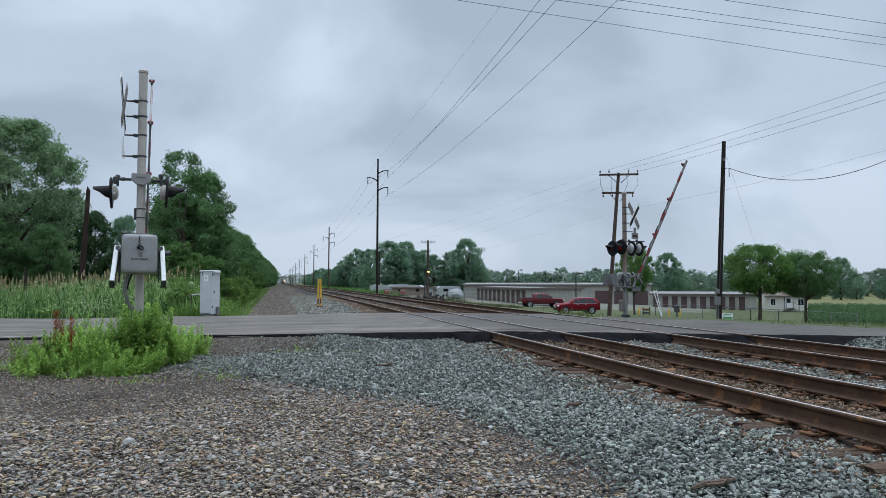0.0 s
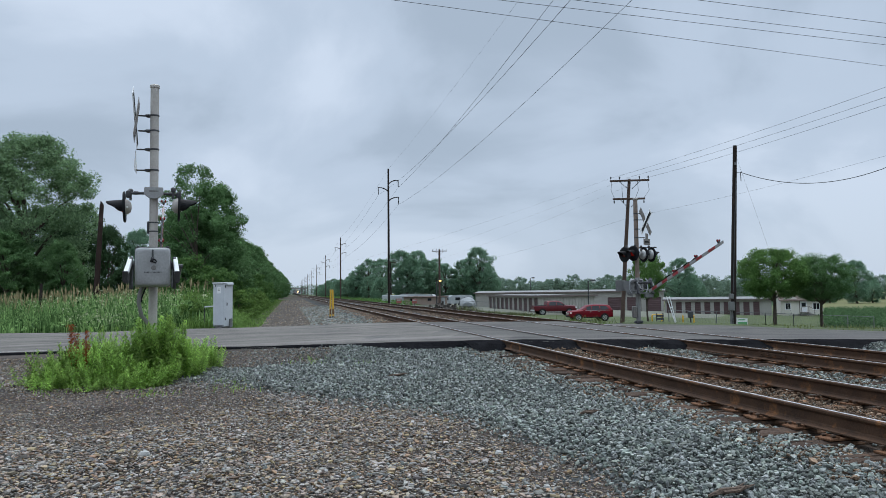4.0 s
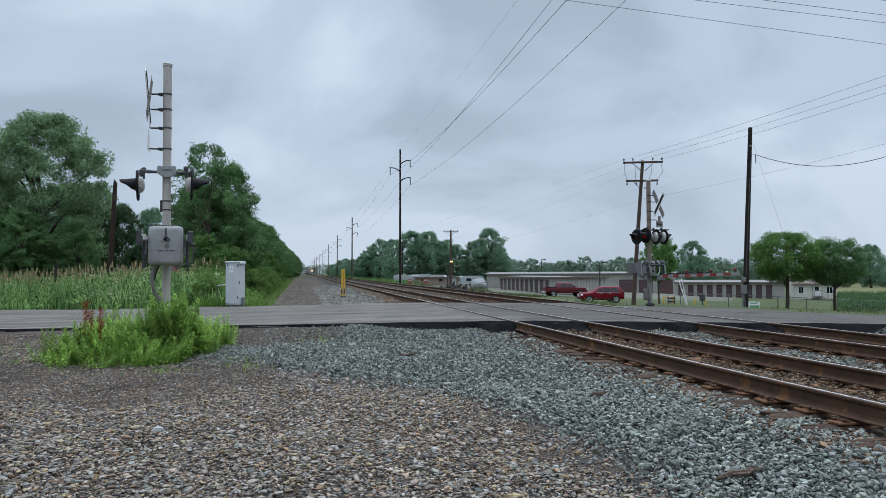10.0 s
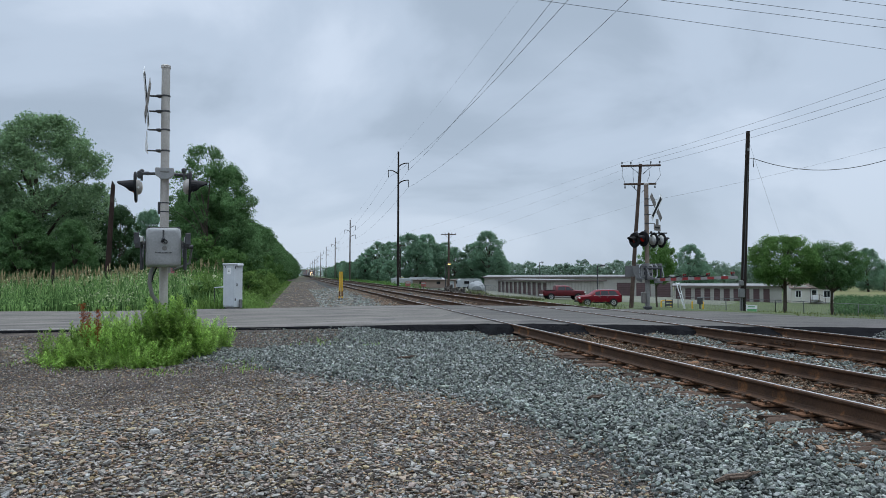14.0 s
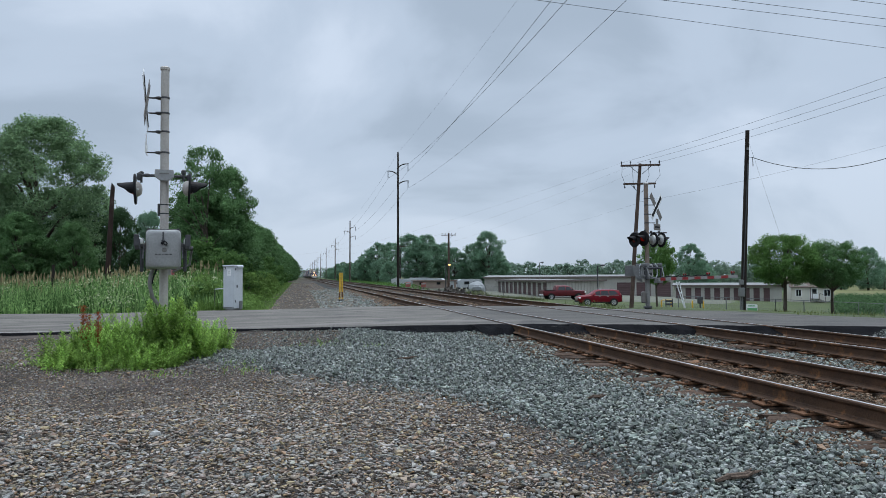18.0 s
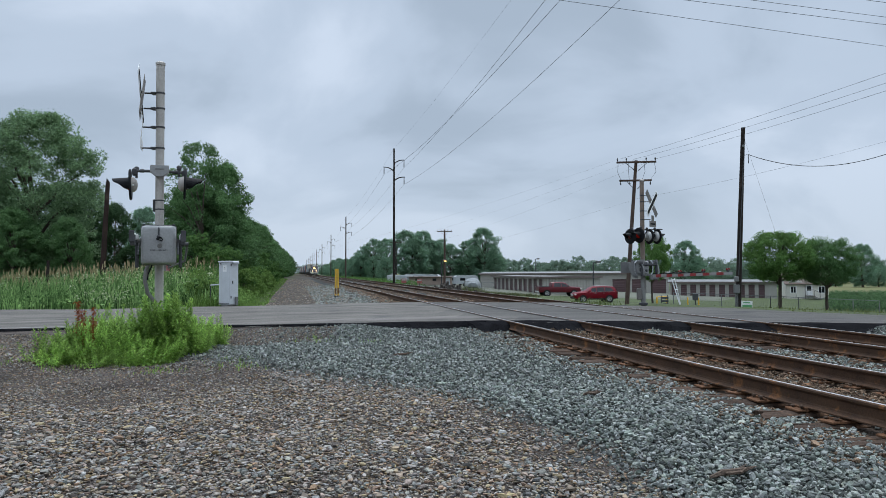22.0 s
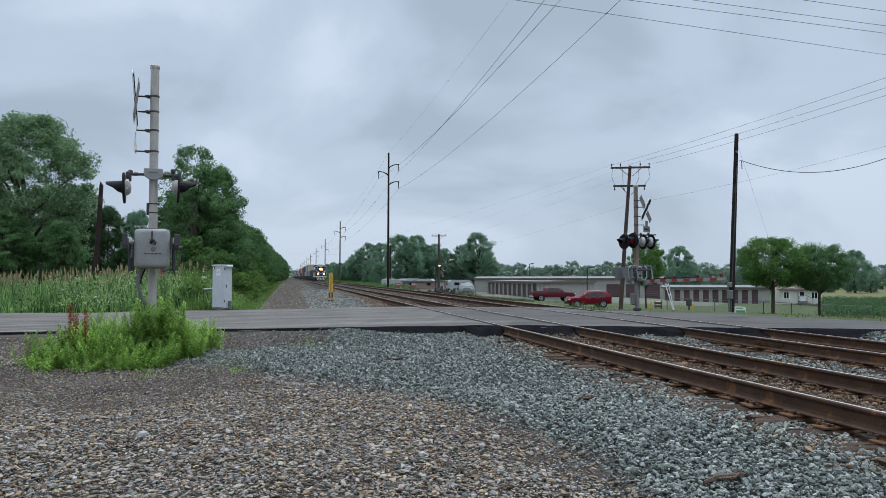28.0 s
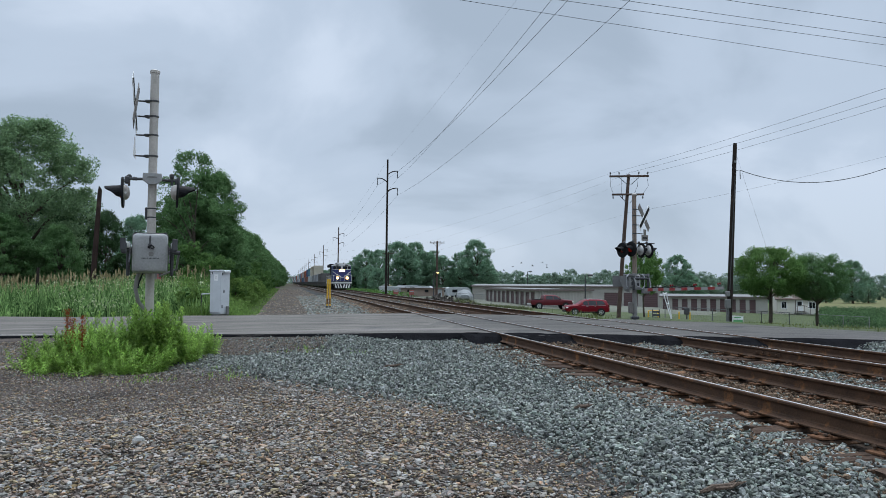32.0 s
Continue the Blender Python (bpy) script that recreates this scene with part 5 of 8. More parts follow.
def gate_arm(parent, L, pivot, yaw, name_mat="arm_grey", reach=0.39, weight_mat="white", shift=-0.09):
    """The arm lies along its own +y, hung a little below the pivot; balance weights stand behind it."""
    z0 = -ARM_DROP
    b = Build()
    b.add([(-0.022, 0.3, z0 - 0.056), (0.022, 0.3, z0 - 0.056), (0.022, 0.3, z0 + 0.056), (-0.022, 0.3, z0 + 0.056), (-0.012, L, z0 - 0.042), (0.012, L, z0 - 0.042), (0.012, L, z0 + 0.042), (-0.012, L, z0 + 0.042)],
          [(0, 1, 2, 3), (7, 6, 5, 4), (0, 4, 5, 1), (1, 5, 6, 2), (2, 6, 7, 3), (3, 7, 4, 0)])
    arm = part("gate_arm", b, M[name_mat], parent, "barrier arm with red and white stripes")
    y = 0.75
    while y < L - 0.2:
        h = 0.055 - 0.014 * y / L
        s = Build().box((0, y, z0), (0.054 - 0.014 * y / L, 0.38, 2 * h - 0.004))
        part("red_stripe", s, M["red_stripe"], arm)
        y += 0.80
    for u in (0.42, 0.70, 0.955):
        lamp = part("arm_lamp", Build().box((0, L * u, z0 + 0.08), (0.05, 0.10, 0.07), ch=0.01), M["dark_iron"], arm)
        for sg in (-1, 1):
            part("lens", Build().lathe((sg * 0.025, L * u, z0 + 0.125), (sg, 0, 0), [(0, 0.04), (0.02, 0.038), (0.035, 0.015)], 12), M["arm_lens"], lamp, "dim red lens")
    cable = Build().tube([(0.0, 0.3 + (L * 0.66) * k / 16, z0 + 0.075 + 0.025 * math.sin(k * 2.1)) for k in range(17)], 0.02, 5)
    part("cable", cable, M["black"], arm)
    square = Matrix.Translation((shift, 0, 0))
    for sg in (-1, 1):
        wx = sg * reach
        link = Build().tube([(wx, 0.05, 0), (wx * 0.9, 0.22, z0 * 0.7), (sg * 0.06, 0.42, z0)], [0.022, 0.022, 0.02], 6)
        part("arm_bracket", link, M["galv"], arm, "pale bracket that carries the arm")
        cw = part("counterweight", Build().box((sg * reach, -0.36, 0.12), (0.075, 0.80, 0.10), rot=Matrix.Rotation(radians(sg * 3), 3, "Z"), ch=0.012), M[weight_mat], arm, "pale counterweight arm", at=square)
        part("end_cap", Build().box((sg * reach * 1.05, -0.765, 0.11), (0.085, 0.025, 0.20), rot=Matrix.Rotation(radians(sg * 3), 3, "Z"), ch=0.008), M["dark_iron"], cw, "dark end plate")
        for q in (-0.66, -0.56):
            part("weight_plate", Build().box((sg * (reach + 0.01), q, 0.05), (0.08, 0.085, 0.19), ch=0.012), M["dark_iron"], cw, "dark iron weight plate")
        part("chain", Build().tube([(sg * (reach - 0.07), -0.1 - 0.05 * i, 0.08 - 0.035 * i + 0.02 * (i % 2)) for i in range(9)], 0.014, 5), M["dark_iron"], cw)
        part("drop_link", Build().box((sg * reach * 0.93, -0.02, -0.12), (0.06, 0.10, 0.6), ch=0.015), M["dark_iron"], arm, "dark hanging link", at=square)
        part("bolt", Build().tube([(wx, -0.02, 0.02), (wx + sg * 0.08, -0.02, 0.02)], 0.014, 6), M["dark_iron"], cw)
    part("hub", Build().tube([(-reach - 0.02, 0, 0), (reach + 0.02, 0, 0)], 0.04, 12), M["dark_iron"], arm)
    arm.matrix_basis = pose(*pivot, 40, 0, yaw)
    return arm


def left_signal():
    x, y = -5.41, 13.0
    g = gp(x, y)
    t = thing("crossing_signal", "grey crossing signal mast with gate mechanism standing in weeds", "railway signal", Matrix.Translation((x, y, 0)), "crossing signals")
    b = Build().lathe((0, 0, g.z - 0.1), (0, 0, 1), [(0, 0.076), (5.39 - g.z, 0.074)], 22)
    mast = part("mast", b, M["mast"], t, "stained grey steel mast", True)
    part("mast_cap", Build().lathe((0, 0, 5.27), (0, 0, 1), [(0, 0.084), (0.045, 0.086), (0.06, 0.07)], 22), M["mast"], mast, smooth=True)
    part("base", Build().box((0, 0, g.z + 0.12), (0.42, 0.42, 0.26), ch=0.05), M["dark_iron"], t)
    nrm = (-0.95, -0.31, 0)
    crossbuck(t, (-0.335, -0.02, 4.70), nrm)
    tracks_sign(t, (-0.34, 0, 3.84), nrm, 0.42, 0.36)
    for z, xe in ((4.76, -0.30), (4.48, -0.30), (4.14, -0.32), (3.76, -0.33)):
        b = Build().tube([(-0.07, -0.03, z), (xe, -0.01, z + 0.012)], 0.011, 6).tube([(-0.07, 0.04, z), (xe, 0.02, z + 0.012)], 0.011, 6)
        br = part("sign_bracket", b, M["dark_iron"], t, "thin steel bracket")
        part("clamp", Build().lathe((0, 0, z - 0.016), (0, 0, 1), [(0, 0.078), (0.004, 0.083), (0.028, 0.083), (0.032, 0.078)], 20).box((-0.11, 0, z), (0.09, 0.12, 0.045), ch=0.01), M["dark_iron"], br)
    # lamp arms
    turn = Matrix.Rotation(radians(LEFT_YAW), 4, "Z")
    b = Build().prism([(-0.15, 3.43), (0.15, 3.43), (0.16, 3.40), (0.16, 3.31), (0.06, 3.235), (-0.06, 3.235), (-0.16, 3.31), (-0.16, 3.40)], -0.17, -0.03, taper=1.0)
    jb = part("junction_box", b, M["box_grey"], t, "shield-shaped cast grey junction box", at=turn)
    part("cover_mark", Build().box((0, -0.173, 3.36), (0.16, 0.006, 0.025)), M["conduit"], jb, "raised cast mark")
    for sg in (-1, 1):
        part("cross_arm", Build().tube([(sg * 0.11, -0.04, 3.335), (sg * 0.42, -0.02, 3.33)], 0.026, 10).lathe((sg * 0.42, -0.02, 3.24), (0, 0, 1), [(0, 0.03), (0.03, 0.045), (0.12, 0.045), (0.14, 0.02)], 12).lathe((sg * 0.26, -0.03, 3.335), (sg, 0, 0), [(0, 0.034), (0.07, 0.034)], 10), M["dark_iron"], jb)
        flasher(t, (sg * 0.47 - (0.05 if sg < 0 else 0.0), -0.03, 3.10), (sg * 0.93, sg * 0.36, -0.03), lit=(sg < 0))
    part("small_bracket", Build().box((-0.085, -0.02, 2.72), (0.04, 0.07, 0.22), ch=0.01), M["dark_iron"], t)
    for z in (2.64, 2.80):
        part("band", Build().lathe((0, 0, z), (0, 0, 1), [(0, 0.077), (0.003, 0.081), (0.02, 0.081), (0.023, 0.077)], 18), M["dark_iron"], t)
    # gate mechanism, square to the arm
    b = Build().pad(0, 2.0, [(-0.08, 0.46, 0.56, 0.06), (-0.10, 0.53, 0.64, 0.06), (-0.29, 0.55, 0.66, 0.06)])
    box = part("mechanism_box", b, M["box_grey"], t, "cast aluminium gate mechanism box with rounded corners", at=turn)
    part("flange", Build().pad(0, 2.0, [(-0.29, 0.59, 0.71, 0.06), (-0.315, 0.59, 0.71, 0.06)]), M["conduit"], box, "thick cast rim")
    part("lid", Build().pad(0, 1.995, [(-0.313, 0.575, 0.69, 0.065), (-0.37, 0.565, 0.68, 0.07), (-0.42, 0.545, 0.655, 0.08), (-0.436, 0.51, 0.615, 0.09), (-0.44, 0.45, 0.54, 0.09)], 6), M["box_grey"], box, "bulged front cover", True)
    part("latch", Build().box((0, -0.442, 2.225), (0.03, 0.02, 0.15), ch=0.008).lathe((0, -0.44, 2.14), (0, -1, 0), [(0, 0.032), (0.03, 0.03), (0.04, 0.015)], 12), M["dark_iron"], box, "dark hasp")
    part("padlock", Build().tube([(0.0, -0.475, 2.13), (0.045, -0.478, 2.12), (0.065, -0.478, 2.09), (0.05, -0.478, 2.065), (0.015, -0.475, 2.08)], 0.011, 8).box((-0.012, -0.478, 2.10), (0.05, 0.03, 0.05), rot=Matrix.Rotation(radians(30), 3, "Y"), ch=0.01), M["black"], box, "black padlock")
    for k in range(13):
        part("letter", Build().box((-0.125 + k * 0.021 + (0.012 if k > 4 else 0), -0.4445, 1.905), (0.013, 0.008, 0.02)), M["dark_iron"], box)
    part("maker_mark", Build().lathe((0.02, -0.437, 1.98), (0, -1, 0), [(0, 0.045), (0.007, 0.04), (0.008, 0.028)], 14), M["conduit"], box, "faint round cast mark")
    for sg in (-1, 1):
        part("cover_bolt", Build().box((sg * 0.24, -0.305, 2.352), (0.05, 0.05, 0.03), ch=0.008), M["dark_iron"], box)
        part("shaft_boss", Build().lathe((sg * 0.265, -0.19, 2.05), (sg, 0, 0), [(0, 0.10), (0.03, 0.095), (0.05, 0.05), (0.11, 0.045)], 14), M["dark_iron"], box)
    part("top_rib", Build().box((0, -0.2, 2.345), (0.44, 0.16, 0.02), ch=0.006), M["dark_iron"], box)
    part("conduit", Build().tube([(-0.16, -0.2, 1.68), (-0.21, -0.22, 1.55), (-0.23, -0.22, 1.38), (-0.18, -0.2, 1.15), (-0.07, -0.14, 1.0), (-0.03, -0.12, 0.5)], 0.034, 10), M["conduit"], t, "grey flexible conduit", True, turn)
    part("cable", Build().tube([(-0.11, -0.2, 1.68), (-0.13, -0.2, 1.6), (-0.17, -0.2, 1.5), (-0.19, -0.21, 1.38)], 0.014, 6), M["black"], t, at=turn)
    part("mounting", Build().box((0, -0.05, 2.04), (0.24, 0.2, 0.3), ch=0.03), M["dark_iron"], t, at=turn)
    arm = gate_arm(t, LEFT_ARM, LEFT_PIVOT, LEFT_YAW)
    return t, arm


def right_signal():
    x, y = 6.74, 27.0
    z0 = 0.33
    t = thing("crossing_signal", "brown-stained crossing signal mast with lowered gate across the road", "railway signal", Matrix.Translation((x, y, 0)), "crossing signals")
    mast = part("mast", Build().lathe((0, 0, 1.9), (0, 0, 1), [(0, 0.08), (2.93, 0.078)], 18), M["mast_rust"], t, "brown-stained steel mast", True)
    part("mast_cap", Build().lathe((0, 0, 4.80), (0, 0, 1), [(0, 0.09), (0.05, 0.09), (0.07, 0.07)], 18), M["mast"], mast)
    part("lower_mast", Build().lathe((0, 0, z0 - 0.2), (0, 0, 1), [(0, 0.088), (1.75, 0.086), (1.78, 0.082)], 18), M["mast_foot"], t, "grey painted mast foot", True)
    part("base", Build().box((0, 0, z0 - 0.05), (0.27, 0.27, 0.10), ch=0.02), M["dark_iron"], t)
    part("junction_box", Build().box((-0.17, -0.08, z0 + 0.32), (0.16, 0.18, 0.42), ch=0.03), M["sign_back"], t, "grey junction box")
    nrm = (0.77, -0.64, 0)
    crossbuck(t, (0.36, -0.02, 3.97), nrm, backs=("sign_back", "white"))
    tracks_sign(t, (0.38, -0.02, 3.22), nrm, 0.55, 0.42, "sign_back")
    for z in (4.28, 4.04, 3.70, 3.38):
        part("sign_bracket", Build().tube([(0, -0.04, z), (0.30, -0.02, z)], 0.016, 6).lathe((0, 0, z - 0.02), (0, 0, 1), [(0, 0.083), (0.04, 0.083)], 14), M["dark_iron"], t)
    part("cross_arm", Build().tube([(-0.55, -0.04, 3.00), (0.75, 0.06, 3.02)], 0.024, 8), M["dark_iron"], t)
    flasher(t, (-0.47, -0.10, 2.76), (-0.85, -0.53, -0.02), shell="galv")
    flasher(t, (-0.17, -0.18, 2.80), (-0.85, -0.53, -0.02), lit=True, shell="galv")
    flasher(t, (0.25, 0.0, 2.76), (0.94, 0.34, -0.02), shell="lamp_shell", wide=1.35)
    flasher(t, (0.55, 0.06, 2.76), (0.94, 0.34, -0.02), shell="lamp_shell", wide=1.35)
    b = Build().box((0.0, 0.12, 1.62), (0.42, 0.34, 0.50), ch=0.05)
    box = part("mechanism_box", b, M["box_grey"], t, "grey gate mechanism box")
    part("platform", Build().box((0.1, -0.1, 1.34), (0.9, 0.3, 0.05)).box((0.35, -0.2, 1.24), (0.3, 0.14, 0.12)), M["galv"], t)
    part("side_plate", Build().add([(-0.33, -0.12, 1.79), (-0.52, -0.12, 1.81), (-0.56, -0.12, 1.59), (-0.4, -0.12, 1.26), (-0.22, -0.12, 1.20), (-0.26, -0.12, 1.54), (-0.33, -0.15, 1.79), (-0.52, -0.15, 1.81), (-0.56, -0.15, 1.59), (-0.4, -0.15, 1.26), (-0.22, -0.15, 1.20), (-0.26, -0.15, 1.54)], [(0, 1, 2, 3, 4, 5), (11, 10, 9, 8, 7, 6)] + [(i, (i + 1) % 6, (i + 1) % 6 + 6, i + 6) for i in range(6)]), M["galv"], t, "grey guard plate")
    for dx, dz, w, h in ((-0.09, 0.12, 0.10, 0.10), (0.09, 0.12, 0.12, 0.14), (-0.09, -0.08, 0.08, 0.14), (0.10, -0.12, 0.10, 0.10)):
        part("fitting", Build().box((dx, -0.06, 1.62 + dz), (w, 0.05, h), ch=0.012), M["dark_iron"], box)
    part("notice_plate", Build().box((-0.60, 0.16, 1.62), (0.36, 0.02, 0.40), ch=0.005), M["galv"], t, "dull metal sheet hung beside the box")
    part("plate_bracket", Build().tube([(-0.60, 0.18, 1.64), (-0.1, 0.14, 1.64)], 0.018, 6), M["dark_iron"], t)
    for sg in (-1, 1):
        part("guard_rod", Build().tube([(sg * 0.27, -0.13, 1.36), (sg * 0.33, -0.13, 1.46), (sg * 0.33, -0.13, 1.78), (sg * 0.25, -0.13, 1.88)], 0.022, 8), M["cabinet"], t)
    arm = gate_arm(t, RIGHT_ARM, RIGHT_PIVOT, RIGHT_YAW, reach=0.3, weight_mat="galv", shift=0.0)
    return t, arm


LEFT_ARM, LEFT_YAW, LEFT_PIVOT = 5.4, 21.0, (0.1, -0.02, 2.02)
RIGHT_ARM, RIGHT_YAW, RIGHT_PIVOT = 5.4, 191.0, (0.16, -0.3, 1.72)
signal_left, arm_left = left_signal()
signal_right, arm_right = right_signal()


def arm_stand():
    t = thing("brace_frame", "white tubular brace leaning beside the gate", "frame", Matrix.Translation((7.75, 26.9, 0)))
    z0 = 0.25
    for k, (a, b_) in enumerate((((0.0, 0, 1.22), (0.26, -0.1, z0)), ((0.14, 0.1, 1.22), (0.36, 0.15, z0)))):
        part("leg", Build().tube([a, b_], 0.019, 8), M["white"], t)
    part("rung", Build().tube([(0.02, 0.0, 1.16), (0.15, 0.1, 1.16)], 0.02, 6), M["white"], t)
    part("rung", Build().tube([(0.12, -0.04, 0.8), (0.24, 0.12, 0.8)], 0.02, 6), M["white"], t)


arm_stand()


# ---- equipment beside the track ----
def equipment_cabinet():
    x, y = -9.45, 29.6
    z = gp(x, y).z
    t = thing("equipment_cabinet", "tall light grey steel trackside cabinet on a plinth", "cabinet", pose(x, y, z, 0, 0, -24) @ Matrix.Diagonal((0.88, 0.9, 1, 1)))
    part("plinth", Build().box((0, 0, 0.04), (0.5, 0.5, 0.14), ch=0.02), M["concrete"], t)
    body = part("body", Build().box((0, 0, 0.98), (0.64, 0.58, 1.72), ch=0.012), M["cabinet"], t)
    part("roof", Build().box((0, -0.01, 1.86), (0.70, 0.66, 0.06), ch=0.02), M["cabinet"], t)
    door = part("door", Build().box((0, -0.30, 0.98), (0.58, 0.025, 1.62), ch=0.008), M["cabinet"], t)
    part("notice", Build().box((0.05, -0.316, 1.58), (0.22, 0.004, 0.26)), M["white"], door, "white paper notice")
    part("lettering", Build().box((0.05, -0.319, 1.56), (0.12, 0.003, 0.02)).box((0.05, -0.319, 1.62), (0.04, 0.003, 0.04)), M["conduit"], door, "grey print marks")
    part("status_lamp", Build().box((-0.19, -0.33, 1.76), (0.10, 0.05, 0.10), ch=0.02), M["dark_iron"], door)
    part("lamp_lens", Build().box((-0.19, -0.358, 1.75), (0.06, 0.008, 0.06), ch=0.003), M["white"], door)
    for z in (0.42, 1.72):
        part("hinge", Build().box((0.33, -0.2, z), (0.02, 0.05, 0.1)), M["dark_iron"], t)
    part("handle", Build().box((0.335, -0.1, 1.02), (0.04, 0.04, 0.12), ch=0.008), M["dark_iron"], t, "dark door handle")
    for dx in (-0.2, 0.2):
        part("foot", Build().box((dx, -0.2, -0.03), (0.14, 0.14, 0.2), ch=0.01), M["dark_iron"], t)
    part("roof_vent", Build().box((0.37, 0.05, 1.82), (0.10, 0.4, 0.10), ch=0.02), M["cabinet"], t)
    part("door_gap", Build().box((0, -0.3005, 0.165), (0.60, 0.02, 0.012)), M["dark_iron"], t)
    part("side_box", Build().box((0.38, 0.1, 0.25), (0.08, 0.16, 0.36), ch=0.02), M["galv"], t, "small grey side box")
    q = thing("marker_stake", "pale marker tube of a guy wire", "marker", pose(-10.35, 30.2, gp(-10.3, 30.2).z))
    part("tube", Build().tube([(-0.1, 0.13, 0.95), (0.55, -0.1, 1.0)], 0.024, 8), M["cabinet"], q)
    part("guy_wire", Build().tube([(-0.1, 0.13, 0.0), (-0.1, 0.13, 0.95)], 0.02, 6), M["dark_iron"], q)


equipment_cabinet()


def yellow_posts():
    q = Vector((-6.78, 40.0, 0))
    z = gp(q.x, q.y).z
    for k, dx in enumerate((-0.07, 0.075)):
        t = thing("marker_post", "flat yellow fibreglass cable marker post", "post", pose(q.x + dx, q.y + 0.1 * k, z, 0, 1 - 2 * k, 8), "yellow marker posts")
        part("blade", Build().box((0, 0, 0.76), (0.095, 0.03, 1.6), ch=0.012), M["yellow"], t)
        part("label", Build().box((0, -0.018, 0.35), (0.075, 0.006, 0.3)), M["rust"], t, "rust-brown faded decal")
        part("foot", Build().box((0, 0, 0.02), (0.12, 0.08, 0.16), ch=0.02), M["dark_iron"], t)


yellow_posts()

t_, g_, h_ = wood_pole(-20.9, 42.0, 6.85, lean=(0.36, 0), r=0.15, mat="pole_brown", label="old broken-off wooden pole leaning in the marsh grass", name="pole_stub")
part("split_top", Build().tube([(0.36, 0, h_ - 0.02), (0.30, 0, h_ + 0.2)], [0.10, 0.02], 7), M["pole_wood"], t_)
wood_pole(-21.5, 37.5, 2.2, lean=(0.05, 0), r=0.09, label="short grey wooden post in the marsh grass", name="pole_stub")


# ---- poles and wires at the road ----
def cross_arm(parent, z, half, at, yaw, pins, mat="pole_wood_pale", pin_down=False):
    m = pose(at[0], at[1], z, 0, 0, yaw)
    arm = part("cross_arm", Build().box((0, 0, 0), (2 * half, 0.10, 0.12), ch=0.015), M[mat], parent, at=m)
    for u in pins:
        sg = -1 if pin_down else 1
        part("insulator", Build().lathe((u * half, 0, 0.05 * sg), (0, 0, sg), [(0, 0.015), (0.08, 0.02), (0.09, 0.05), (0.13, 0.03), (0.16, 0.055), (0.22, 0.03)], 8), M["dark_iron"], arm)
    for sg in (-1, 1):
        part("brace", Build().tube([(sg * 0.1, -0.06, -0.55), (sg * half * 0.55, -0.06, -0.04)], 0.02, 5), M["dark_iron"], arm)
    return arm


tpole, tg, th_ = wood_pole(10.41, 46.0, 8.45, lean=(0.74, 0), r=0.12, mat="pole_wood_pale", label="weathered wooden pole with two cross arms")
cross_arm(tpole, th_ - 0.12, 1.22, (0.73, -0.1), -6, (-0.95, -0.5, 0.5, 0.95))
cross_arm(tpole, th_ - 1.28, 1.0, (0.66, -0.1), -4, (-0.92, -0.35, 0.92), pin_down=True)
for dx in (-1.05, -0.45, 0.45, 1.05):
    part("jumper", Build().tube([(0.73 + dx * 1.08, -0.1, th_ - 0.15), (0.73 + dx * 1.14, -0.2, th_ - 0.75), (0.66 + dx * 0.85, -0.1, th_ - 1.3)], 0.011, 5), M["wire"], tpole)
rpole, rg, rh = wood_pole(13.18, 35.0, 8.32, lean=(0.42, 0), r=0.118, label="thick dark wooden pole with a meter box")
part("meter_box", Build().box((-0.10, -0.20, 1.15), (0.26, 0.16, 0.42), ch=0.02), M["galv"], rpole, "grey meter box")
part("disconnect_box", Build().box((-0.10, -0.19, 1.62), (0.2, 0.14, 0.24), ch=0.02), M["galv"], rpole, "small grey switch box")
part("conduit", Build().tube([(-0.14, -0.17, 0.0), (-0.14, -0.17, 0.95)], 0.04, 8).tube([(-0.05, -0.16, 0.0), (-0.05, -0.16, 0.95)], 0.03, 8), M["galv"], rpole)
part("riser", Build().tube([(0.02, -0.17, 1.8), (0.22, -0.13, 5.0), (0.36, -0.11, rh - 1.6)], 0.02, 6), M["dark_iron"], rpole)
part("standoff", Build().tube([(0.36, -0.1, rh - 1.35), (0.56, -0.2, rh - 1.32), (0.57, -0.2, rh - 1.75)], 0.018, 6), M["dark_iron"], rpole)
part("pole_tag", Build().box((0.37, -0.13, rh - 0.9), (0.1, 0.04, 0.12)), M["galv"], rpole)


def far_end(px, py, y):
    """A place at that distance ahead, from its bearing and rise in thousandths."""
    return Vector((px * y, y, 1.5 + py * y))


# three wires from the cross arm towards a pole beyond the right edge of view
for dx, rise in ((-1.15, 0.294), (-0.2, 0.279), (1.1, 0.268)):
    wire((11.14 + dx, 45.9, 8.5), far_end(0.66, rise, 24), 0.12, 0.006)
for dx, b_ in ((-1.15, 0.03), (0.0, 0.0), (1.1, -0.03)):
    wire((11.14 + dx, 45.9, 8.5), (-30 + dx * 10, 165, 6.5), 1.6, 0.003)
wire((13.74, 34.8, rg.z + rh - 1.33), far_end(0.66, 0.192, 30), 1.0, 0.015, "drooping black service cable")
wire((10.93, 45.95, 6.0), far_end(0.66, 0.195, 30), 0.2, 0.004)
wire((10.8, 46, 5.9), (-28, 150, 5.2), 2.2, 0.003)
wire((13.6, 35, rg.z + rh - 0.4), (23.6, 51, gp(23.6, 51).z), 0.0, 0.004, "thin steel guy wire")
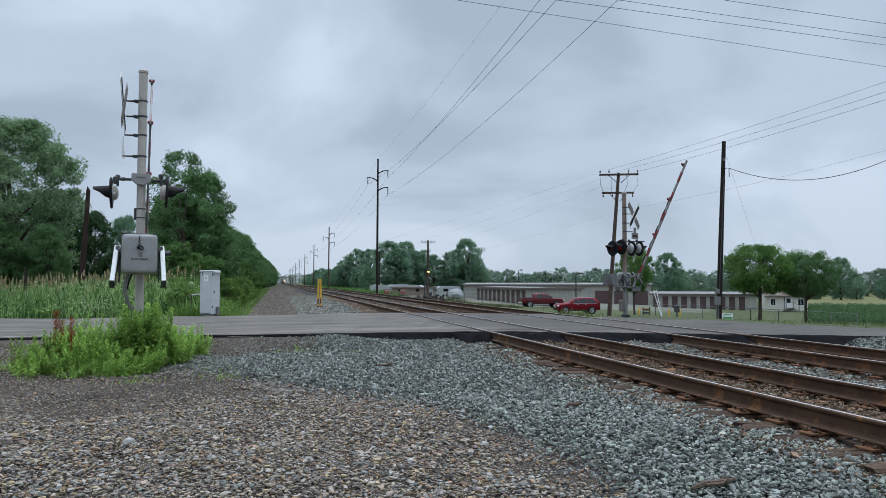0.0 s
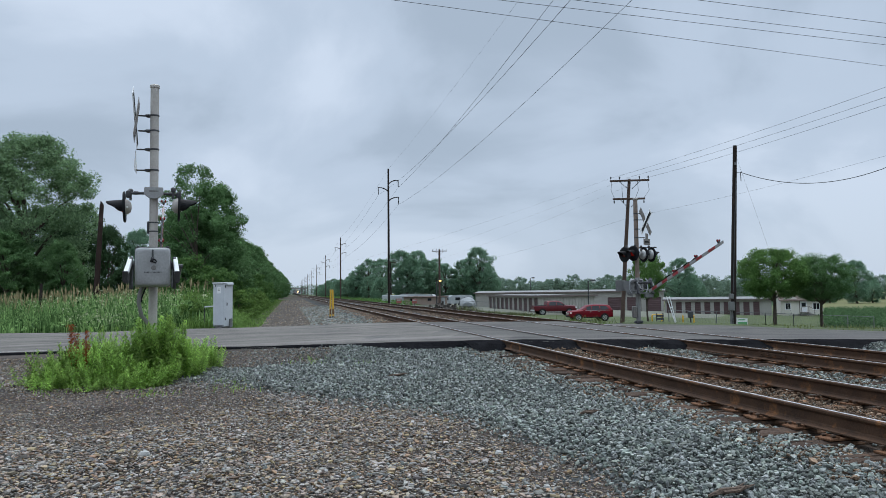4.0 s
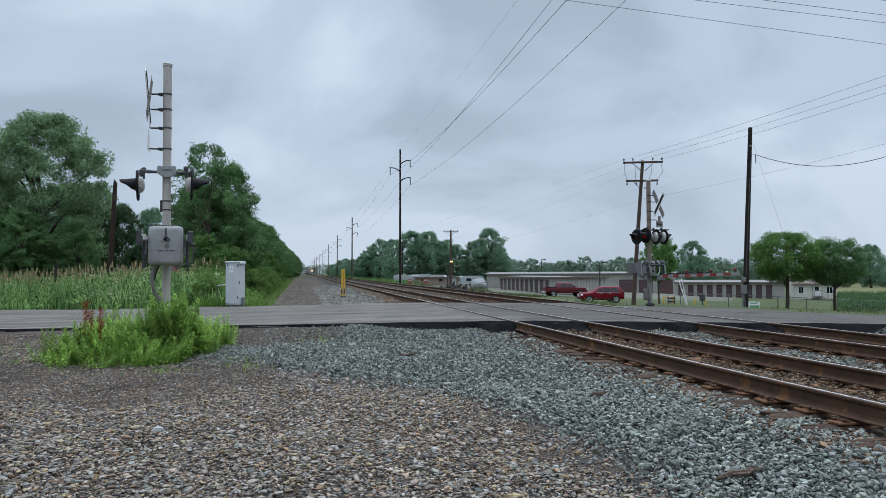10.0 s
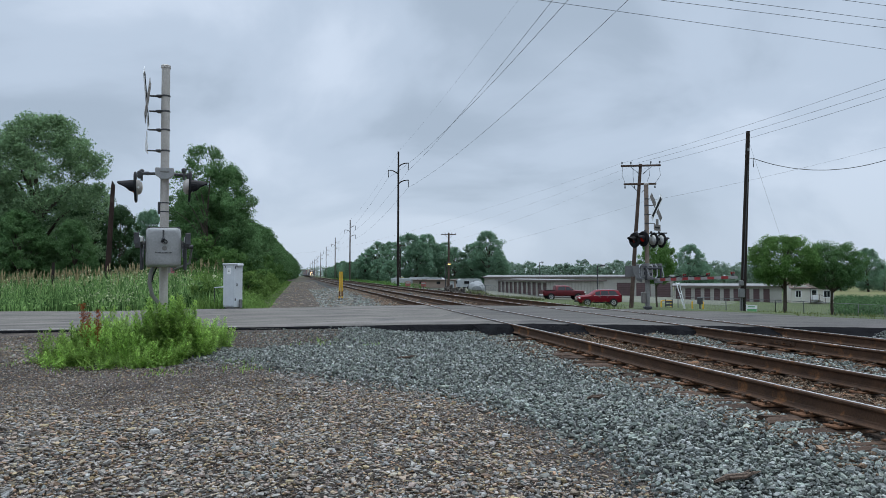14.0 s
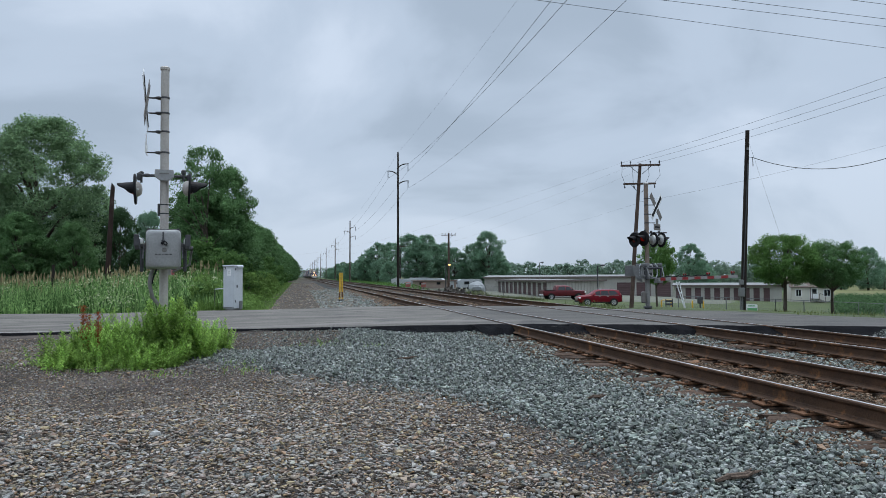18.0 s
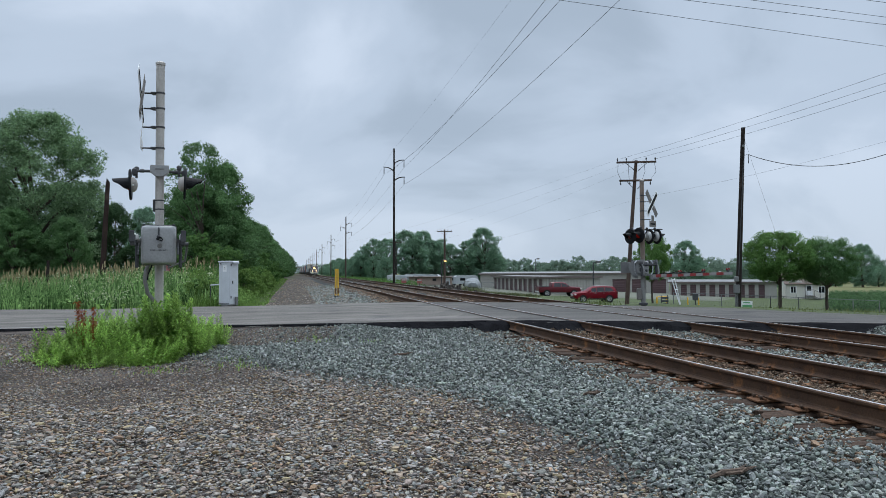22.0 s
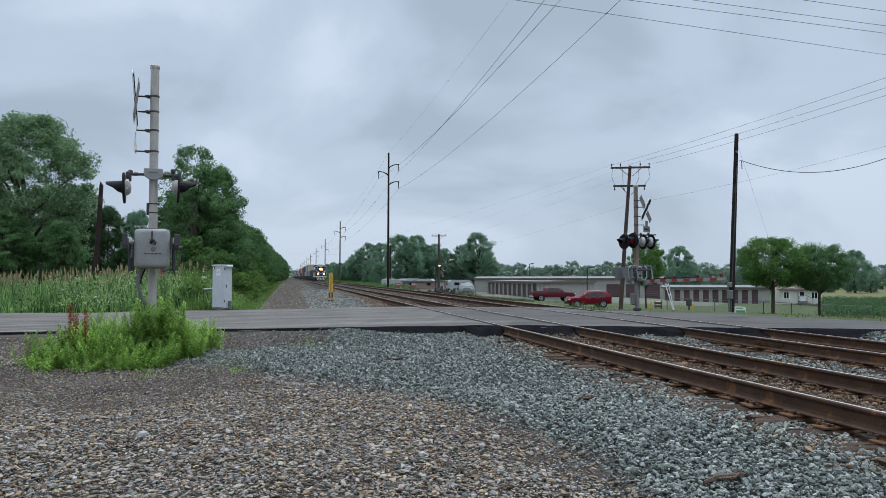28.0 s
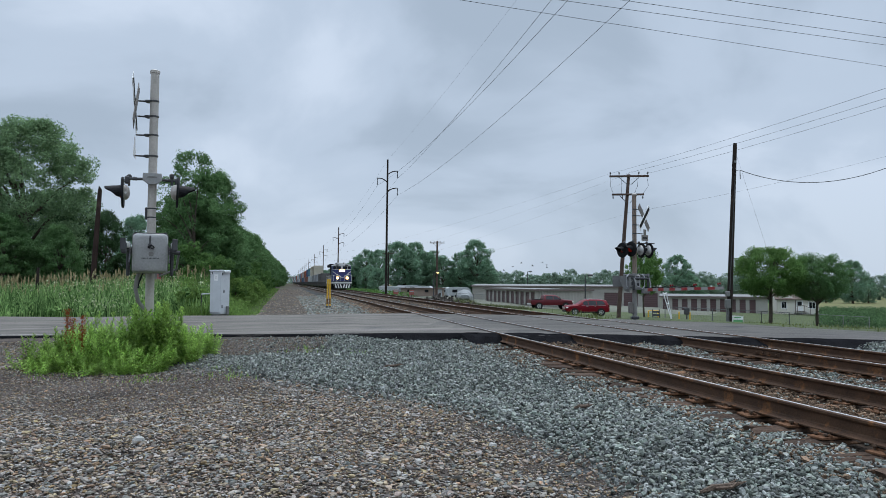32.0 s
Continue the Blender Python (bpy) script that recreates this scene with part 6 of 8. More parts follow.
# wires high across the road, from beyond the left of view to the right
CROSS_WIRES = (((0.0189, 0.3939), (0.6155, 0.2997)), ((0.1585, 0.3939), (0.6163, 0.33)), ((0.2452, 0.3939), (0.6166, 0.3403)), ((0.391, 0.3939), (0.6172, 0.3603)))
for (p, q) in CROSS_WIRES:
    za, zb = 9.0, 9.0
    ya, yb = za / p[1], zb / q[1]
    A, B = Vector((p[0] * ya, ya, 1.5 + za)), Vector((q[0] * yb, yb, 1.5 + zb))
    d = B - A
    wire(A - d * 1.2, B + d * 0.8, 0.0, 0.008)

# ---- weeds, reeds and grass ----
def grow():
    rng = np.random.default_rng(9)
    # tall reeds of the marsh beyond the road, thicker towards the road
    n = 95000
    x = rng.uniform(-62, -9.0, n)
    y = 28.5 + rng.uniform(0, 1, n) ** 1.7 * 26
    X, b = x * TN[0] + y * TN[1], x * RN[0] + y * RN[1]
    keep = (b > ROAD_FAR + 0.9 + 0.4 * np.sin(x)) & (X < -3.0 - 0.8 * ramp_(b, 28, 33))
    x, y, b = x[keep], y[keep], b[keep]
    h = (0.7 + 1.15 * ramp_(b, 27.8, 31)) * rng.uniform(0.6, 1.2, len(x))
    pts = np.stack([x, y, ground_z(x, y) - 0.05], 1)
    v, q = blades(rng, pts, h, 0.052, None, "reeds", lean=0.42, segs=3, bend=0.75)
    make_stuff("reeds", v, q, [M["reed"]], "tall green marsh reeds and grass behind the road", "reeds")
    pick = (rng.random(len(x)) < 0.085) & (b > 31.2)
    pp = pts[pick] + np.c_[np.zeros((pick.sum(), 2)), h[pick] * 0.97 + 0.12]
    tall = pp[:, 2] > 0.9
    pp = pp[tall]
    stem = pts[pick][tall]
    v2, q2 = blades(rng, stem, pp[:, 2] - stem[:, 2], 0.016, None, "stems", lean=0.02, segs=1)
    c = np.repeat(pp, 6, 0) + rng.normal(size=(len(pp) * 6, 3)) * [0.012, 0.012, 0.07] - [0, 0, 0.16]
    v3, q3 = blades(rng, c, rng.uniform(0.16, 0.34, len(c)), 0.045, None, "plumes", lean=0.22, segs=2)
    make_stuff("reed_plumes", np.concatenate([v2, v3]), np.concatenate([q2, q3 + len(v2)]), [M["plume"]], "feathery tan seed plumes over the reeds", "reed plumes")
    fl = rng.random(len(x)) < 0.3 * (np.sin(x * 0.7) + np.sin(y * 0.9 + x * 0.3) > -0.5)
    fp = pts[fl] + np.c_[np.zeros((fl.sum(), 2)), h[fl] * rng.uniform(0.5, 0.95, fl.sum())]
    v4, q4 = leaf_cloud(rng, fp, np.full(len(fp), 0.05), 3, 0.085, tilt=1.2)
    make_stuff("flower_heads", v4, q4, [M["flower"]], "small pale flower heads among the reeds", "flowers")
    # leafy undergrowth
    n = 7000
    k = rng.integers(0, len(x), n)
    c = pts[k] + np.c_[rng.normal(size=(n, 2)) * 0.2, h[k] * rng.uniform(0.2, 0.8, n)]
    v5, q5 = leaf_cloud(rng, c, np.full(n, 0.2), 5, 0.18)
    make_stuff("undergrowth", v5, q5, [M["reed"]], "broad-leaved green undergrowth in the marsh", "undergrowth")
    # short grass along the track path and beyond the crossing
    n = 26000
    X = np.concatenate([rng.uniform(-4.2, -1.2, n // 2), rng.uniform(11.6, 18, n // 2)])
    s = 30 + rng.uniform(0, 1, n) ** 2 * 130
    x, y = X * TN[0] + s * TD[0], X * TN[1] + s * TD[1]
    b = x * RN[0] + y * RN[1]
    keep = (b > ROAD_FAR + 0.6) & ~((np.hypot(x + 9.45, y - 29.6) < 0.9))
    x, y, X, b = x[keep], y[keep], X[keep], b[keep]
    h = np.where(X < 0, 0.12 + 0.5 * ramp_(-X, 1.4, 3.6), 0.10 + 0.04 * ramp_(X, 12.5, 15)) * rng.uniform(0.6, 1.3, len(x))
    v, q = blades(rng, np.stack([x, y, ground_z(x, y) - 0.02], 1), h, 0.05, None, "grass", lean=0.6)
    make_stuff("path_grass", v, q, [M["path_grass"]], "green grass along the gravel path and track bank", "grass")
    # leafy weeds at the foot of the trees, lower towards the path
    n = 2400
    s = 30.5 + rng.uniform(0, 1, n) ** 1.6 * 60
    X = rng.uniform(-4.6, -2.1, n)
    x, y = X * TN[0] + s * TD[0], X * TN[1] + s * TD[1]
    keep = (x * RN[0] + y * RN[1] > ROAD_FAR + 1.6) & (np.hypot(x + 9.45, y - 29.6) > 1.1)
    x, y, X = x[keep], y[keep], X[keep]
    top = (0.3 + 1.3 * ramp_(-X, 2.2, 3.8)) * rng.uniform(0.5, 1.15, len(x))
    c = np.stack([x, y, ground_z(x, y) + top * rng.uniform(0.3, 1, len(x))], 1)
    v, q = leaf_cloud(rng, c, rng.uniform(0.14, 0.34, len(x)), 26, 0.11)
    make_stuff("path_weeds", v, q, [M["path_grass"]], "leafy light green weeds at the foot of the trees", "weeds")
    # lawn and verge on the far right side of the road
    n = 15000
    a = rng.uniform(4, 60, n)
    bb = ROAD_FAR + 0.3 + rng.uniform(0, 1, n) ** 1.3 * 30
    P = a[:, None] * RD + bb[:, None] * RN
    X = P @ TN
    keep = (X > 11.8) & (np.hypot(P[:, 0] - 6.68, P[:, 1] - 27) > 0.5)
    P = P[keep]
    tuft = (np.sin(P[:, 0] * 0.7) + np.sin(P[:, 1] * 0.9 + P[:, 0]) > 0.9)
    h = np.where(tuft & (P @ TN > 17), 0.26, np.where(P @ TN > 17, 0.10, 0.05)) * rng.uniform(0.6, 1.3, len(P))
    v, q = blades(rng, np.c_[P, ground_z(P[:, 0], P[:, 1]) - 0.02], h, 0.06, None, "grass", lean=0.6)
    make_stuff("verge_grass", v, q, [M["grass"]], "rough mown grass on the far verge of the road", "grass")
    # rank weeds on the bank between the far track and the parked cars
    n = 5000
    X, s = rng.normal(14.9, 1.0, n), rng.uniform(34, 84, n)
    x, y = X * TN[0] + s * TD[0], X * TN[1] + s * TD[1]
    b = x * RN[0] + y * RN[1]
    x, y = x[b > ROAD_FAR + 1.5], y[b > ROAD_FAR + 1.5]
    clump = np.sin(y * 0.9) + np.sin(y * 0.37 + 1)
    v, q = blades(rng, np.c_[x, y, ground_z(x, y) - 0.02], np.where(clump > 0.5, 0.5, 0.25) * rng.uniform(0.4, 1.2, len(x)), 0.045, None, "weeds", lean=0.5)
    make_stuff("bank_weeds", v, q, [M["grass"]], "rank yellow-green weeds on the bank beyond the tracks", "weeds")
    # tall dry weeds along the yard fence
    n = 2600
    u = rng.random(n)
    x, y = 0.2 + 9.0 * u + rng.normal(size=n) * 0.35, 96.2 - 9.6 * u + rng.normal(size=n) * 0.5
    h = np.where(u < 0.3, 1.15, 0.5) * (0.7 + 0.4 * np.sin(u * 23) ** 2) * rng.uniform(0.4, 1.1, n)
    v, q = blades(rng, np.c_[x, y, ground_z(x, y) - 0.02], h, 0.06, None, "weeds", lean=0.5)
    make_stuff("fence_weeds", v, q, [M["dry_weed"]], "tall dull olive weeds along the yard fence", "weeds")
    # sparse grass tufts in the gravel
    cen = np.array([(-7.5, 12.0), (-6.2, 11.4), (-3.9, 12.4), (-3.5, 11.6), (-3.2, 15.6), (-2.6, 15.5), (-8.6, 12.6), (-1.9, 15.2), (-9.5, 14.3), (-9.0, 13.2), (-4.6, 10.9)])
    k = rng.integers(0, len(cen), 500)
    p = cen[k] + rng.normal(size=(500, 2)) * 0.22
    v, q = blades(rng, np.c_[p, ground_z(p[:, 0], p[:, 1])], rng.uniform(0.03, 0.12, 500), 0.015, None, "tufts", lean=0.9)
    make_stuff("grass_tufts", v, q, [M["weed"]], "thin green tufts in the gravel", "grass")
    # low bushes of the far field
    n = 1700
    y = rng.uniform(64, 150, n)
    x = y * rng.uniform(0.50, 0.72, n)
    c = np.stack([x, y, ground_z(x, y) + 0.5], 1)
    v, q = leaf_cloud(rng, c, rng.uniform(0.4, 0.95, n), 22, 0.26)
    make_stuff("field_scrub", v, q, [M["scrub"]], "low green scrub at the edge of the hay field", "scrub")
    n = 700
    X, s = rng.uniform(14, 20, n), 112 + rng.uniform(0, 1, n) * 220
    x, y = X * TN[0] + s * TD[0], X * TN[1] + s * TD[1]
    c = np.stack([x, y, ground_z(x, y) + 0.35], 1)
    v, q = leaf_cloud(rng, c, rng.uniform(0.6, 1.2, n), 20, 0.28)
    make_stuff("bank_scrub", v, q, [M["leaf_b"]], "low green scrub on the bank beyond the tracks", "scrub")


grow()


def weed_patch():
    rnd = random.Random(3)
    kinds = [weed_mesh(k, h, st, ll, sp) for k, (h, st, ll, sp) in enumerate(((1.15, 8, 0.18, 0.34), (0.7, 9, 0.15, 0.38), (0.45, 9, 0.12, 0.36), (0.9, 6, 0.15, 0.3), (0.28, 9, 0.10, 0.3)))]
    def put(x, y, k, sc):
        w = thing("weed_plant", "leafy bright green weed in gravel at the mast foot", "weed", pose(x, y, gp(x, y).z, 0, 0, rnd.uniform(0, 360)) @ Matrix.Scale(sc, 4), "weeds round the signal mast")
        part("foliage", kinds[k], None, w)
    for _ in range(98):
        u, w = rnd.gauss(0, 1), rnd.gauss(0, 1)
        x, y = -5.95 + 0.68 * max(-1.6, min(1.35, u)), 12.62 + 0.58 * max(-1.8, min(1.9, w))
        front = max(0, 12.6 - y)
        if front > 0.85:
            k = rnd.choice((2, 4, 4))
        elif x < -6.5 or front > 0.4:
            k = rnd.choice((1, 2, 2, 4))
        else:
            k = rnd.choice((1, 1, 3, 2))
        put(x, y, k, rnd.uniform(0.7, 1.12))
    for _ in range(24):
        put(rnd.uniform(-7.1, -6.2), rnd.uniform(11.9, 13.2), rnd.choice((2, 4, 4, 4)), rnd.uniform(0.6, 0.95))
    for _ in range(20):
        put(rnd.uniform(-5.55, -4.95), rnd.uniform(13.9, 15.2), rnd.choice((1, 2, 3)), rnd.uniform(0.8, 1.05))
    for _ in range(5):
        put(rnd.uniform(-7.3, -6.7), rnd.uniform(13.2, 14.0), 3, rnd.uniform(0.8, 1.0))
    for _ in range(7):
        put(rnd.uniform(-6.9, -5.6), rnd.uniform(12.6, 13.6), 3, rnd.uniform(1.0, 1.25))
    for _ in range(18):
        put(rnd.uniform(-5.6, -5.0), rnd.uniform(12.3, 13.1), 0, rnd.uniform(0.9, 1.15))
    for _ in range(7):
        put(rnd.uniform(-4.98, -4.75), rnd.uniform(13.1, 13.9), rnd.choice((1, 3)), rnd.uniform(0.8, 1.05))
    for _ in range(4):
        put(rnd.uniform(-7.7, -7.1), rnd.uniform(13.5, 14.3), 3, rnd.uniform(0.6, 0.8))
    # rust-red dock stalks
    rng = np.random.default_rng(4)
    for dx, h in ((-6.44, 1.0), (-6.36, 0.85), (-6.18, 0.9)):
        d = thing("dock_plant", "dry rust-red dock seed stalk", "weed", gp_m(dx * 1.035, 12.6), "dry dock stalks")
        m = 300
        z = rng.uniform(0.2, 1, m) * h
        c = np.c_[rng.normal(size=(m, 2)) * 0.026, z]
        v, q = leaf_cloud(rng, c, np.full(m, 0.012), 2, 0.03)
        sv, sq = blades(rng, np.zeros((4, 3)), np.full(4, h), 0.02, None, "s", lean=0.03, segs=1)
        part("seed_stalk", array_mesh("seed_stalk", np.concatenate([v, sv]), np.concatenate([q, sq + len(v)]), [M["dock"]]), None, d)


def gp_m(x, y):
    return Matrix.Translation(gp(x, y))


weed_patch()


# ---- vehicles ----
def car_shell(stations):
    """A body lofted along y from (y, half width, sill, waist, half width at the top, top)."""
    b = Build()
    v = []
    for y, w, zl, zb, wr, zr in stations:
        half = [(w * 0.84, zl), (w * 0.985, zl + 0.08), (w, zl * 0.45 + zb * 0.55), (w * 0.965, zb), (wr, zr - 0.07), (wr * 0.86, zr - 0.01), (wr * 0.4, zr + 0.015)]
        v += [(x, y, z) for x, z in half] + [(-x, y, z) for x, z in reversed(half)]
    n = 14
    f = [(i * n + k, i * n + (k + 1) % n, (i + 1) * n + (k + 1) % n, (i + 1) * n + k) for i in range(len(stations) - 1) for k in range(n)]
    f += [tuple(range(n)), tuple(range(len(v) - 1, len(v) - 1 - n, -1))]
    return b.add(v, f)


def shell_x(stations, y, z):
    """The half width of that shell at a place above the waist."""
    cols = [np.interp(y, [q[0] for q in stations], [q[c] for q in stations]) for c in range(1, 6)]
    w, zl, zb, wr, zr = cols
    return float(np.interp(z, [zb, zr - 0.07], [w * 0.965, wr]))


def side_glass(body, stations, outline, label):
    for sd in (-1, 1):
        pts = [(sd * (shell_x(stations, y, z) + 0.012), y, z) for y, z in outline]
        back = [(p[0] - sd * 0.03, p[1], p[2]) for p in pts]
        n = len(pts)
        g = Build().add(pts + back, [tuple(range(n)), tuple(range(2 * n - 1, n - 1, -1))] + [(k, (k + 1) % n, (k + 1) % n + n, k + n) for k in range(n)])
        part("side_window", g, M["glass"], body, label)


def wheel_arch(parent, x, y, r, side):
    part("wheel_arch", Build().lathe((x, y, r), (side, 0, 0), [(-0.1, r * 1.17), (0.0, r * 1.17), (0.006, r * 1.1)], 24), M["black"], parent, "dark wheel arch")


def wheel(parent, x, y, r, side):
    w = part("wheel", Build().lathe((x, y, r), (side, 0, 0), [(-0.11, r * 0.6), (-0.11, r * 0.93), (-0.08, r), (0.08, r), (0.11, r * 0.93), (0.11, r * 0.66), (0.0, r * 0.64)], 24), M["tyre"], parent, "black tyre", True)
    rim = Build().lathe((x, y, r), (side, 0, 0), [(0.05, r * 0.66), (0.105, r * 0.66), (0.10, r * 0.55), (0.06, r * 0.5), (0.06, 0.02)], 20)
    for k in range(5):
        a = k * 2 * math.pi / 5
        rim.box((x + side * 0.09, y + math.cos(a) * r * 0.32, r + math.sin(a) * r * 0.32), (0.03, r * 0.5, r * 0.16), rot=Matrix.Rotation(a, 3, "X"))
    part("rim", rim, M["alu"], w, "silver five-spoke rim")


SUV_SHELL = [(-2.36, 0.66, 0.52, 0.78, 0.56, 0.86), (-2.26, 0.84, 0.38, 0.90, 0.70, 0.99), (-1.9, 0.91, 0.32, 0.98, 0.76, 1.07), (-1.15, 0.92, 0.32, 1.03, 0.80, 1.15), (-1.0, 0.92, 0.32, 1.05, 0.79, 1.19), (-0.35, 0.92, 0.32, 1.06, 0.68, 1.61), (0.05, 0.925, 0.32, 1.07, 0.67, 1.69), (1.0, 0.925, 0.32, 1.09, 0.67, 1.71), (1.8, 0.92, 0.33, 1.11, 0.65, 1.67), (2.06, 0.91, 0.35, 1.12, 0.64, 1.60), (2.27, 0.89, 0.40, 1.13, 0.74, 1.22), (2.35, 0.82, 0.46, 1.0, 0.72, 1.07), (2.37, 0.78, 0.55, 0.9, 0.70, 0.98)]
TRUCK_SHELL = [(-2.80, 0.72, 0.62, 0.92, 0.62, 1.00), (-2.70, 0.92, 0.50, 1.06, 0.80, 1.14), (-1.9, 0.97, 0.48, 1.12, 0.84, 1.20), (-1.4, 0.975, 0.48, 1.14, 0.84, 1.24), (-1.25, 0.975, 0.48, 1.15, 0.83, 1.28), (-0.65, 0.975, 0.48, 1.16, 0.70, 1.74), (-0.3, 0.975, 0.48, 1.17, 0.69, 1.82), (0.85, 0.975, 0.48, 1.18, 0.69, 1.82), (1.05, 0.975, 0.48, 1.18, 0.70, 1.74), (1.15, 0.975, 0.48, 1.12, 0.90, 1.22), (2.75, 0.97, 0.50, 1.12, 0.90, 1.22), (2.80, 0.93, 0.55, 1.08, 0.88, 1.18)]


def suv(x, y, yaw):
    t = thing("suv", "metallic red parked five-door SUV", "car", pose(x, y, gp(x, y).z, 0, 0, yaw) @ Matrix.Scale(0.92, 4))
    body = part("body", car_shell(SUV_SHELL), M["red_car"], t, smooth=True)
    for outline in (((-0.92, 1.12), (-0.38, 1.50), (0.0, 1.56), (0.0, 1.12)), ((0.08, 1.12), (0.08, 1.57), (0.86, 1.585), (0.92, 1.13)), ((1.0, 1.13), (0.95, 1.585), (1.62, 1.56), (1.92, 1.20))):
        side_glass(body, SUV_SHELL, outline, "dark tinted side window")
    for sd in (-1, 1):
        part("window_trim", Build().tube([(sd * (shell_x(SUV_SHELL, q, 1.1) + 0.012), q, 1.095) for q in (-0.95, 0.0, 1.0, 1.95)], 0.014, 5), M["alu"], body, "thin chrome strip under the windows")
        part("sill", Build().box((sd * 0.905, 0, 0.37), (0.06, 1.9, 0.14), ch=0.02), M["black"], t, "black sill trim")
        for q in (0.0, 0.88):
            part("door_handle", Build().box((sd * 0.93, q - 0.1, 0.98), (0.03, 0.17, 0.03)), M["alu"], t)
        for q in (-0.98, 0.04, 0.96):
            part("door_seam", Build().box((sd * 0.921, q, 0.76), (0.004, 0.012, 0.56)), M["black"], t)
        part("mirror", Build().box((sd * 1.0, -0.78, 1.14), (0.18, 0.12, 0.15), ch=0.03), M["red_car"], t)
        part("headlight", Build().box((sd * 0.70, -2.20, 0.84), (0.32, 0.2, 0.15), ch=0.03), M["white"], t, "clear headlight")
        part("tail_light", Build().box((sd * 0.83, 2.26, 1.03), (0.15, 0.16, 0.3), ch=0.03), M["red_lens"], t, "red tail light")
        part("roof_rail", Build().tube([(sd * 0.60, 0.0, 1.70), (sd * 0.60, 0.1, 1.74), (sd * 0.60, 1.5, 1.74), (sd * 0.60, 1.6, 1.69)], 0.018, 6), M["alu"], t)
    part("windscreen", Build().quad((-0.74, -0.99, 1.20), (0.74, -0.99, 1.20), (0.60, -0.40, 1.575), (-0.60, -0.40, 1.575)), M["glass"], body)
    part("rear_window", Build().quad((-0.58, 2.085, 1.58), (0.58, 2.085, 1.58), (0.66, 2.275, 1.22), (-0.66, 2.275, 1.22)), M["glass"], body)
    part("grille", Build().box((0, -2.345, 0.76), (0.9, 0.06, 0.2), ch=0.02), M["alu"], t, "bright grille")
    part("front_bumper", Build().box((0, -2.3, 0.48), (1.5, 0.2, 0.2), ch=0.05), M["black"], t)
    part("rear_bumper", Build().box((0, 2.3, 0.48), (1.6, 0.16, 0.2), ch=0.05), M["black"], t)
    for sd in (-1, 1):
        for yy in (-1.43, 1.41):
            wheel_arch(t, sd * 0.92, yy, 0.37, sd)
            wheel(t, sd * 0.86, yy, 0.37, sd)
    return t


def pickup(x, y, yaw):
    t = thing("pickup_truck", "dark red parked crew-cab pickup truck with an open bed", "car", pose(x, y, gp(x, y).z, 0, 0, yaw))
    body = part("body", car_shell(TRUCK_SHELL), M["red_truck"], t, smooth=True)
    for outline in (((-1.1, 1.23), (-0.62, 1.60), (-0.15, 1.68), (-0.15, 1.22)), ((-0.05, 1.22), (-0.05, 1.69), (0.75, 1.68), (0.88, 1.24))):
        side_glass(body, TRUCK_SHELL, outline, "dark side window")
    for sd in (-1, 1):
        part("headlight", Build().box((sd * 0.78, -2.66, 0.95), (0.3, 0.2, 0.18), ch=0.03), M["white"], t)
        part("tail_light", Build().box((sd * 0.88, 2.77, 0.98), (0.12, 0.1, 0.3), ch=0.02), M["red_lens"], t)
        part("mirror", Build().box((sd * 1.08, -0.95, 1.28), (0.2, 0.12, 0.2), ch=0.03), M["black"], t)
        part("bed_rail", Build().box((sd * 0.86, 1.95, 1.235), (0.1, 1.6, 0.05), ch=0.015), M["black"], t)
        for q in (-0.2, 1.1):
            part("door_seam", Build().box((sd * 0.976, q, 0.82), (0.004, 0.012, 0.56)), M["black"], t)
    part("windscreen", Build().quad((-0.78, -1.24, 1.30), (0.78, -1.24, 1.30), (0.62, -0.70, 1.71), (-0.62, -0.70, 1.71)), M["glass"], body)
    part("rear_window", Build().quad((-0.6, 1.12, 1.34), (0.6, 1.12, 1.34), (0.58, 1.06, 1.66), (-0.58, 1.06, 1.66)), M["glass"], body)
    part("bed_floor", Build().box((0, 1.95, 1.236), (1.6, 1.5, 0.012)), M["black"], t, "dark bed liner")
    part("front_bumper", Build().box((0, -2.78, 0.6), (1.8, 0.16, 0.2), ch=0.04), M["alu"], t)
    part("rear_bumper", Build().box((0, 2.84, 0.6), (1.8, 0.16, 0.2), ch=0.04), M["alu"], t)
    for sd in (-1, 1):
        for yy in (-1.75, 1.78):
            wheel_arch(t, sd * 0.97, yy, 0.40, sd)
            wheel(t, sd * 0.91, yy, 0.40, sd)
    return t


suv(13.15, 72, -84)
pickup(12.75, 94.5, 98)


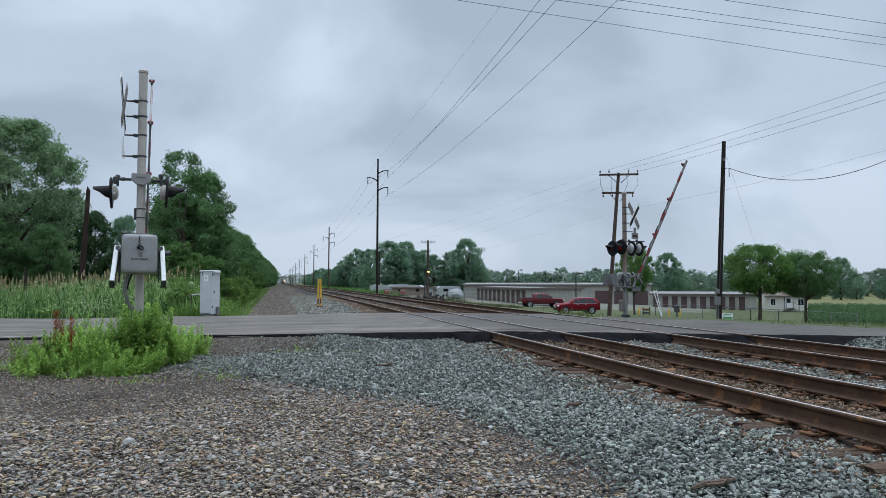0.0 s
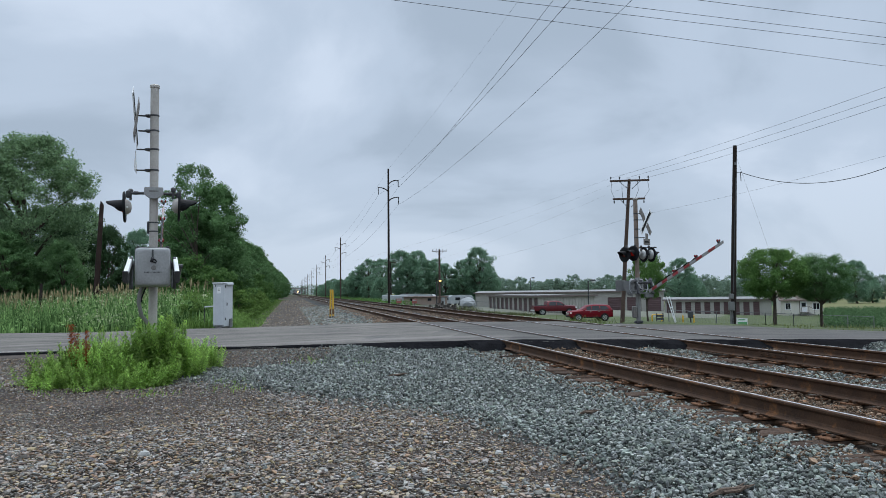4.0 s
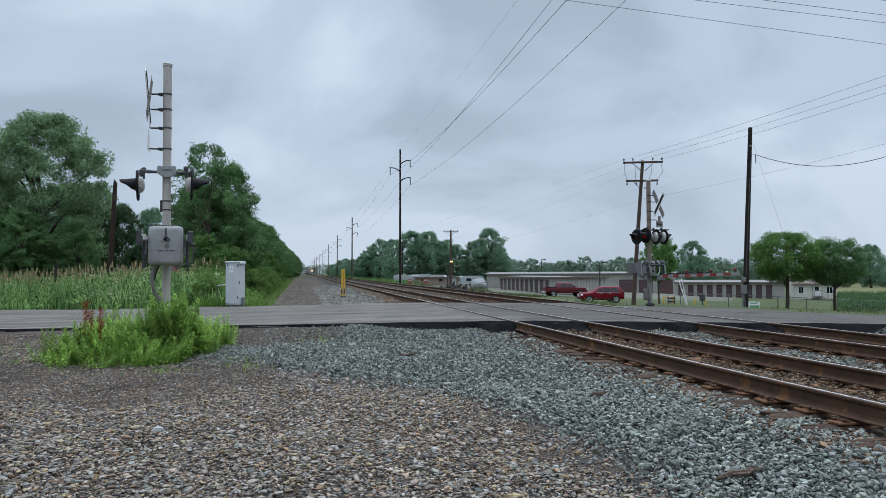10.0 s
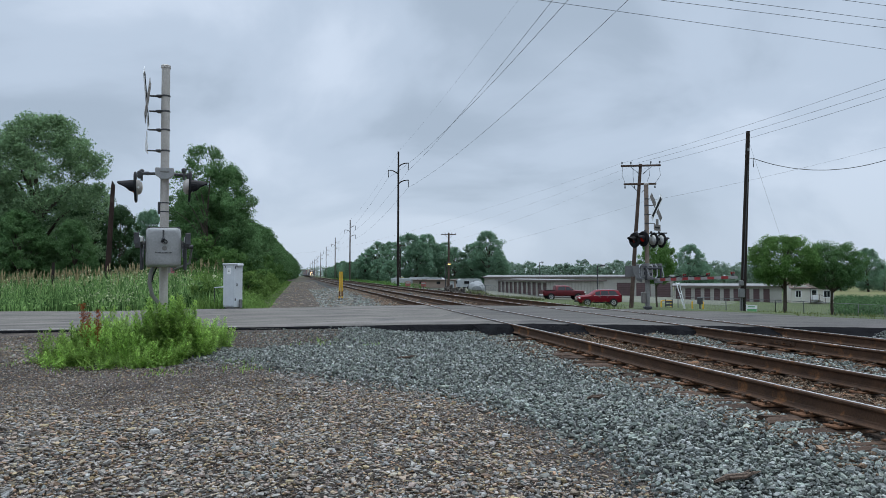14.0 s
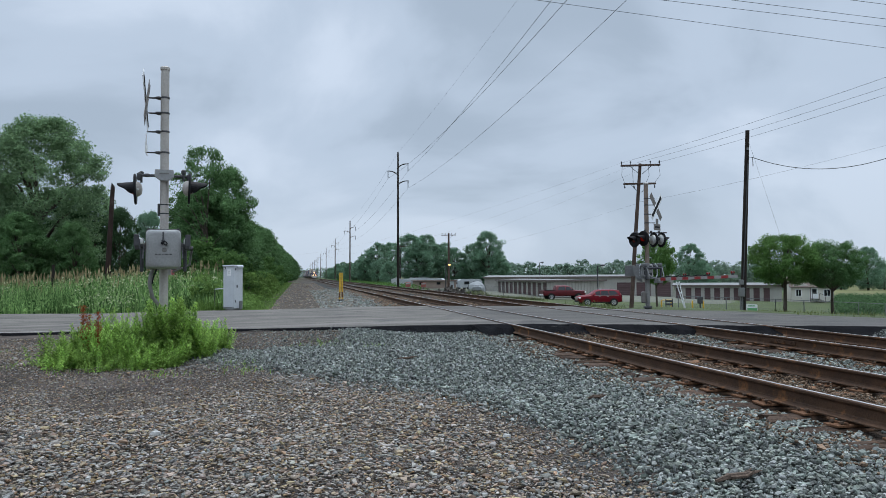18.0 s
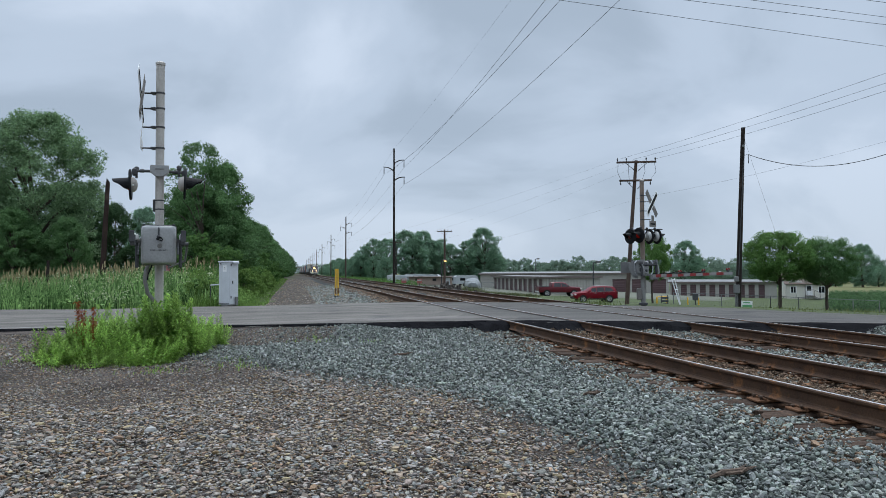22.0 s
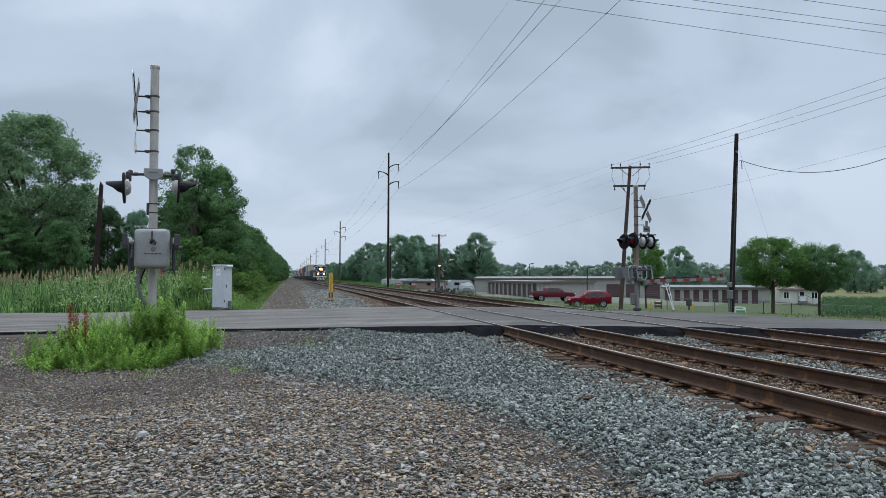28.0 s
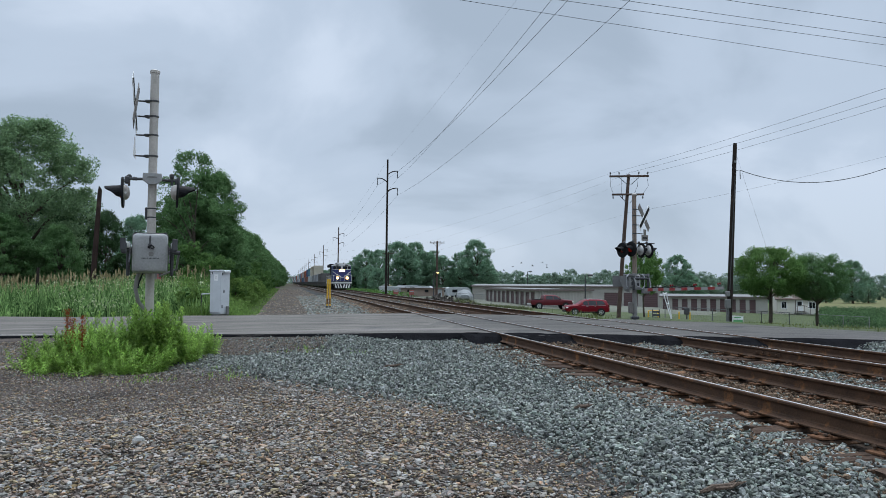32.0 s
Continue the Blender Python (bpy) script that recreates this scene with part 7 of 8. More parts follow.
# ---- storage buildings, house, yard ----
def storage_row(p0, p1, depth, height, doors, label, door_h=2.1, first=0, roof_drop=0.35, frac=0.62, blank=0):
    """A row of storage units whose door front runs from p0 to p1; it reaches back to the left of that line."""
    p0, p1 = Vector((*p0, 0)), Vector((*p1, 0))
    d = (p1 - p0)
    L = d.length
    yaw = math.degrees(math.atan2(d.y, d.x))
    z = min(gp(p0.x, p0.y).z, gp(p1.x, p1.y).z)
    t = thing("storage_building", label, "storage building", pose(p0.x, p0.y, z, 0, 0, yaw))
    pitch = L / doors if doors else L
    for k in range(doors):
        c = (k + 0.5) * pitch
        if k < first or k >= doors - blank:
            part("wall_panel", Build().box((c, 0.1, door_h / 2), (pitch * frac, 0.16, door_h)), M["metal_wall"], t)
            continue
        part("unit_door", door_mesh(pitch * frac, door_h), None, t, "dark maroon roll-up door", at=pose(c, 0.06, 0.02))
    pw = pitch * (1 - frac)
    inner = Build().box((0, 0.1, door_h / 2), (pw, 0.2, door_h)).mesh("pier", M["metal_wall"])
    outer = Build().box((0, 0.1, door_h / 2), (pw / 2, 0.2, door_h)).mesh("pier", M["metal_wall"])
    for k in range(doors + 1):
        c = min(max(k * pitch, pw / 4), L - pw / 4)
        part("pier", inner if 0 < k < doors else outer, None, t, at=pose(c, 0, 0))
    part("lintel", Build().box((L / 2, 0.1, (door_h + height) / 2), (L, 0.2, height - door_h)), M["metal_wall"], t)
    part("back_wall", Build().box((L / 2, depth, height / 2), (L, 0.2, height)), M["metal_wall"], t)
    for xx in (0.1, L - 0.1):
        sg = 1 if xx > 1 else -1
        n = int(depth / 0.45)
        out = [(xx - sg * 0.1, 0.0)]
        for i in range(n):
            y0 = 0.2 + i * (depth - 0.2) / n
            out += [(xx + sg * 0.1, y0), (xx + sg * 0.1, y0 + 0.25), (xx + sg * 0.14, y0 + 0.29), (xx + sg * 0.14, y0 + 0.38)]
        out += [(xx - sg * 0.1, depth)]
        k = len(out)
        e = Build().add([(p[0], p[1], 0) for p in out] + [(p[0], p[1], height) for p in out], [(i, (i + 1) % k, (i + 1) % k + k, i + k) for i in range(k)])
        part("end_wall", e, M["metal_wall"], t, "ribbed tan metal end wall")
    r = Build().add([(-0.3, -0.35, height), (L + 0.3, -0.35, height), (L + 0.3, depth + 0.35, height), (-0.3, depth + 0.35, height), (-0.3, depth / 2, height + roof_drop), (L + 0.3, depth / 2, height + roof_drop)], [(0, 1, 5, 4), (3, 4, 5, 2), (0, 4, 3), (1, 2, 5), (0, 3, 2, 1)])
    part("roof", r, M["metal_roof"], t, "pale low-pitched metal roof")
    part("fascia", Build().box((L / 2, -0.36, height - 0.06), (L + 0.6, 0.05, 0.22)).box((L + 0.31, depth / 2, height - 0.06), (0.05, depth + 0.7, 0.22)).box((-0.31, depth / 2, height - 0.06), (0.05, depth + 0.7, 0.22)), M["trim_dark"], t, "brown fascia")
    return t


DOORS = {}


def door_mesh(w, h):
    key = (round(w, 2), h)
    if key not in DOORS:
        n = int(h / 0.3)
        prof = [(0.08, 0.0)]
        for i in range(n):
            prof += [(0.05, i * h / n), (0.02, i * h / n + 0.06), (0.02, (i + 1) * h / n - 0.06), (0.05, (i + 1) * h / n)]
        prof += [(0.08, h)]
        b = Build().prism(prof, -w / 2, w / 2, m=Matrix.Rotation(radians(-90), 4, "Z") @ Matrix.Diagonal((-1, 1, 1, 1)))
        DOORS[key] = b.mesh("unit_door", M["unit_door"])
    return DOORS[key]


storage_row((32.7, 114.5), (47.1, 109.55), 5.0, 2.5, 11, "long tan storage building with dark roll-up doors", blank=1)
storage_row((5.7, 124), (11.4, 100), 8.2, 2.35, 11, "tan storage building with a row of narrow unit doors", frac=0.66, door_h=2.0, roof_drop=0.12)
storage_row((3.9, 139), (37.34, 131.22), 10.0, 3.7, 10, "taller tan storage building with wide dark doors", door_h=2.6, frac=0.72, first=7)


def house():
    z = gp(51, 112).z
    t = thing("house", "small cream-sided house with a brown shingle roof", "house", pose(50.2, 113.5, z, 0, 0, -14))
    L, D, H = 5.9, 6.0, 2.3
    w = Build()
    w.box((L / 2, 0, H / 2), (L, 0.2, H)).box((L / 2, D, H / 2), (L, 0.2, H)).box((0.1, D / 2, H / 2), (0.2, D - 0.2, H)).box((L - 0.1, D / 2, H / 2), (0.2, D - 0.2, H))
    wall = part("wall", w, M["siding"], t, "cream lap siding")
    lap = Build().box((L / 2, -0.11, 0.1), (L, 0.02, 0.15)).mesh("siding_board", M["siding"])
    for i in range(14):
        part("siding_board", lap, None, wall, at=pose(0, 0, i * 0.165))
    gb = Build()
    for xx in (0.1, 2.5):
        gb.add([(xx - 0.1, -0.02, H), (xx - 0.1, D, H), (xx - 0.1, D / 2, H + 1.5), (xx + 0.1, -0.02, H), (xx + 0.1, D, H), (xx + 0.1, D / 2, H + 1.5)], [(0, 1, 2), (5, 4, 3), (0, 3, 4, 1), (1, 4, 5, 2), (2, 5, 3, 0)])
    gb.add([(0, -0.1, H), (2.6, -0.1, H), (1.3, -0.1, H + 1.0), (0, 0.1, H), (2.6, 0.1, H), (1.3, 0.1, H + 1.0)], [(0, 1, 2), (5, 4, 3), (0, 3, 4, 1), (1, 4, 5, 2), (2, 5, 3, 0)])
    part("gable", gb, M["siding"], t)
    rf = Build()
    rf.add([(-0.3, -0.5, H - 0.1), (L + 0.3, -0.5, H - 0.1), (L + 0.3, D / 2, H + 1.5), (-0.3, D / 2, H + 1.5), (-0.3, D + 0.5, H - 0.1), (L + 0.3, D + 0.5, H - 0.1), (-0.3, -0.5, H + 0.02), (L + 0.3, -0.5, H + 0.02), (L + 0.3, D / 2, H + 1.62), (-0.3, D / 2, H + 1.62), (-0.3, D + 0.5, H + 0.02), (L + 0.3, D + 0.5, H + 0.02)], [(0, 1, 2, 3), (3, 2, 5, 4), (9, 8, 7, 6), (10, 11, 8, 9), (0, 6, 7, 1), (4, 5, 11, 10), (0, 3, 9, 6), (3, 4, 10, 9), (1, 7, 8, 2), (2, 8, 11, 5)])
    part("roof", rf, M["shingle"], t, "brown shingle roof")
    for xx, ww in ((1.0, 0.7), (4.95, 0.85)):
        wn = part("window", Build().box((xx, -0.13, 1.4), (ww + 0.2, 0.06, 1.1)), M["white"], t)
        for s in (-0.25, 0.25):
            part("pane", Build().box((xx + s * ww, -0.165, 1.4), (ww * 0.42, 0.02, 0.92)), M["glass"], wn, "dark window pane")
    d = part("door", Build().box((3.2, -0.13, 1.15), (0.95, 0.06, 2.0)), M["white"], t, "white door")
    part("pane", Build().box((3.2, -0.165, 1.6), (0.6, 0.02, 0.7)), M["glass"], d)
    st = Build()
    for i in range(3):
        st.box((3.8 + 0.28 * i, -0.7, 0.42 - 0.15 * i), (0.3, 1.0, 0.06))
    st.box((3.2, -0.7, 0.5), (1.1, 1.0, 0.06))
    for xx, zz in ((2.7, 0.5), (3.7, 0.5), (4.5, 0.1)):
        st.box((xx, -1.15, zz + 0.3), (0.08, 0.08, 1.0))
    st.tube([(2.7, -1.15, 1.4), (3.7, -1.15, 1.4), (4.5, -1.15, 0.95)], 0.04, 6)
    part("steps", st, M["wood_grey"], t, "grey wooden steps with a rail")
    part("downpipe", Build().tube([(2.65, -0.16, 0), (2.65, -0.16, 2.4)], 0.05, 6), M["trim_dark"], t)


house()


def fence(points, label, height=1.5, step=2.6, mat="chain"):
    for (a, b) in zip(points, points[1:]):
        a, b = Vector((*a, 0)), Vector((*b, 0))
        n = max(1, int((b - a).length / step))
        f = thing("fence", label, "fence", group="chain-link fences")
        P = [gp(*(a.lerp(b, k / n)).xy) for k in range(n + 1)]
        for p in P:
            part("post", Build().tube([p - Vector((0, 0, 0.2)), p + Vector((0, 0, height))], 0.035, 6), M[mat], f)
        part("top_rail", Build().tube([p + Vector((0, 0, height - 0.03)) for p in P], 0.022, 5), M[mat], f)
        w = Build()
        for p, q in zip(P, P[1:]):
            m = int((q - p).length / 0.22)
            for i in range(m):
                u, v2 = p.lerp(q, i / m), p.lerp(q, min(1, (i + 2) / m))
                w.tube([u + Vector((0, 0, 0.05)), v2 + Vector((0, 0, height - 0.05))], 0.004, 3, cap=False)
                w.tube([v2 + Vector((0, 0, 0.05)), u + Vector((0, 0, height - 0.05))], 0.004, 3, cap=False)
        part("mesh", w, M[mat], f, "woven wire mesh")


fence([(17.0, 58.5), (24, 57), (34, 60)], "grey chain-link fence on the grass beyond the road", height=1.15)
fence([(0.6, 96), (5.0, 93)], "grey chain-link fence at the yard edge")


def bollards():
    for x, y in ((14.2, 53), (14.9, 53), (16.1, 52), (16.7, 51.5)):
        t = thing("bollard", "yellow painted steel bollard", "bollard", gp_m(x, y), "yellow bollards")
        part("post", Build().lathe((0, 0, -0.1), (0, 0, 1), [(0, 0.05), (0.72, 0.05), (0.78, 0.035), (0.8, 0.01)], 12), M["yellow"], t)
    g = thing("pipe_gate", "low yellow pipe gate between bollards", "gate", gp_m(14.2, 52.9))
    part("rail", Build().tube([(0, 0, 0.0), (0, 0, 0.66), (0.06, 0, 0.7), (0.7, 0, 0.7)], 0.03, 8), M["yellow"], g)
    # dark sign frame on posts near the mast
    s = thing("rack", "dark steel rack of utility boxes", "rack", gp_m(9.6, 34.5) @ Matrix.Scale(0.6, 4))
    for dx in (-0.25, 0.25):
        part("post", Build().box((dx, 0, 0.5), (0.06, 0.06, 1.3)), M["dark_iron"], s)
    for dz in (0.45, 0.7, 0.95):
        part("panel", Build().box((0, -0.04, dz), (0.6, 0.06, 0.16), ch=0.01), M["dark_iron"], s)
    p = thing("pedestal", "grey utility pedestal box on a post", "utility box", gp_m(16.0, 50) @ Matrix.Scale(0.75, 4))
    part("post", Build().box((0, 0, 0.4), (0.1, 0.1, 0.9)), M["dark_iron"], p)
    part("box", Build().box((0, 0, 0.95), (0.45, 0.3, 0.6), ch=0.03), M["dark_iron"], p)
    q = thing("yard_sign", "small white and green sign on wire legs", "sign", gp_m(14.0, 36.0))
    part("board", Build().box((0, 0, 0.42), (0.55, 0.02, 0.36), rot=Matrix.Rotation(radians(4), 3, "Y")), M["white"], q)
    part("print", Build().box((0.02, -0.012, 0.34), (0.46, 0.006, 0.15)), M["sign_green"], q, "green printed band")
    part("lettering", Build().box((0.0, -0.012, 0.52), (0.34, 0.006, 0.05)), M["sign_green"], q, "green bar of lettering")
    for dx in (-0.25, 0.25):
        part("leg", Build().tube([(dx, 0, -0.1), (dx, 0, 0.4)], 0.008, 5), M["dark_iron"], q)


M["sign_green"] = material("green_print", (0.10, 0.30, 0.12), 0.6, scale=5, spread=0.2)
bollards()


def lamp_post(x, y, h, lit, label):
    t = thing("yard_lamp", label, "lamp post", gp_m(x, y), "yard lamps")
    part("pole", Build().lathe((0, 0, -0.2), (0, 0, 1), [(0, 0.10), (h + 0.2, 0.07)], 8), M["dark_iron"], t)
    part("arm", Build().tube([(0, 0, h - 0.1), (0.35, -0.2, h + 0.05), (0.6, -0.3, h + 0.05)], 0.05, 6), M["dark_iron"], t)
    hd = part("lamp_head", Build().box((0.55, -0.35, h + 0.05), (0.6, 0.35, 0.2), ch=0.05), M["dark_iron"], t)
    part("lens", Build().lathe((0.55, -0.40, h - 0.06), (0, 0, -1), [(0, 0.2), (0.15, 0.17), (0.2, 0.03)], 10), M["lot_lamp" if lit else "white"], hd, "glowing amber lens" if lit else "")


lamp_post(-2.7, 108, 4.2, True, "dark yard lamp post with a lit amber lamp")
lamp_post(16.4, 90, 4.4, False, "dark parking lamp post")
lamp_post(15.5, 150, 6.0, False, "dark parking lamp post")
wp, wg, wh = wood_pole(-2.35, 112, 8.0, lean=(0.05, 0), r=0.17, mat="pole_wood_pale", label="wooden utility pole with one cross arm in the yard")
cross_arm(wp, wh - 0.3, 1.15, (0.05, -0.1), 0, (-0.9, -0.4, 0.4, 0.9))
wp, wg, wh = wood_pole(-15.6, 178, 9.0, r=0.17, label="wooden utility pole with one cross arm far off")
cross_arm(wp, wh - 0.3, 1.4, (0, -0.1), 20, (-0.9, 0.9))


def yard():
    rnd = random.Random(8)
    sh = thing("tent_shed", "small white gabled shed by the yard", "shed", pose(-15.0, 165, gp(-15.6, 165).z, 0, 0, 8) @ Matrix.Scale(0.5, 4))
    part("wall", Build().prism([(-2.6, 0), (2.6, 0), (2.6, 2.6), (0, 4.0), (-2.6, 2.6)], 0, 7), M["tarp"], sh, "white walls")
    part("roof", Build().add([(-3.0, -0.3, 2.5), (0, -0.3, 4.15), (3.0, -0.3, 2.5), (-3.0, 7.3, 2.5), (0, 7.3, 4.15), (3.0, 7.3, 2.5), (-3.0, -0.3, 2.62), (0, -0.3, 4.3), (3.0, -0.3, 2.62), (-3.0, 7.3, 2.62), (0, 7.3, 4.3), (3.0, 7.3, 2.62)], [(0, 1, 4, 3), (1, 2, 5, 4), (9, 10, 7, 6), (10, 11, 8, 7), (0, 6, 7, 1), (1, 7, 8, 2), (3, 4, 10, 9), (4, 5, 11, 10), (0, 3, 9, 6), (2, 8, 11, 5)]), M["metal_roof"], sh)
    ws = thing("workshop", "low brown workshop with a flat pale roof", "building", pose(-9.5, 135, gp(-9.5, 135).z, 0, 0, 0))
    part("wall", Build().box((4.0, 4, 0.7), (8, 8, 1.4)), M["trim_brown"], ws, "brown boarded wall")
    part("roof", Build().box((4.0, 4, 1.46), (8.6, 8.8, 0.12), ch=0.04), M["shingle"], ws)
    for k in range(2):
        part("window", Build().box((1.6 + k * 3.2, -0.03, 0.95), (0.7, 0.08, 0.45)), M["glass"], ws)
    part("door", Build().box((7.2, -0.04, 0.65), (0.9, 0.1, 1.3)), M["tarp"], ws)
    wh2 = thing("trailer", "long white box trailer in the yard", "trailer", pose(-14.0, 140, gp(-14, 140).z, 0, 0, 4))
    part("box", Build().box((2.5, 1.2, 1.1), (5.0, 2.5, 1.1), ch=0.05), M["tarp"], wh2)
    for k in range(2):
        for s in (0, 2.2):
            part("wheel", Build().lathe((0.8 + k * 3.6, 0.0 + s, 0.5), (0, 1, 0), [(0, 0.5), (0.25, 0.5)], 12), M["tyre"], wh2)
    for k, (x, y, w, h) in enumerate(((-4.5, 150, 4.5, 1.9), (1.5, 150, 5.0, 2.3), (-0.5, 156, 4.0, 2.2), (-9.5, 158, 5.0, 2.3), (-6.5, 162, 4.0, 2.3))):
        v = thing("camper_trailer", "white camper trailer parked in the yard", "trailer", pose(x, y, gp(x, y).z, 0, 0, rnd.uniform(-15, 15)) @ Matrix.Scale(0.95, 4), "parked campers")
        part("body", Build().prism([(-w / 2, 0.5), (w / 2, 0.5), (w / 2, h - 0.5), (w / 2 - 0.5, h), (-w / 2 + 0.3, h), (-w / 2, h - 0.3)], 0, 2.4), M["tarp"], v, "white body")
        part("window", Build().box((-w * 0.2, -0.02, h * 0.65), (1.1, 0.06, 0.6)), M["glass"], v)
        part("window", Build().box((w * 0.2, -0.02, h * 0.65), (1.1, 0.06, 0.6)), M["glass"], v)
        for s in (-0.6, 0.6):
            part("wheel", Build().lathe((s, -0.05, 0.36), (0, 1, 0), [(0, 0.36), (0.22, 0.36)], 12), M["tyre"], v)
    tp_ = thing("covered_boat", "pale grey tarpaulin-covered boat in the yard", "boat", pose(2.15, 122, gp(2.15, 122).z, 0, 0, 0) @ Matrix.Scale(1.25, 4))
    b = Build()
    ringn = 14
    vs = []
    for k in range(6):
        y = k * 0.9
        s = (0.55, 0.9, 1.0, 1.0, 0.95, 0.7)[k]
        vs.append([(math.cos(a) * 1.2 * s * (1 + 0.03 * math.sin(5 * a + k)), y, math.sin(a) ** 0.8 * 1.35 * s + 0.06 * math.sin(k * 2.1 + 3 * a)) for a in (math.pi * i / ringn for i in range(ringn + 1))])
    flat = [p for r in vs for p in r]
    b.add(flat, [(r * (ringn + 1) + i, r * (ringn + 1) + i + 1, (r + 1) * (ringn + 1) + i + 1, (r + 1) * (ringn + 1) + i) for r in range(5) for i in range(ringn)] + [tuple(range(ringn + 1)), tuple(range(5 * (ringn + 1), 6 * (ringn + 1)))])
    part("tarpaulin", b, M["tarp_grey"], tp_, "pale grey draped tarpaulin", True)
    part("keel_block", Build().box((0, -0.2, 0.1), (1.4, 0.3, 0.2)), M["dark_iron"], tp_)
    for x, y in ((-8.3, 108), (-6.1, 110)):
        s = thing("notice_board", "faded red board on a post by the yard", "sign", gp_m(x, y), "red boards")
        part("board", Build().box((0, 0, 0.95), (0.75, 0.1, 0.7), ch=0.1), M["orange_sign"], s)
        part("lettering", Build().box((0, -0.06, 1.1), (0.6, 0.02, 0.16)), M["tarp"], s, "pale bar of lettering")
        part("post", Build().box((0, 0.1, 0.4), (0.1, 0.1, 1.0)), M["dark_iron"], s)
    # rubble heap
    hp = thing("rubble_heap", "dark heap of broken ties and rubble", "rubble heap", gp_m(-1.9, 92))
    for k in range(170):
        u, w = rnd.gauss(0, 1.3), rnd.gauss(0, 0.8)
        hh = max(0, 1.5 - 0.5 * abs(u) - 0.5 * abs(w))
        rot = Euler((rnd.uniform(0, 6), rnd.uniform(0, 6), rnd.uniform(0, 6))).to_matrix()
        part("debris", Build().box((u * 1.2, w, rnd.uniform(0.0, 0.7) * hh), (rnd.uniform(0.3, 1.4), rnd.uniform(0.1, 0.28), rnd.uniform(0.1, 0.25)), rot=rot), M["rubble"], hp)


M["tarp_grey"] = material("dusty_grey_tarp", (0.23, 0.245, 0.245), 0.75, scale=1, spread=0.2, fine=8, bump=0.3, second=(0.16, 0.17, 0.17), blotch=0.06)
M["trim_brown"] = material("brown_boarding", (0.26, 0.20, 0.165), 0.8, scale=0.8, spread=0.2, fine=20, bump=0.2)
yard()


def overpass():
    q = tp(2, 1000, 0)
    t = thing("road_bridge", "pale concrete road bridge far along the line", "bridge", pose(q.x, q.y, 0, 0, 0, TURN))
    part("deck", Build().box((0, 0, 8.2), (44, 9, 1.6), ch=0.1), M["concrete"], t)
    for x in (-18, -6, 15, 20):
        part("pier", Build().box((x, 0, 3.6), (1.6, 7, 7.4), ch=0.1), M["concrete"], t)


overpass()


def bird(k):
    t = thing("bird", "small dark bird in flight", "bird", group="bird flock")
    part("body", Build().lathe((-0.16, 0, 0), (1, 0, 0), [(0, 0.005), (0.05, 0.03), (0.14, 0.05), (0.24, 0.04), (0.29, 0.025), (0.33, 0.004)], 8), M["black"], t)
    wings = []
    for sd in (-1, 1):
        w = part("wing", Build().add([(-0.06, 0, 0.01), (0.08, 0, 0.01), (0.06, sd * 0.16, 0.03), (-0.05, sd * 0.30, 0.02), (-0.08, sd * 0.16, 0.02), (-0.06, 0, 0.0), (0.08, 0, 0.0), (0.06, sd * 0.16, 0.022), (-0.05, sd * 0.30, 0.014), (-0.08, sd * 0.16, 0.012)], [(0, 1, 2, 4), (2, 3, 4), (9, 7, 6, 5), (9, 8, 7), (0, 4, 9, 5), (1, 6, 7, 2), (2, 7, 8, 3), (3, 8, 9, 4)]), M["black"], t, at=pose(0, 0, 0.01))
        wings.append((sd, w))
    part("tail", Build().box((-0.2, 0, 0), (0.12, 0.05, 0.01)), M["black"], t)
    return t, wings


BIRDS = [(bird(k), *p) for k, p in enumerate(((11.4, 120, 4.9), (15.0, 121, 5.1), (13.0, 118, 4.4), (15.4, 119, 4.6), (15.6, 120, 4.2), (9.9, 119, 4.3), (8.6, 121, 3.7)))]

# ---- loose stones, last ----
def rock_shapes(seed, n, flat, ring=5, rows=3):
    """Small broken stones, undercut at the foot. With three rows: foot, widest ring and top; with two: foot and an uneven flat top."""
    rng = np.random.default_rng(seed)
    out = []
    for _ in range(n):
        ang = (np.arange(ring) + rng.uniform(-0.34, 0.34, ring)) * 2 * np.pi / ring
        rad = rng.uniform(0.66, 1.2, ring)
        wide = rng.uniform(0.45, 0.9)
        h = rng.uniform(*flat)
        plan = np.stack([np.cos(ang) * rad, np.sin(ang) * rad * wide, np.zeros(ring)], 1)
        slope = plan @ np.r_[rng.uniform(-0.5, 0.5, 2), 0] * h
        foot = plan * (0.92 if rows == 2 else 0.74) + np.c_[np.zeros((ring, 2)), np.full(ring, -0.9 * h)]
        mid = plan + np.c_[np.zeros((ring, 2)), rng.uniform(-0.1, 0.35, ring) * h + slope]
        top = plan * rng.uniform(0.62, 0.97, (ring, 1)) + np.c_[rng.uniform(-0.12, 0.12, 2)[None].repeat(ring, 0), rng.uniform(0.75, 1.05, ring) * h + slope]
        if rows == 2:
            mid[:, 2] += 0.5 * h
        out.append(np.concatenate([foot, mid, top][:rows]))
    tri = []
    for r in range(rows - 1):
        for k in range(ring):
            p, q = r * ring + k, r * ring + (k + 1) % ring
            tri += [(p, q, q + ring), (p, q + ring, p + ring)]
    last = (rows - 1) * ring
    tri += [(last, last + k, last + k + 1) for k in range(1, ring - 1)]
    return np.array(out), np.array(tri)


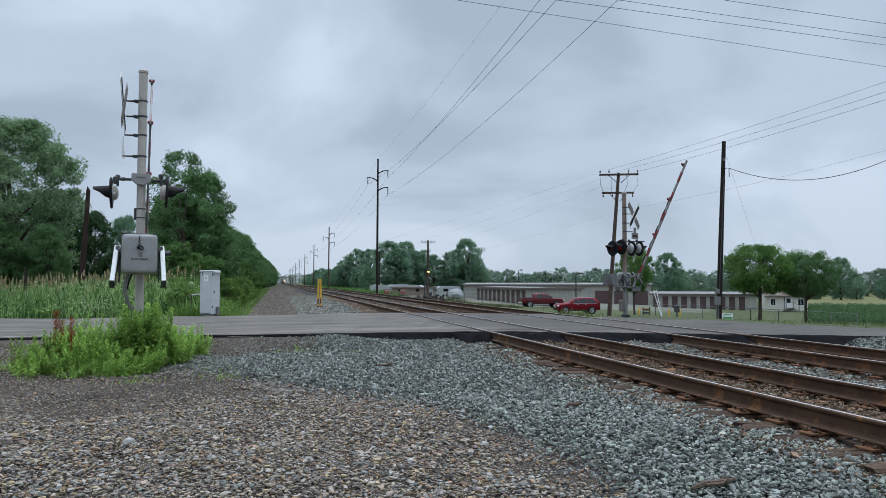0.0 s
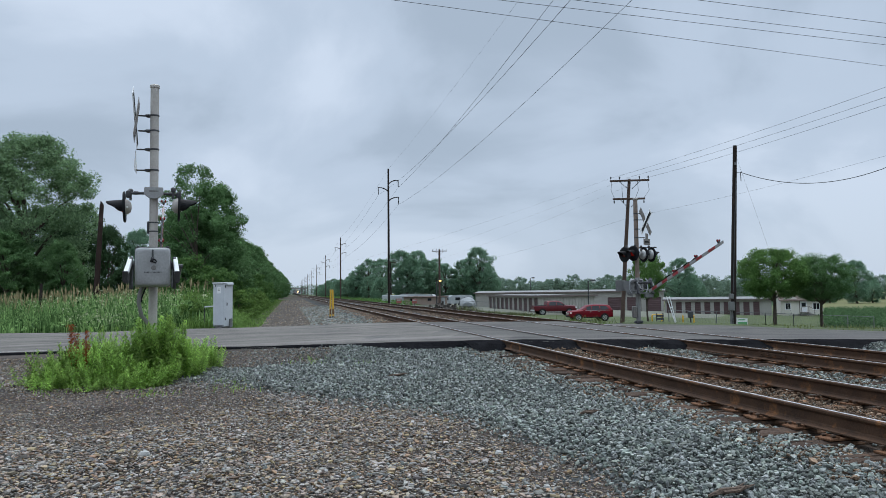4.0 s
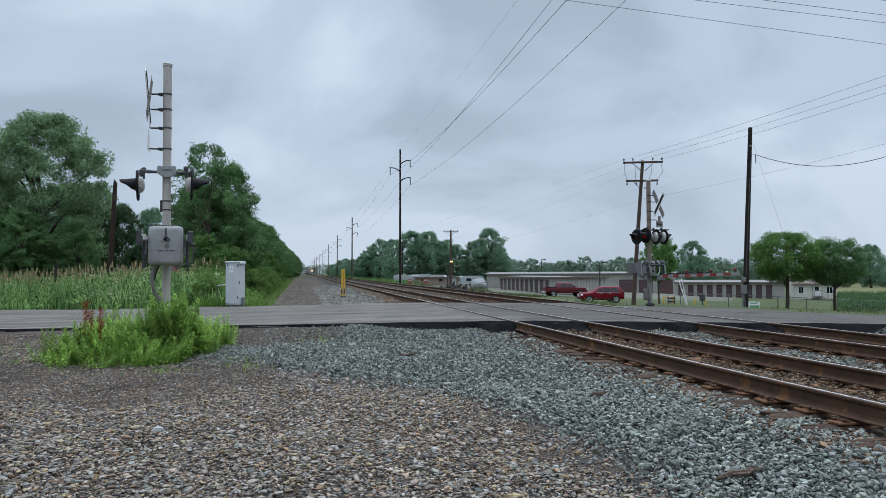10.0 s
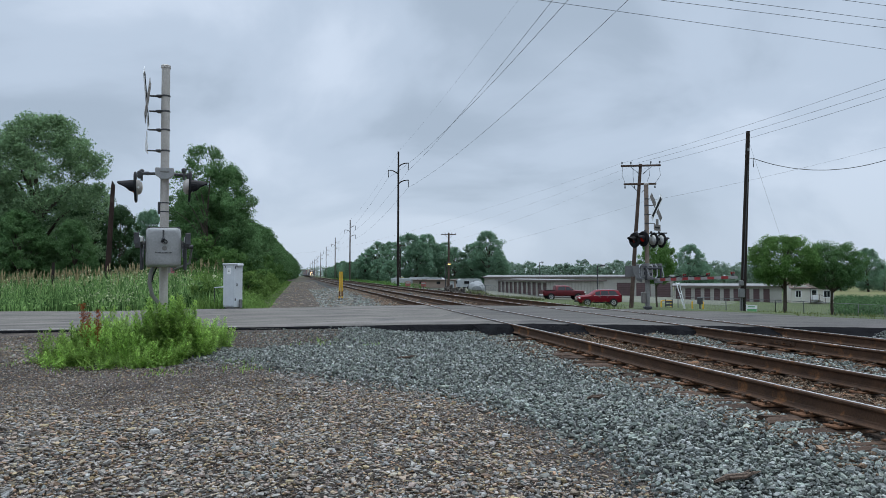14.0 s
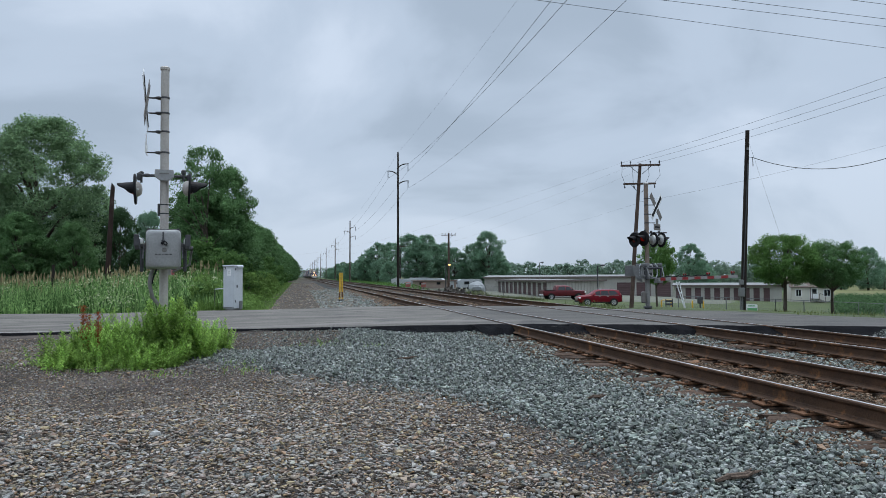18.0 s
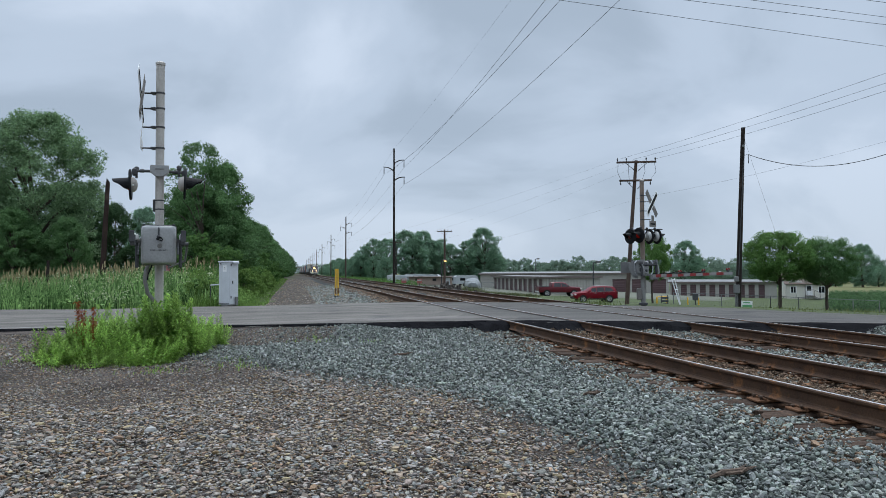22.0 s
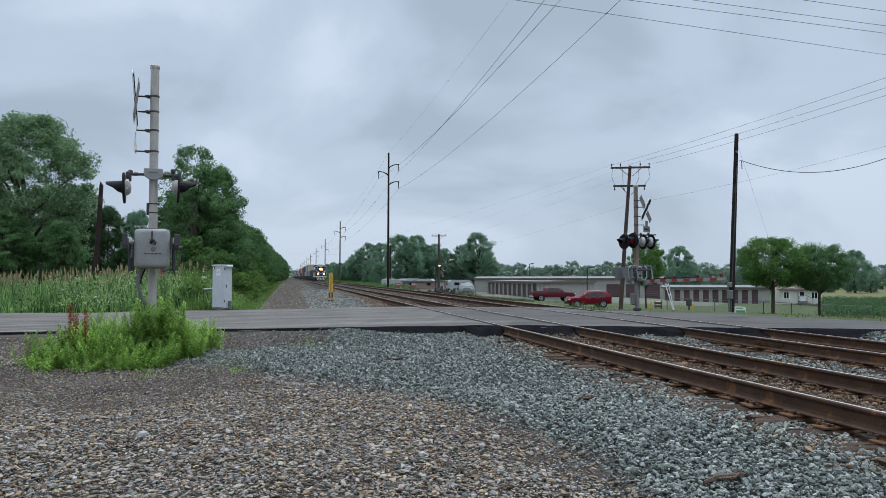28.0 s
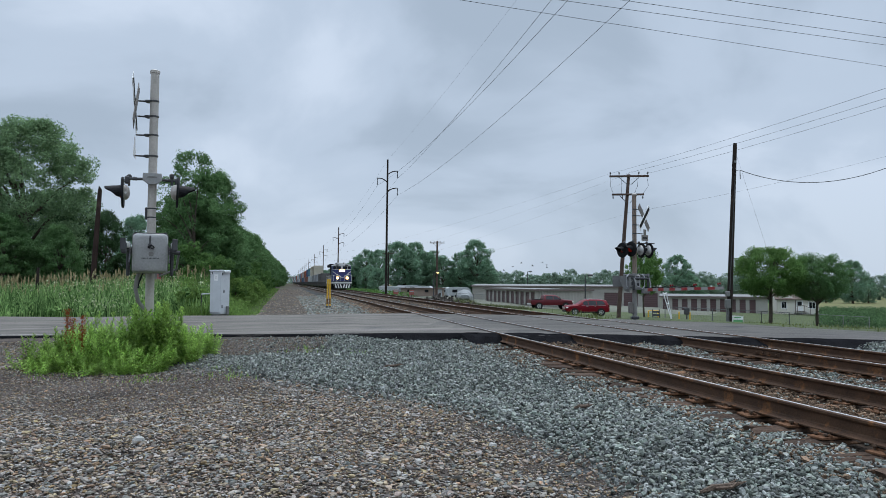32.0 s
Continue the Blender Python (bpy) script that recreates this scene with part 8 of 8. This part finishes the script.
def scatter(name, rng, x, y, size, shapes, tri, mat, label, tilt=0.35, sink=0.0, dz=None):
    n = len(x)
    k = rng.integers(0, len(shapes), n)
    a, t, w = rng.uniform(0, 2 * np.pi, n), rng.normal(0, tilt, n), rng.uniform(0, 2 * np.pi, n)
    z1 = np.zeros(n)
    Ra = np.stack([np.cos(a), -np.sin(a), z1, np.sin(a), np.cos(a), z1, z1, z1, z1 + 1], 1).reshape(n, 3, 3)
    Rt = np.stack([z1 + 1, z1, z1, z1, np.cos(t), -np.sin(t), z1, np.sin(t), np.cos(t)], 1).reshape(n, 3, 3)
    Rw = np.stack([np.cos(w), -np.sin(w), z1, np.sin(w), np.cos(w), z1, z1, z1, z1 + 1], 1).reshape(n, 3, 3)
    R = Rw @ Rt @ Ra
    z = ground_z(x, y) + (0 if dz is None else dz) - sink * size
    v = np.einsum("nij,nkj->nki", R, shapes[k]) * size[:, None, None] * 0.5
    v[:, :, 2] += z[:, None]
    v[:, :, 0] += x[:, None]
    v[:, :, 1] += y[:, None]
    f = (tri[None] + (np.arange(n) * shapes.shape[1])[:, None, None]).reshape(-1, 3)
    return make_stuff(name, v.reshape(-1, 3), f, [mat], label, "stones")


def lay_stones():
    rng = np.random.default_rng(77)
    sharp, tri = rock_shapes(1, 60, (0.28, 0.58))
    slab, _ = rock_shapes(2, 60, (0.17, 0.38))
    whole, whole_tri = rock_shapes(3, 12, (0.4, 0.8), 7)
    sharp_far, tri_far = rock_shapes(4, 60, (0.4, 0.7), 4, 2)
    slab_far, _ = rock_shapes(5, 60, (0.22, 0.42), 4, 2)

    def field(n, y0, y1):
        y = np.sqrt(rng.uniform(y0 * y0, y1 * y1, n))
        return rng.uniform(-1, 1, n) * (y * 0.66 + 0.6), y

    def split(x, y):
        X, s, b = x * TN[0] + y * TN[1], x * TD[0] + y * TD[1], x * RN[0] + y * RN[1]
        edge = 2.3 - 3.3 * ramp_(s, 7.5, 14) + 0.25 * np.sin(y * 1.3) + 0.15 * np.sin(x * 3 + y)
        return X, b, X - edge

    def dirt_at(x, y):
        """Where the verge is worn to bare dirt and fines: a band on the far left and a strip beside the ballast."""
        wave = 0.3 * np.sin(x * 1.1 + 0.5) + 0.18 * np.sin(x * 3.1 + y)
        band = ramp_(y + wave, 8.0, 8.7) * (1 - ramp_(y + wave, 11.0, 12.6)) * ramp_(-x + 0.5 * wave, 2.2, 3.6)
        ax, ay, bx, by = 0.35, 8.5, 1.28, 5.2
        u = np.clip(((x - ax) * (bx - ax) + (y - ay) * (by - ay)) / ((bx - ax) ** 2 + (by - ay) ** 2), 0, 1)
        d = np.hypot(x - ax - u * (bx - ax), y - ay - u * (by - ay)) + 0.12 * np.sin(y * 4) + 0.08 * np.sin(x * 9 + y * 3)
        verge = 0.75 * ramp_(x * RN[0] + y * RN[1] + wave, 13.6, 14.6) * ramp_(-x + wave, 2.0, 3.4)
        return np.maximum(np.maximum(band, verge), 0.9 * (1 - ramp_(d, 0.1, 0.6)))

    def lay(n, y0, y1, grow_, sharp, slab, tri, outside=0):
        x, y = field(n, y0, y1)
        if outside:
            # the same ground goes on, thinner, beside and behind the standpoint
            ox, oy = rng.uniform(-17, 17, outside), rng.uniform(-7, 17.0, outside)
            out = np.abs(ox) > np.maximum(0, oy * 0.66 + 0.6) * (oy > 4.5)
            x, y = np.concatenate([x, ox[out]]), np.concatenate([y, oy[out]])
        X, b, e = split(x, y)
        ballast = (rng.random(len(x)) < ramp_(e, -0.45 - 0.5 * ramp_(y, 8, 11), 0.6) * (1 - 0.9 * ramp_(dirt_at(x, y), 0.2, 0.6) * (x < -1))) & (b < ROAD_NEAR - 0.15)
        keep = X < 14
        lie = np.full(len(x), 0.055)
        for X0 in TRACKS:
            off = np.abs(X - X0)
            # the ties' ends lie nearly bare, between the rails the stones reach the ties' tops
            keep &= ~((off < 1.42) & (off > 0.8) & (rng.random(len(x)) < 0.3))
            keep &= np.abs(off - GAUGE / 2) > 0.12
            lie = np.where(off < 1.5, 0.012, lie)
        k = ballast & keep
        size = rng.lognormal(0, 0.28, k.sum()) * 0.040 * grow_
        near = np.minimum(np.abs(X[k] - TRACKS[0]), np.abs(X[k] - TRACKS[1]))
        rusty = (near < 1.8) & (rng.random(len(near)) < 0.78 - near * 0.26)
        xs, ys, up = x[k], y[k], lie[k] * rng.random(k.sum()) ** 1.3
        scatter("track_ballast", rng, xs[~rusty], ys[~rusty], size[~rusty], sharp, tri, M["stone_grey"], "blue-grey crushed ballast stones on the track shoulder", 0.62, -0.12, up[~rusty])
        scatter("rusty_ballast", rng, xs[rusty], ys[rusty], size[rusty] * 0.8, sharp, tri, M["stone_rust"], "rust-stained ballast stones round the ties", 0.4, -0.1, up[rusty] + np.where(near[rusty] < 0.75, 0.05, 0.0) * rng.random(rusty.sum()))
        dirt = dirt_at(x, y)
        k = (~ballast) & (X > -14) & (b < ROAD_NEAR - 0.12)
        size = rng.lognormal(0, 0.38, len(x)) * 0.032 * grow_ * (1 - 0.33 * dirt)
        k &= rng.random(len(x)) > 0.18 * dirt
        cool = (rng.random(len(x)) < 0.28 + 0.5 * ramp_(y, 8, 12) * ramp_(e, -3, -0.5) * (1 - dirt)) & k
        warm = k & ~cool
        for kk, mat, label in ((warm, "stone_brown", "flat brownish gravel stones on the verge"), (cool, "stone_cool", "flat grey gravel stones on the verge")):
            scatter("loose_gravel", rng, x[kk], y[kk], size[kk], slab, tri, M[mat], label, 0.26, -0.08, 0.022 * rng.random(kk.sum()) ** 1.5)

    lay(92000, 4.4, 9.5, 1.0, sharp, slab, tri)
    lay(142000, 9.5, 17.4, 1.08, sharp_far, slab_far, tri_far, 26000)
    # beyond the road: coarse pale stones beside the near track, and between the rails
    n = 16000
    s = 28.5 + rng.uniform(0, 1, n) ** 1.6 * 45
    X = np.where(rng.random(n) < 0.6, rng.uniform(1.0, 4.6, n), rng.uniform(4.2, 11.5, n))
    x, y = X * TN[0] + s * TD[0], X * TN[1] + s * TD[1]
    b = x * RN[0] + y * RN[1]
    k = b > ROAD_FAR + 0.3
    for X0 in TRACKS:
        k &= np.abs(np.abs(X - X0) - GAUGE / 2) > 0.14
    size = rng.lognormal(0, 0.3, n) * 0.085
    brown = rng.random(n) < 0.12 + 0.78 * ramp_(X, 3.2, 4.4)
    for kk, mat, label in ((k & ~brown, "stone_grey", "grey ballast stones beyond the crossing"), (k & brown, "stone_rust", "rust-brown ballast stones between the far rails")):
        scatter("far_ballast", rng, x[kk], y[kk], size[kk], sharp, tri, M[mat], label, 0.4, 0.0)
    # the gravel path beyond the crossing
    n = 34000
    s = 28 + rng.uniform(0, 1, n) ** 2.1 * 130
    X = rng.uniform(-1.6, 3.0, n)
    x, y = X * TN[0] + s * TD[0], X * TN[1] + s * TD[1]
    k = (x * RN[0] + y * RN[1] > ROAD_FAR + 0.25) & (rng.random(n) < 0.35 + 0.65 * ramp_(X, 0.5, 2.2))
    size = rng.lognormal(0, 0.35, k.sum()) * 0.065
    scatter("path_gravel", rng, x[k], y[k], size, slab, tri, M["stone_brown"], "brown-grey gravel of the path beside the track", 0.25, 0.05)
    # a few stones that stand out, each by itself
    ground = bpy.data.objects["ground"]
    one = []
    for j in range(12):
        me = array_mesh("stone", whole[j], whole_tri, [M["stone_grey"] if j % 3 else M["stone_cool"]])
        one.append(me)
    for j in range(300):
        yy = rng.uniform(4.6, 6.8)
        xx = rng.uniform(-0.62, 0.62) * yy
        Xj, bj, ej = split(np.array([xx]), np.array([yy]))
        sz = rng.uniform(0.034, 0.055) * (1.3 if ej[0] > 0 else 1.0)
        m = Matrix.Translation(gp(xx, yy, sz * 0.3)) @ Euler((rng.normal(0, 0.3), rng.normal(0, 0.3), rng.uniform(0, 6))).to_matrix().to_4x4() @ Matrix.Scale(sz * 0.5, 4)
        part("stone", one[int(rng.integers(0, 12))], None, ground, at=m)
    white = array_mesh("pale_stone", whole[3], whole_tri, [M["stone_white"]])
    for px, yy, sz in ((-0.427, 6.75, 0.11), (0.056, 6.75, 0.09), (-0.52, 5.35, 0.07), (0.33, 6.9, 0.075), (-0.19, 7.3, 0.06), (0.12, 5.6, 0.06), (-0.36, 6.1, 0.05)):
        st = part("pale_stone", white, None, None, at=Matrix.Translation(gp(px * yy, yy, 0.02)) @ Euler((0.2, 0.1, yy)).to_matrix().to_4x4() @ Matrix.Scale(sz * 0.6, 4))
        tagged(st, "pale whitish stone lying in the gravel", "stone", "pale stones")
    # splintered wood on the ballast
    for px, yy, L, a in ((0.368, 4.98, 0.36, 14), (0.18, 8.1, 0.22, 4), (0.26, 11.6, 0.3, 12), (-0.08, 12.6, 0.4, 6)):
        w = Build()
        for f, (o, l, th) in enumerate(((0.0, 1.0, 0.024), (0.018, 0.72, 0.016), (-0.016, 0.55, 0.013))):
            w.tube([(-L / 2 * l + L * 0.08 * f, o, 0.02), (-L * 0.2, o * 1.2 + 0.008, 0.03), (L * 0.12, o * 1.1 - 0.006, 0.026), (L / 2 * l, o * 1.8 + 0.01, 0.03 + 0.012 * f)], [th * 0.4, th, th * 0.9, th * 0.15], 5)
        t = part("wood_scrap", w, M["scrap"], None, at=Matrix.Translation(gp(px * yy, yy, 0.05)) @ pose(0, 0, 0, 5, -6, a))
        tagged(t, "splintered grey-brown piece of tie wood", "wood scrap", "wood scraps")


M["scrap"] = material("split_wood", (0.105, 0.075, 0.056), 0.9, scale=6, spread=0.45, fine=50, bump=0.9)
lay_stones()

motions()
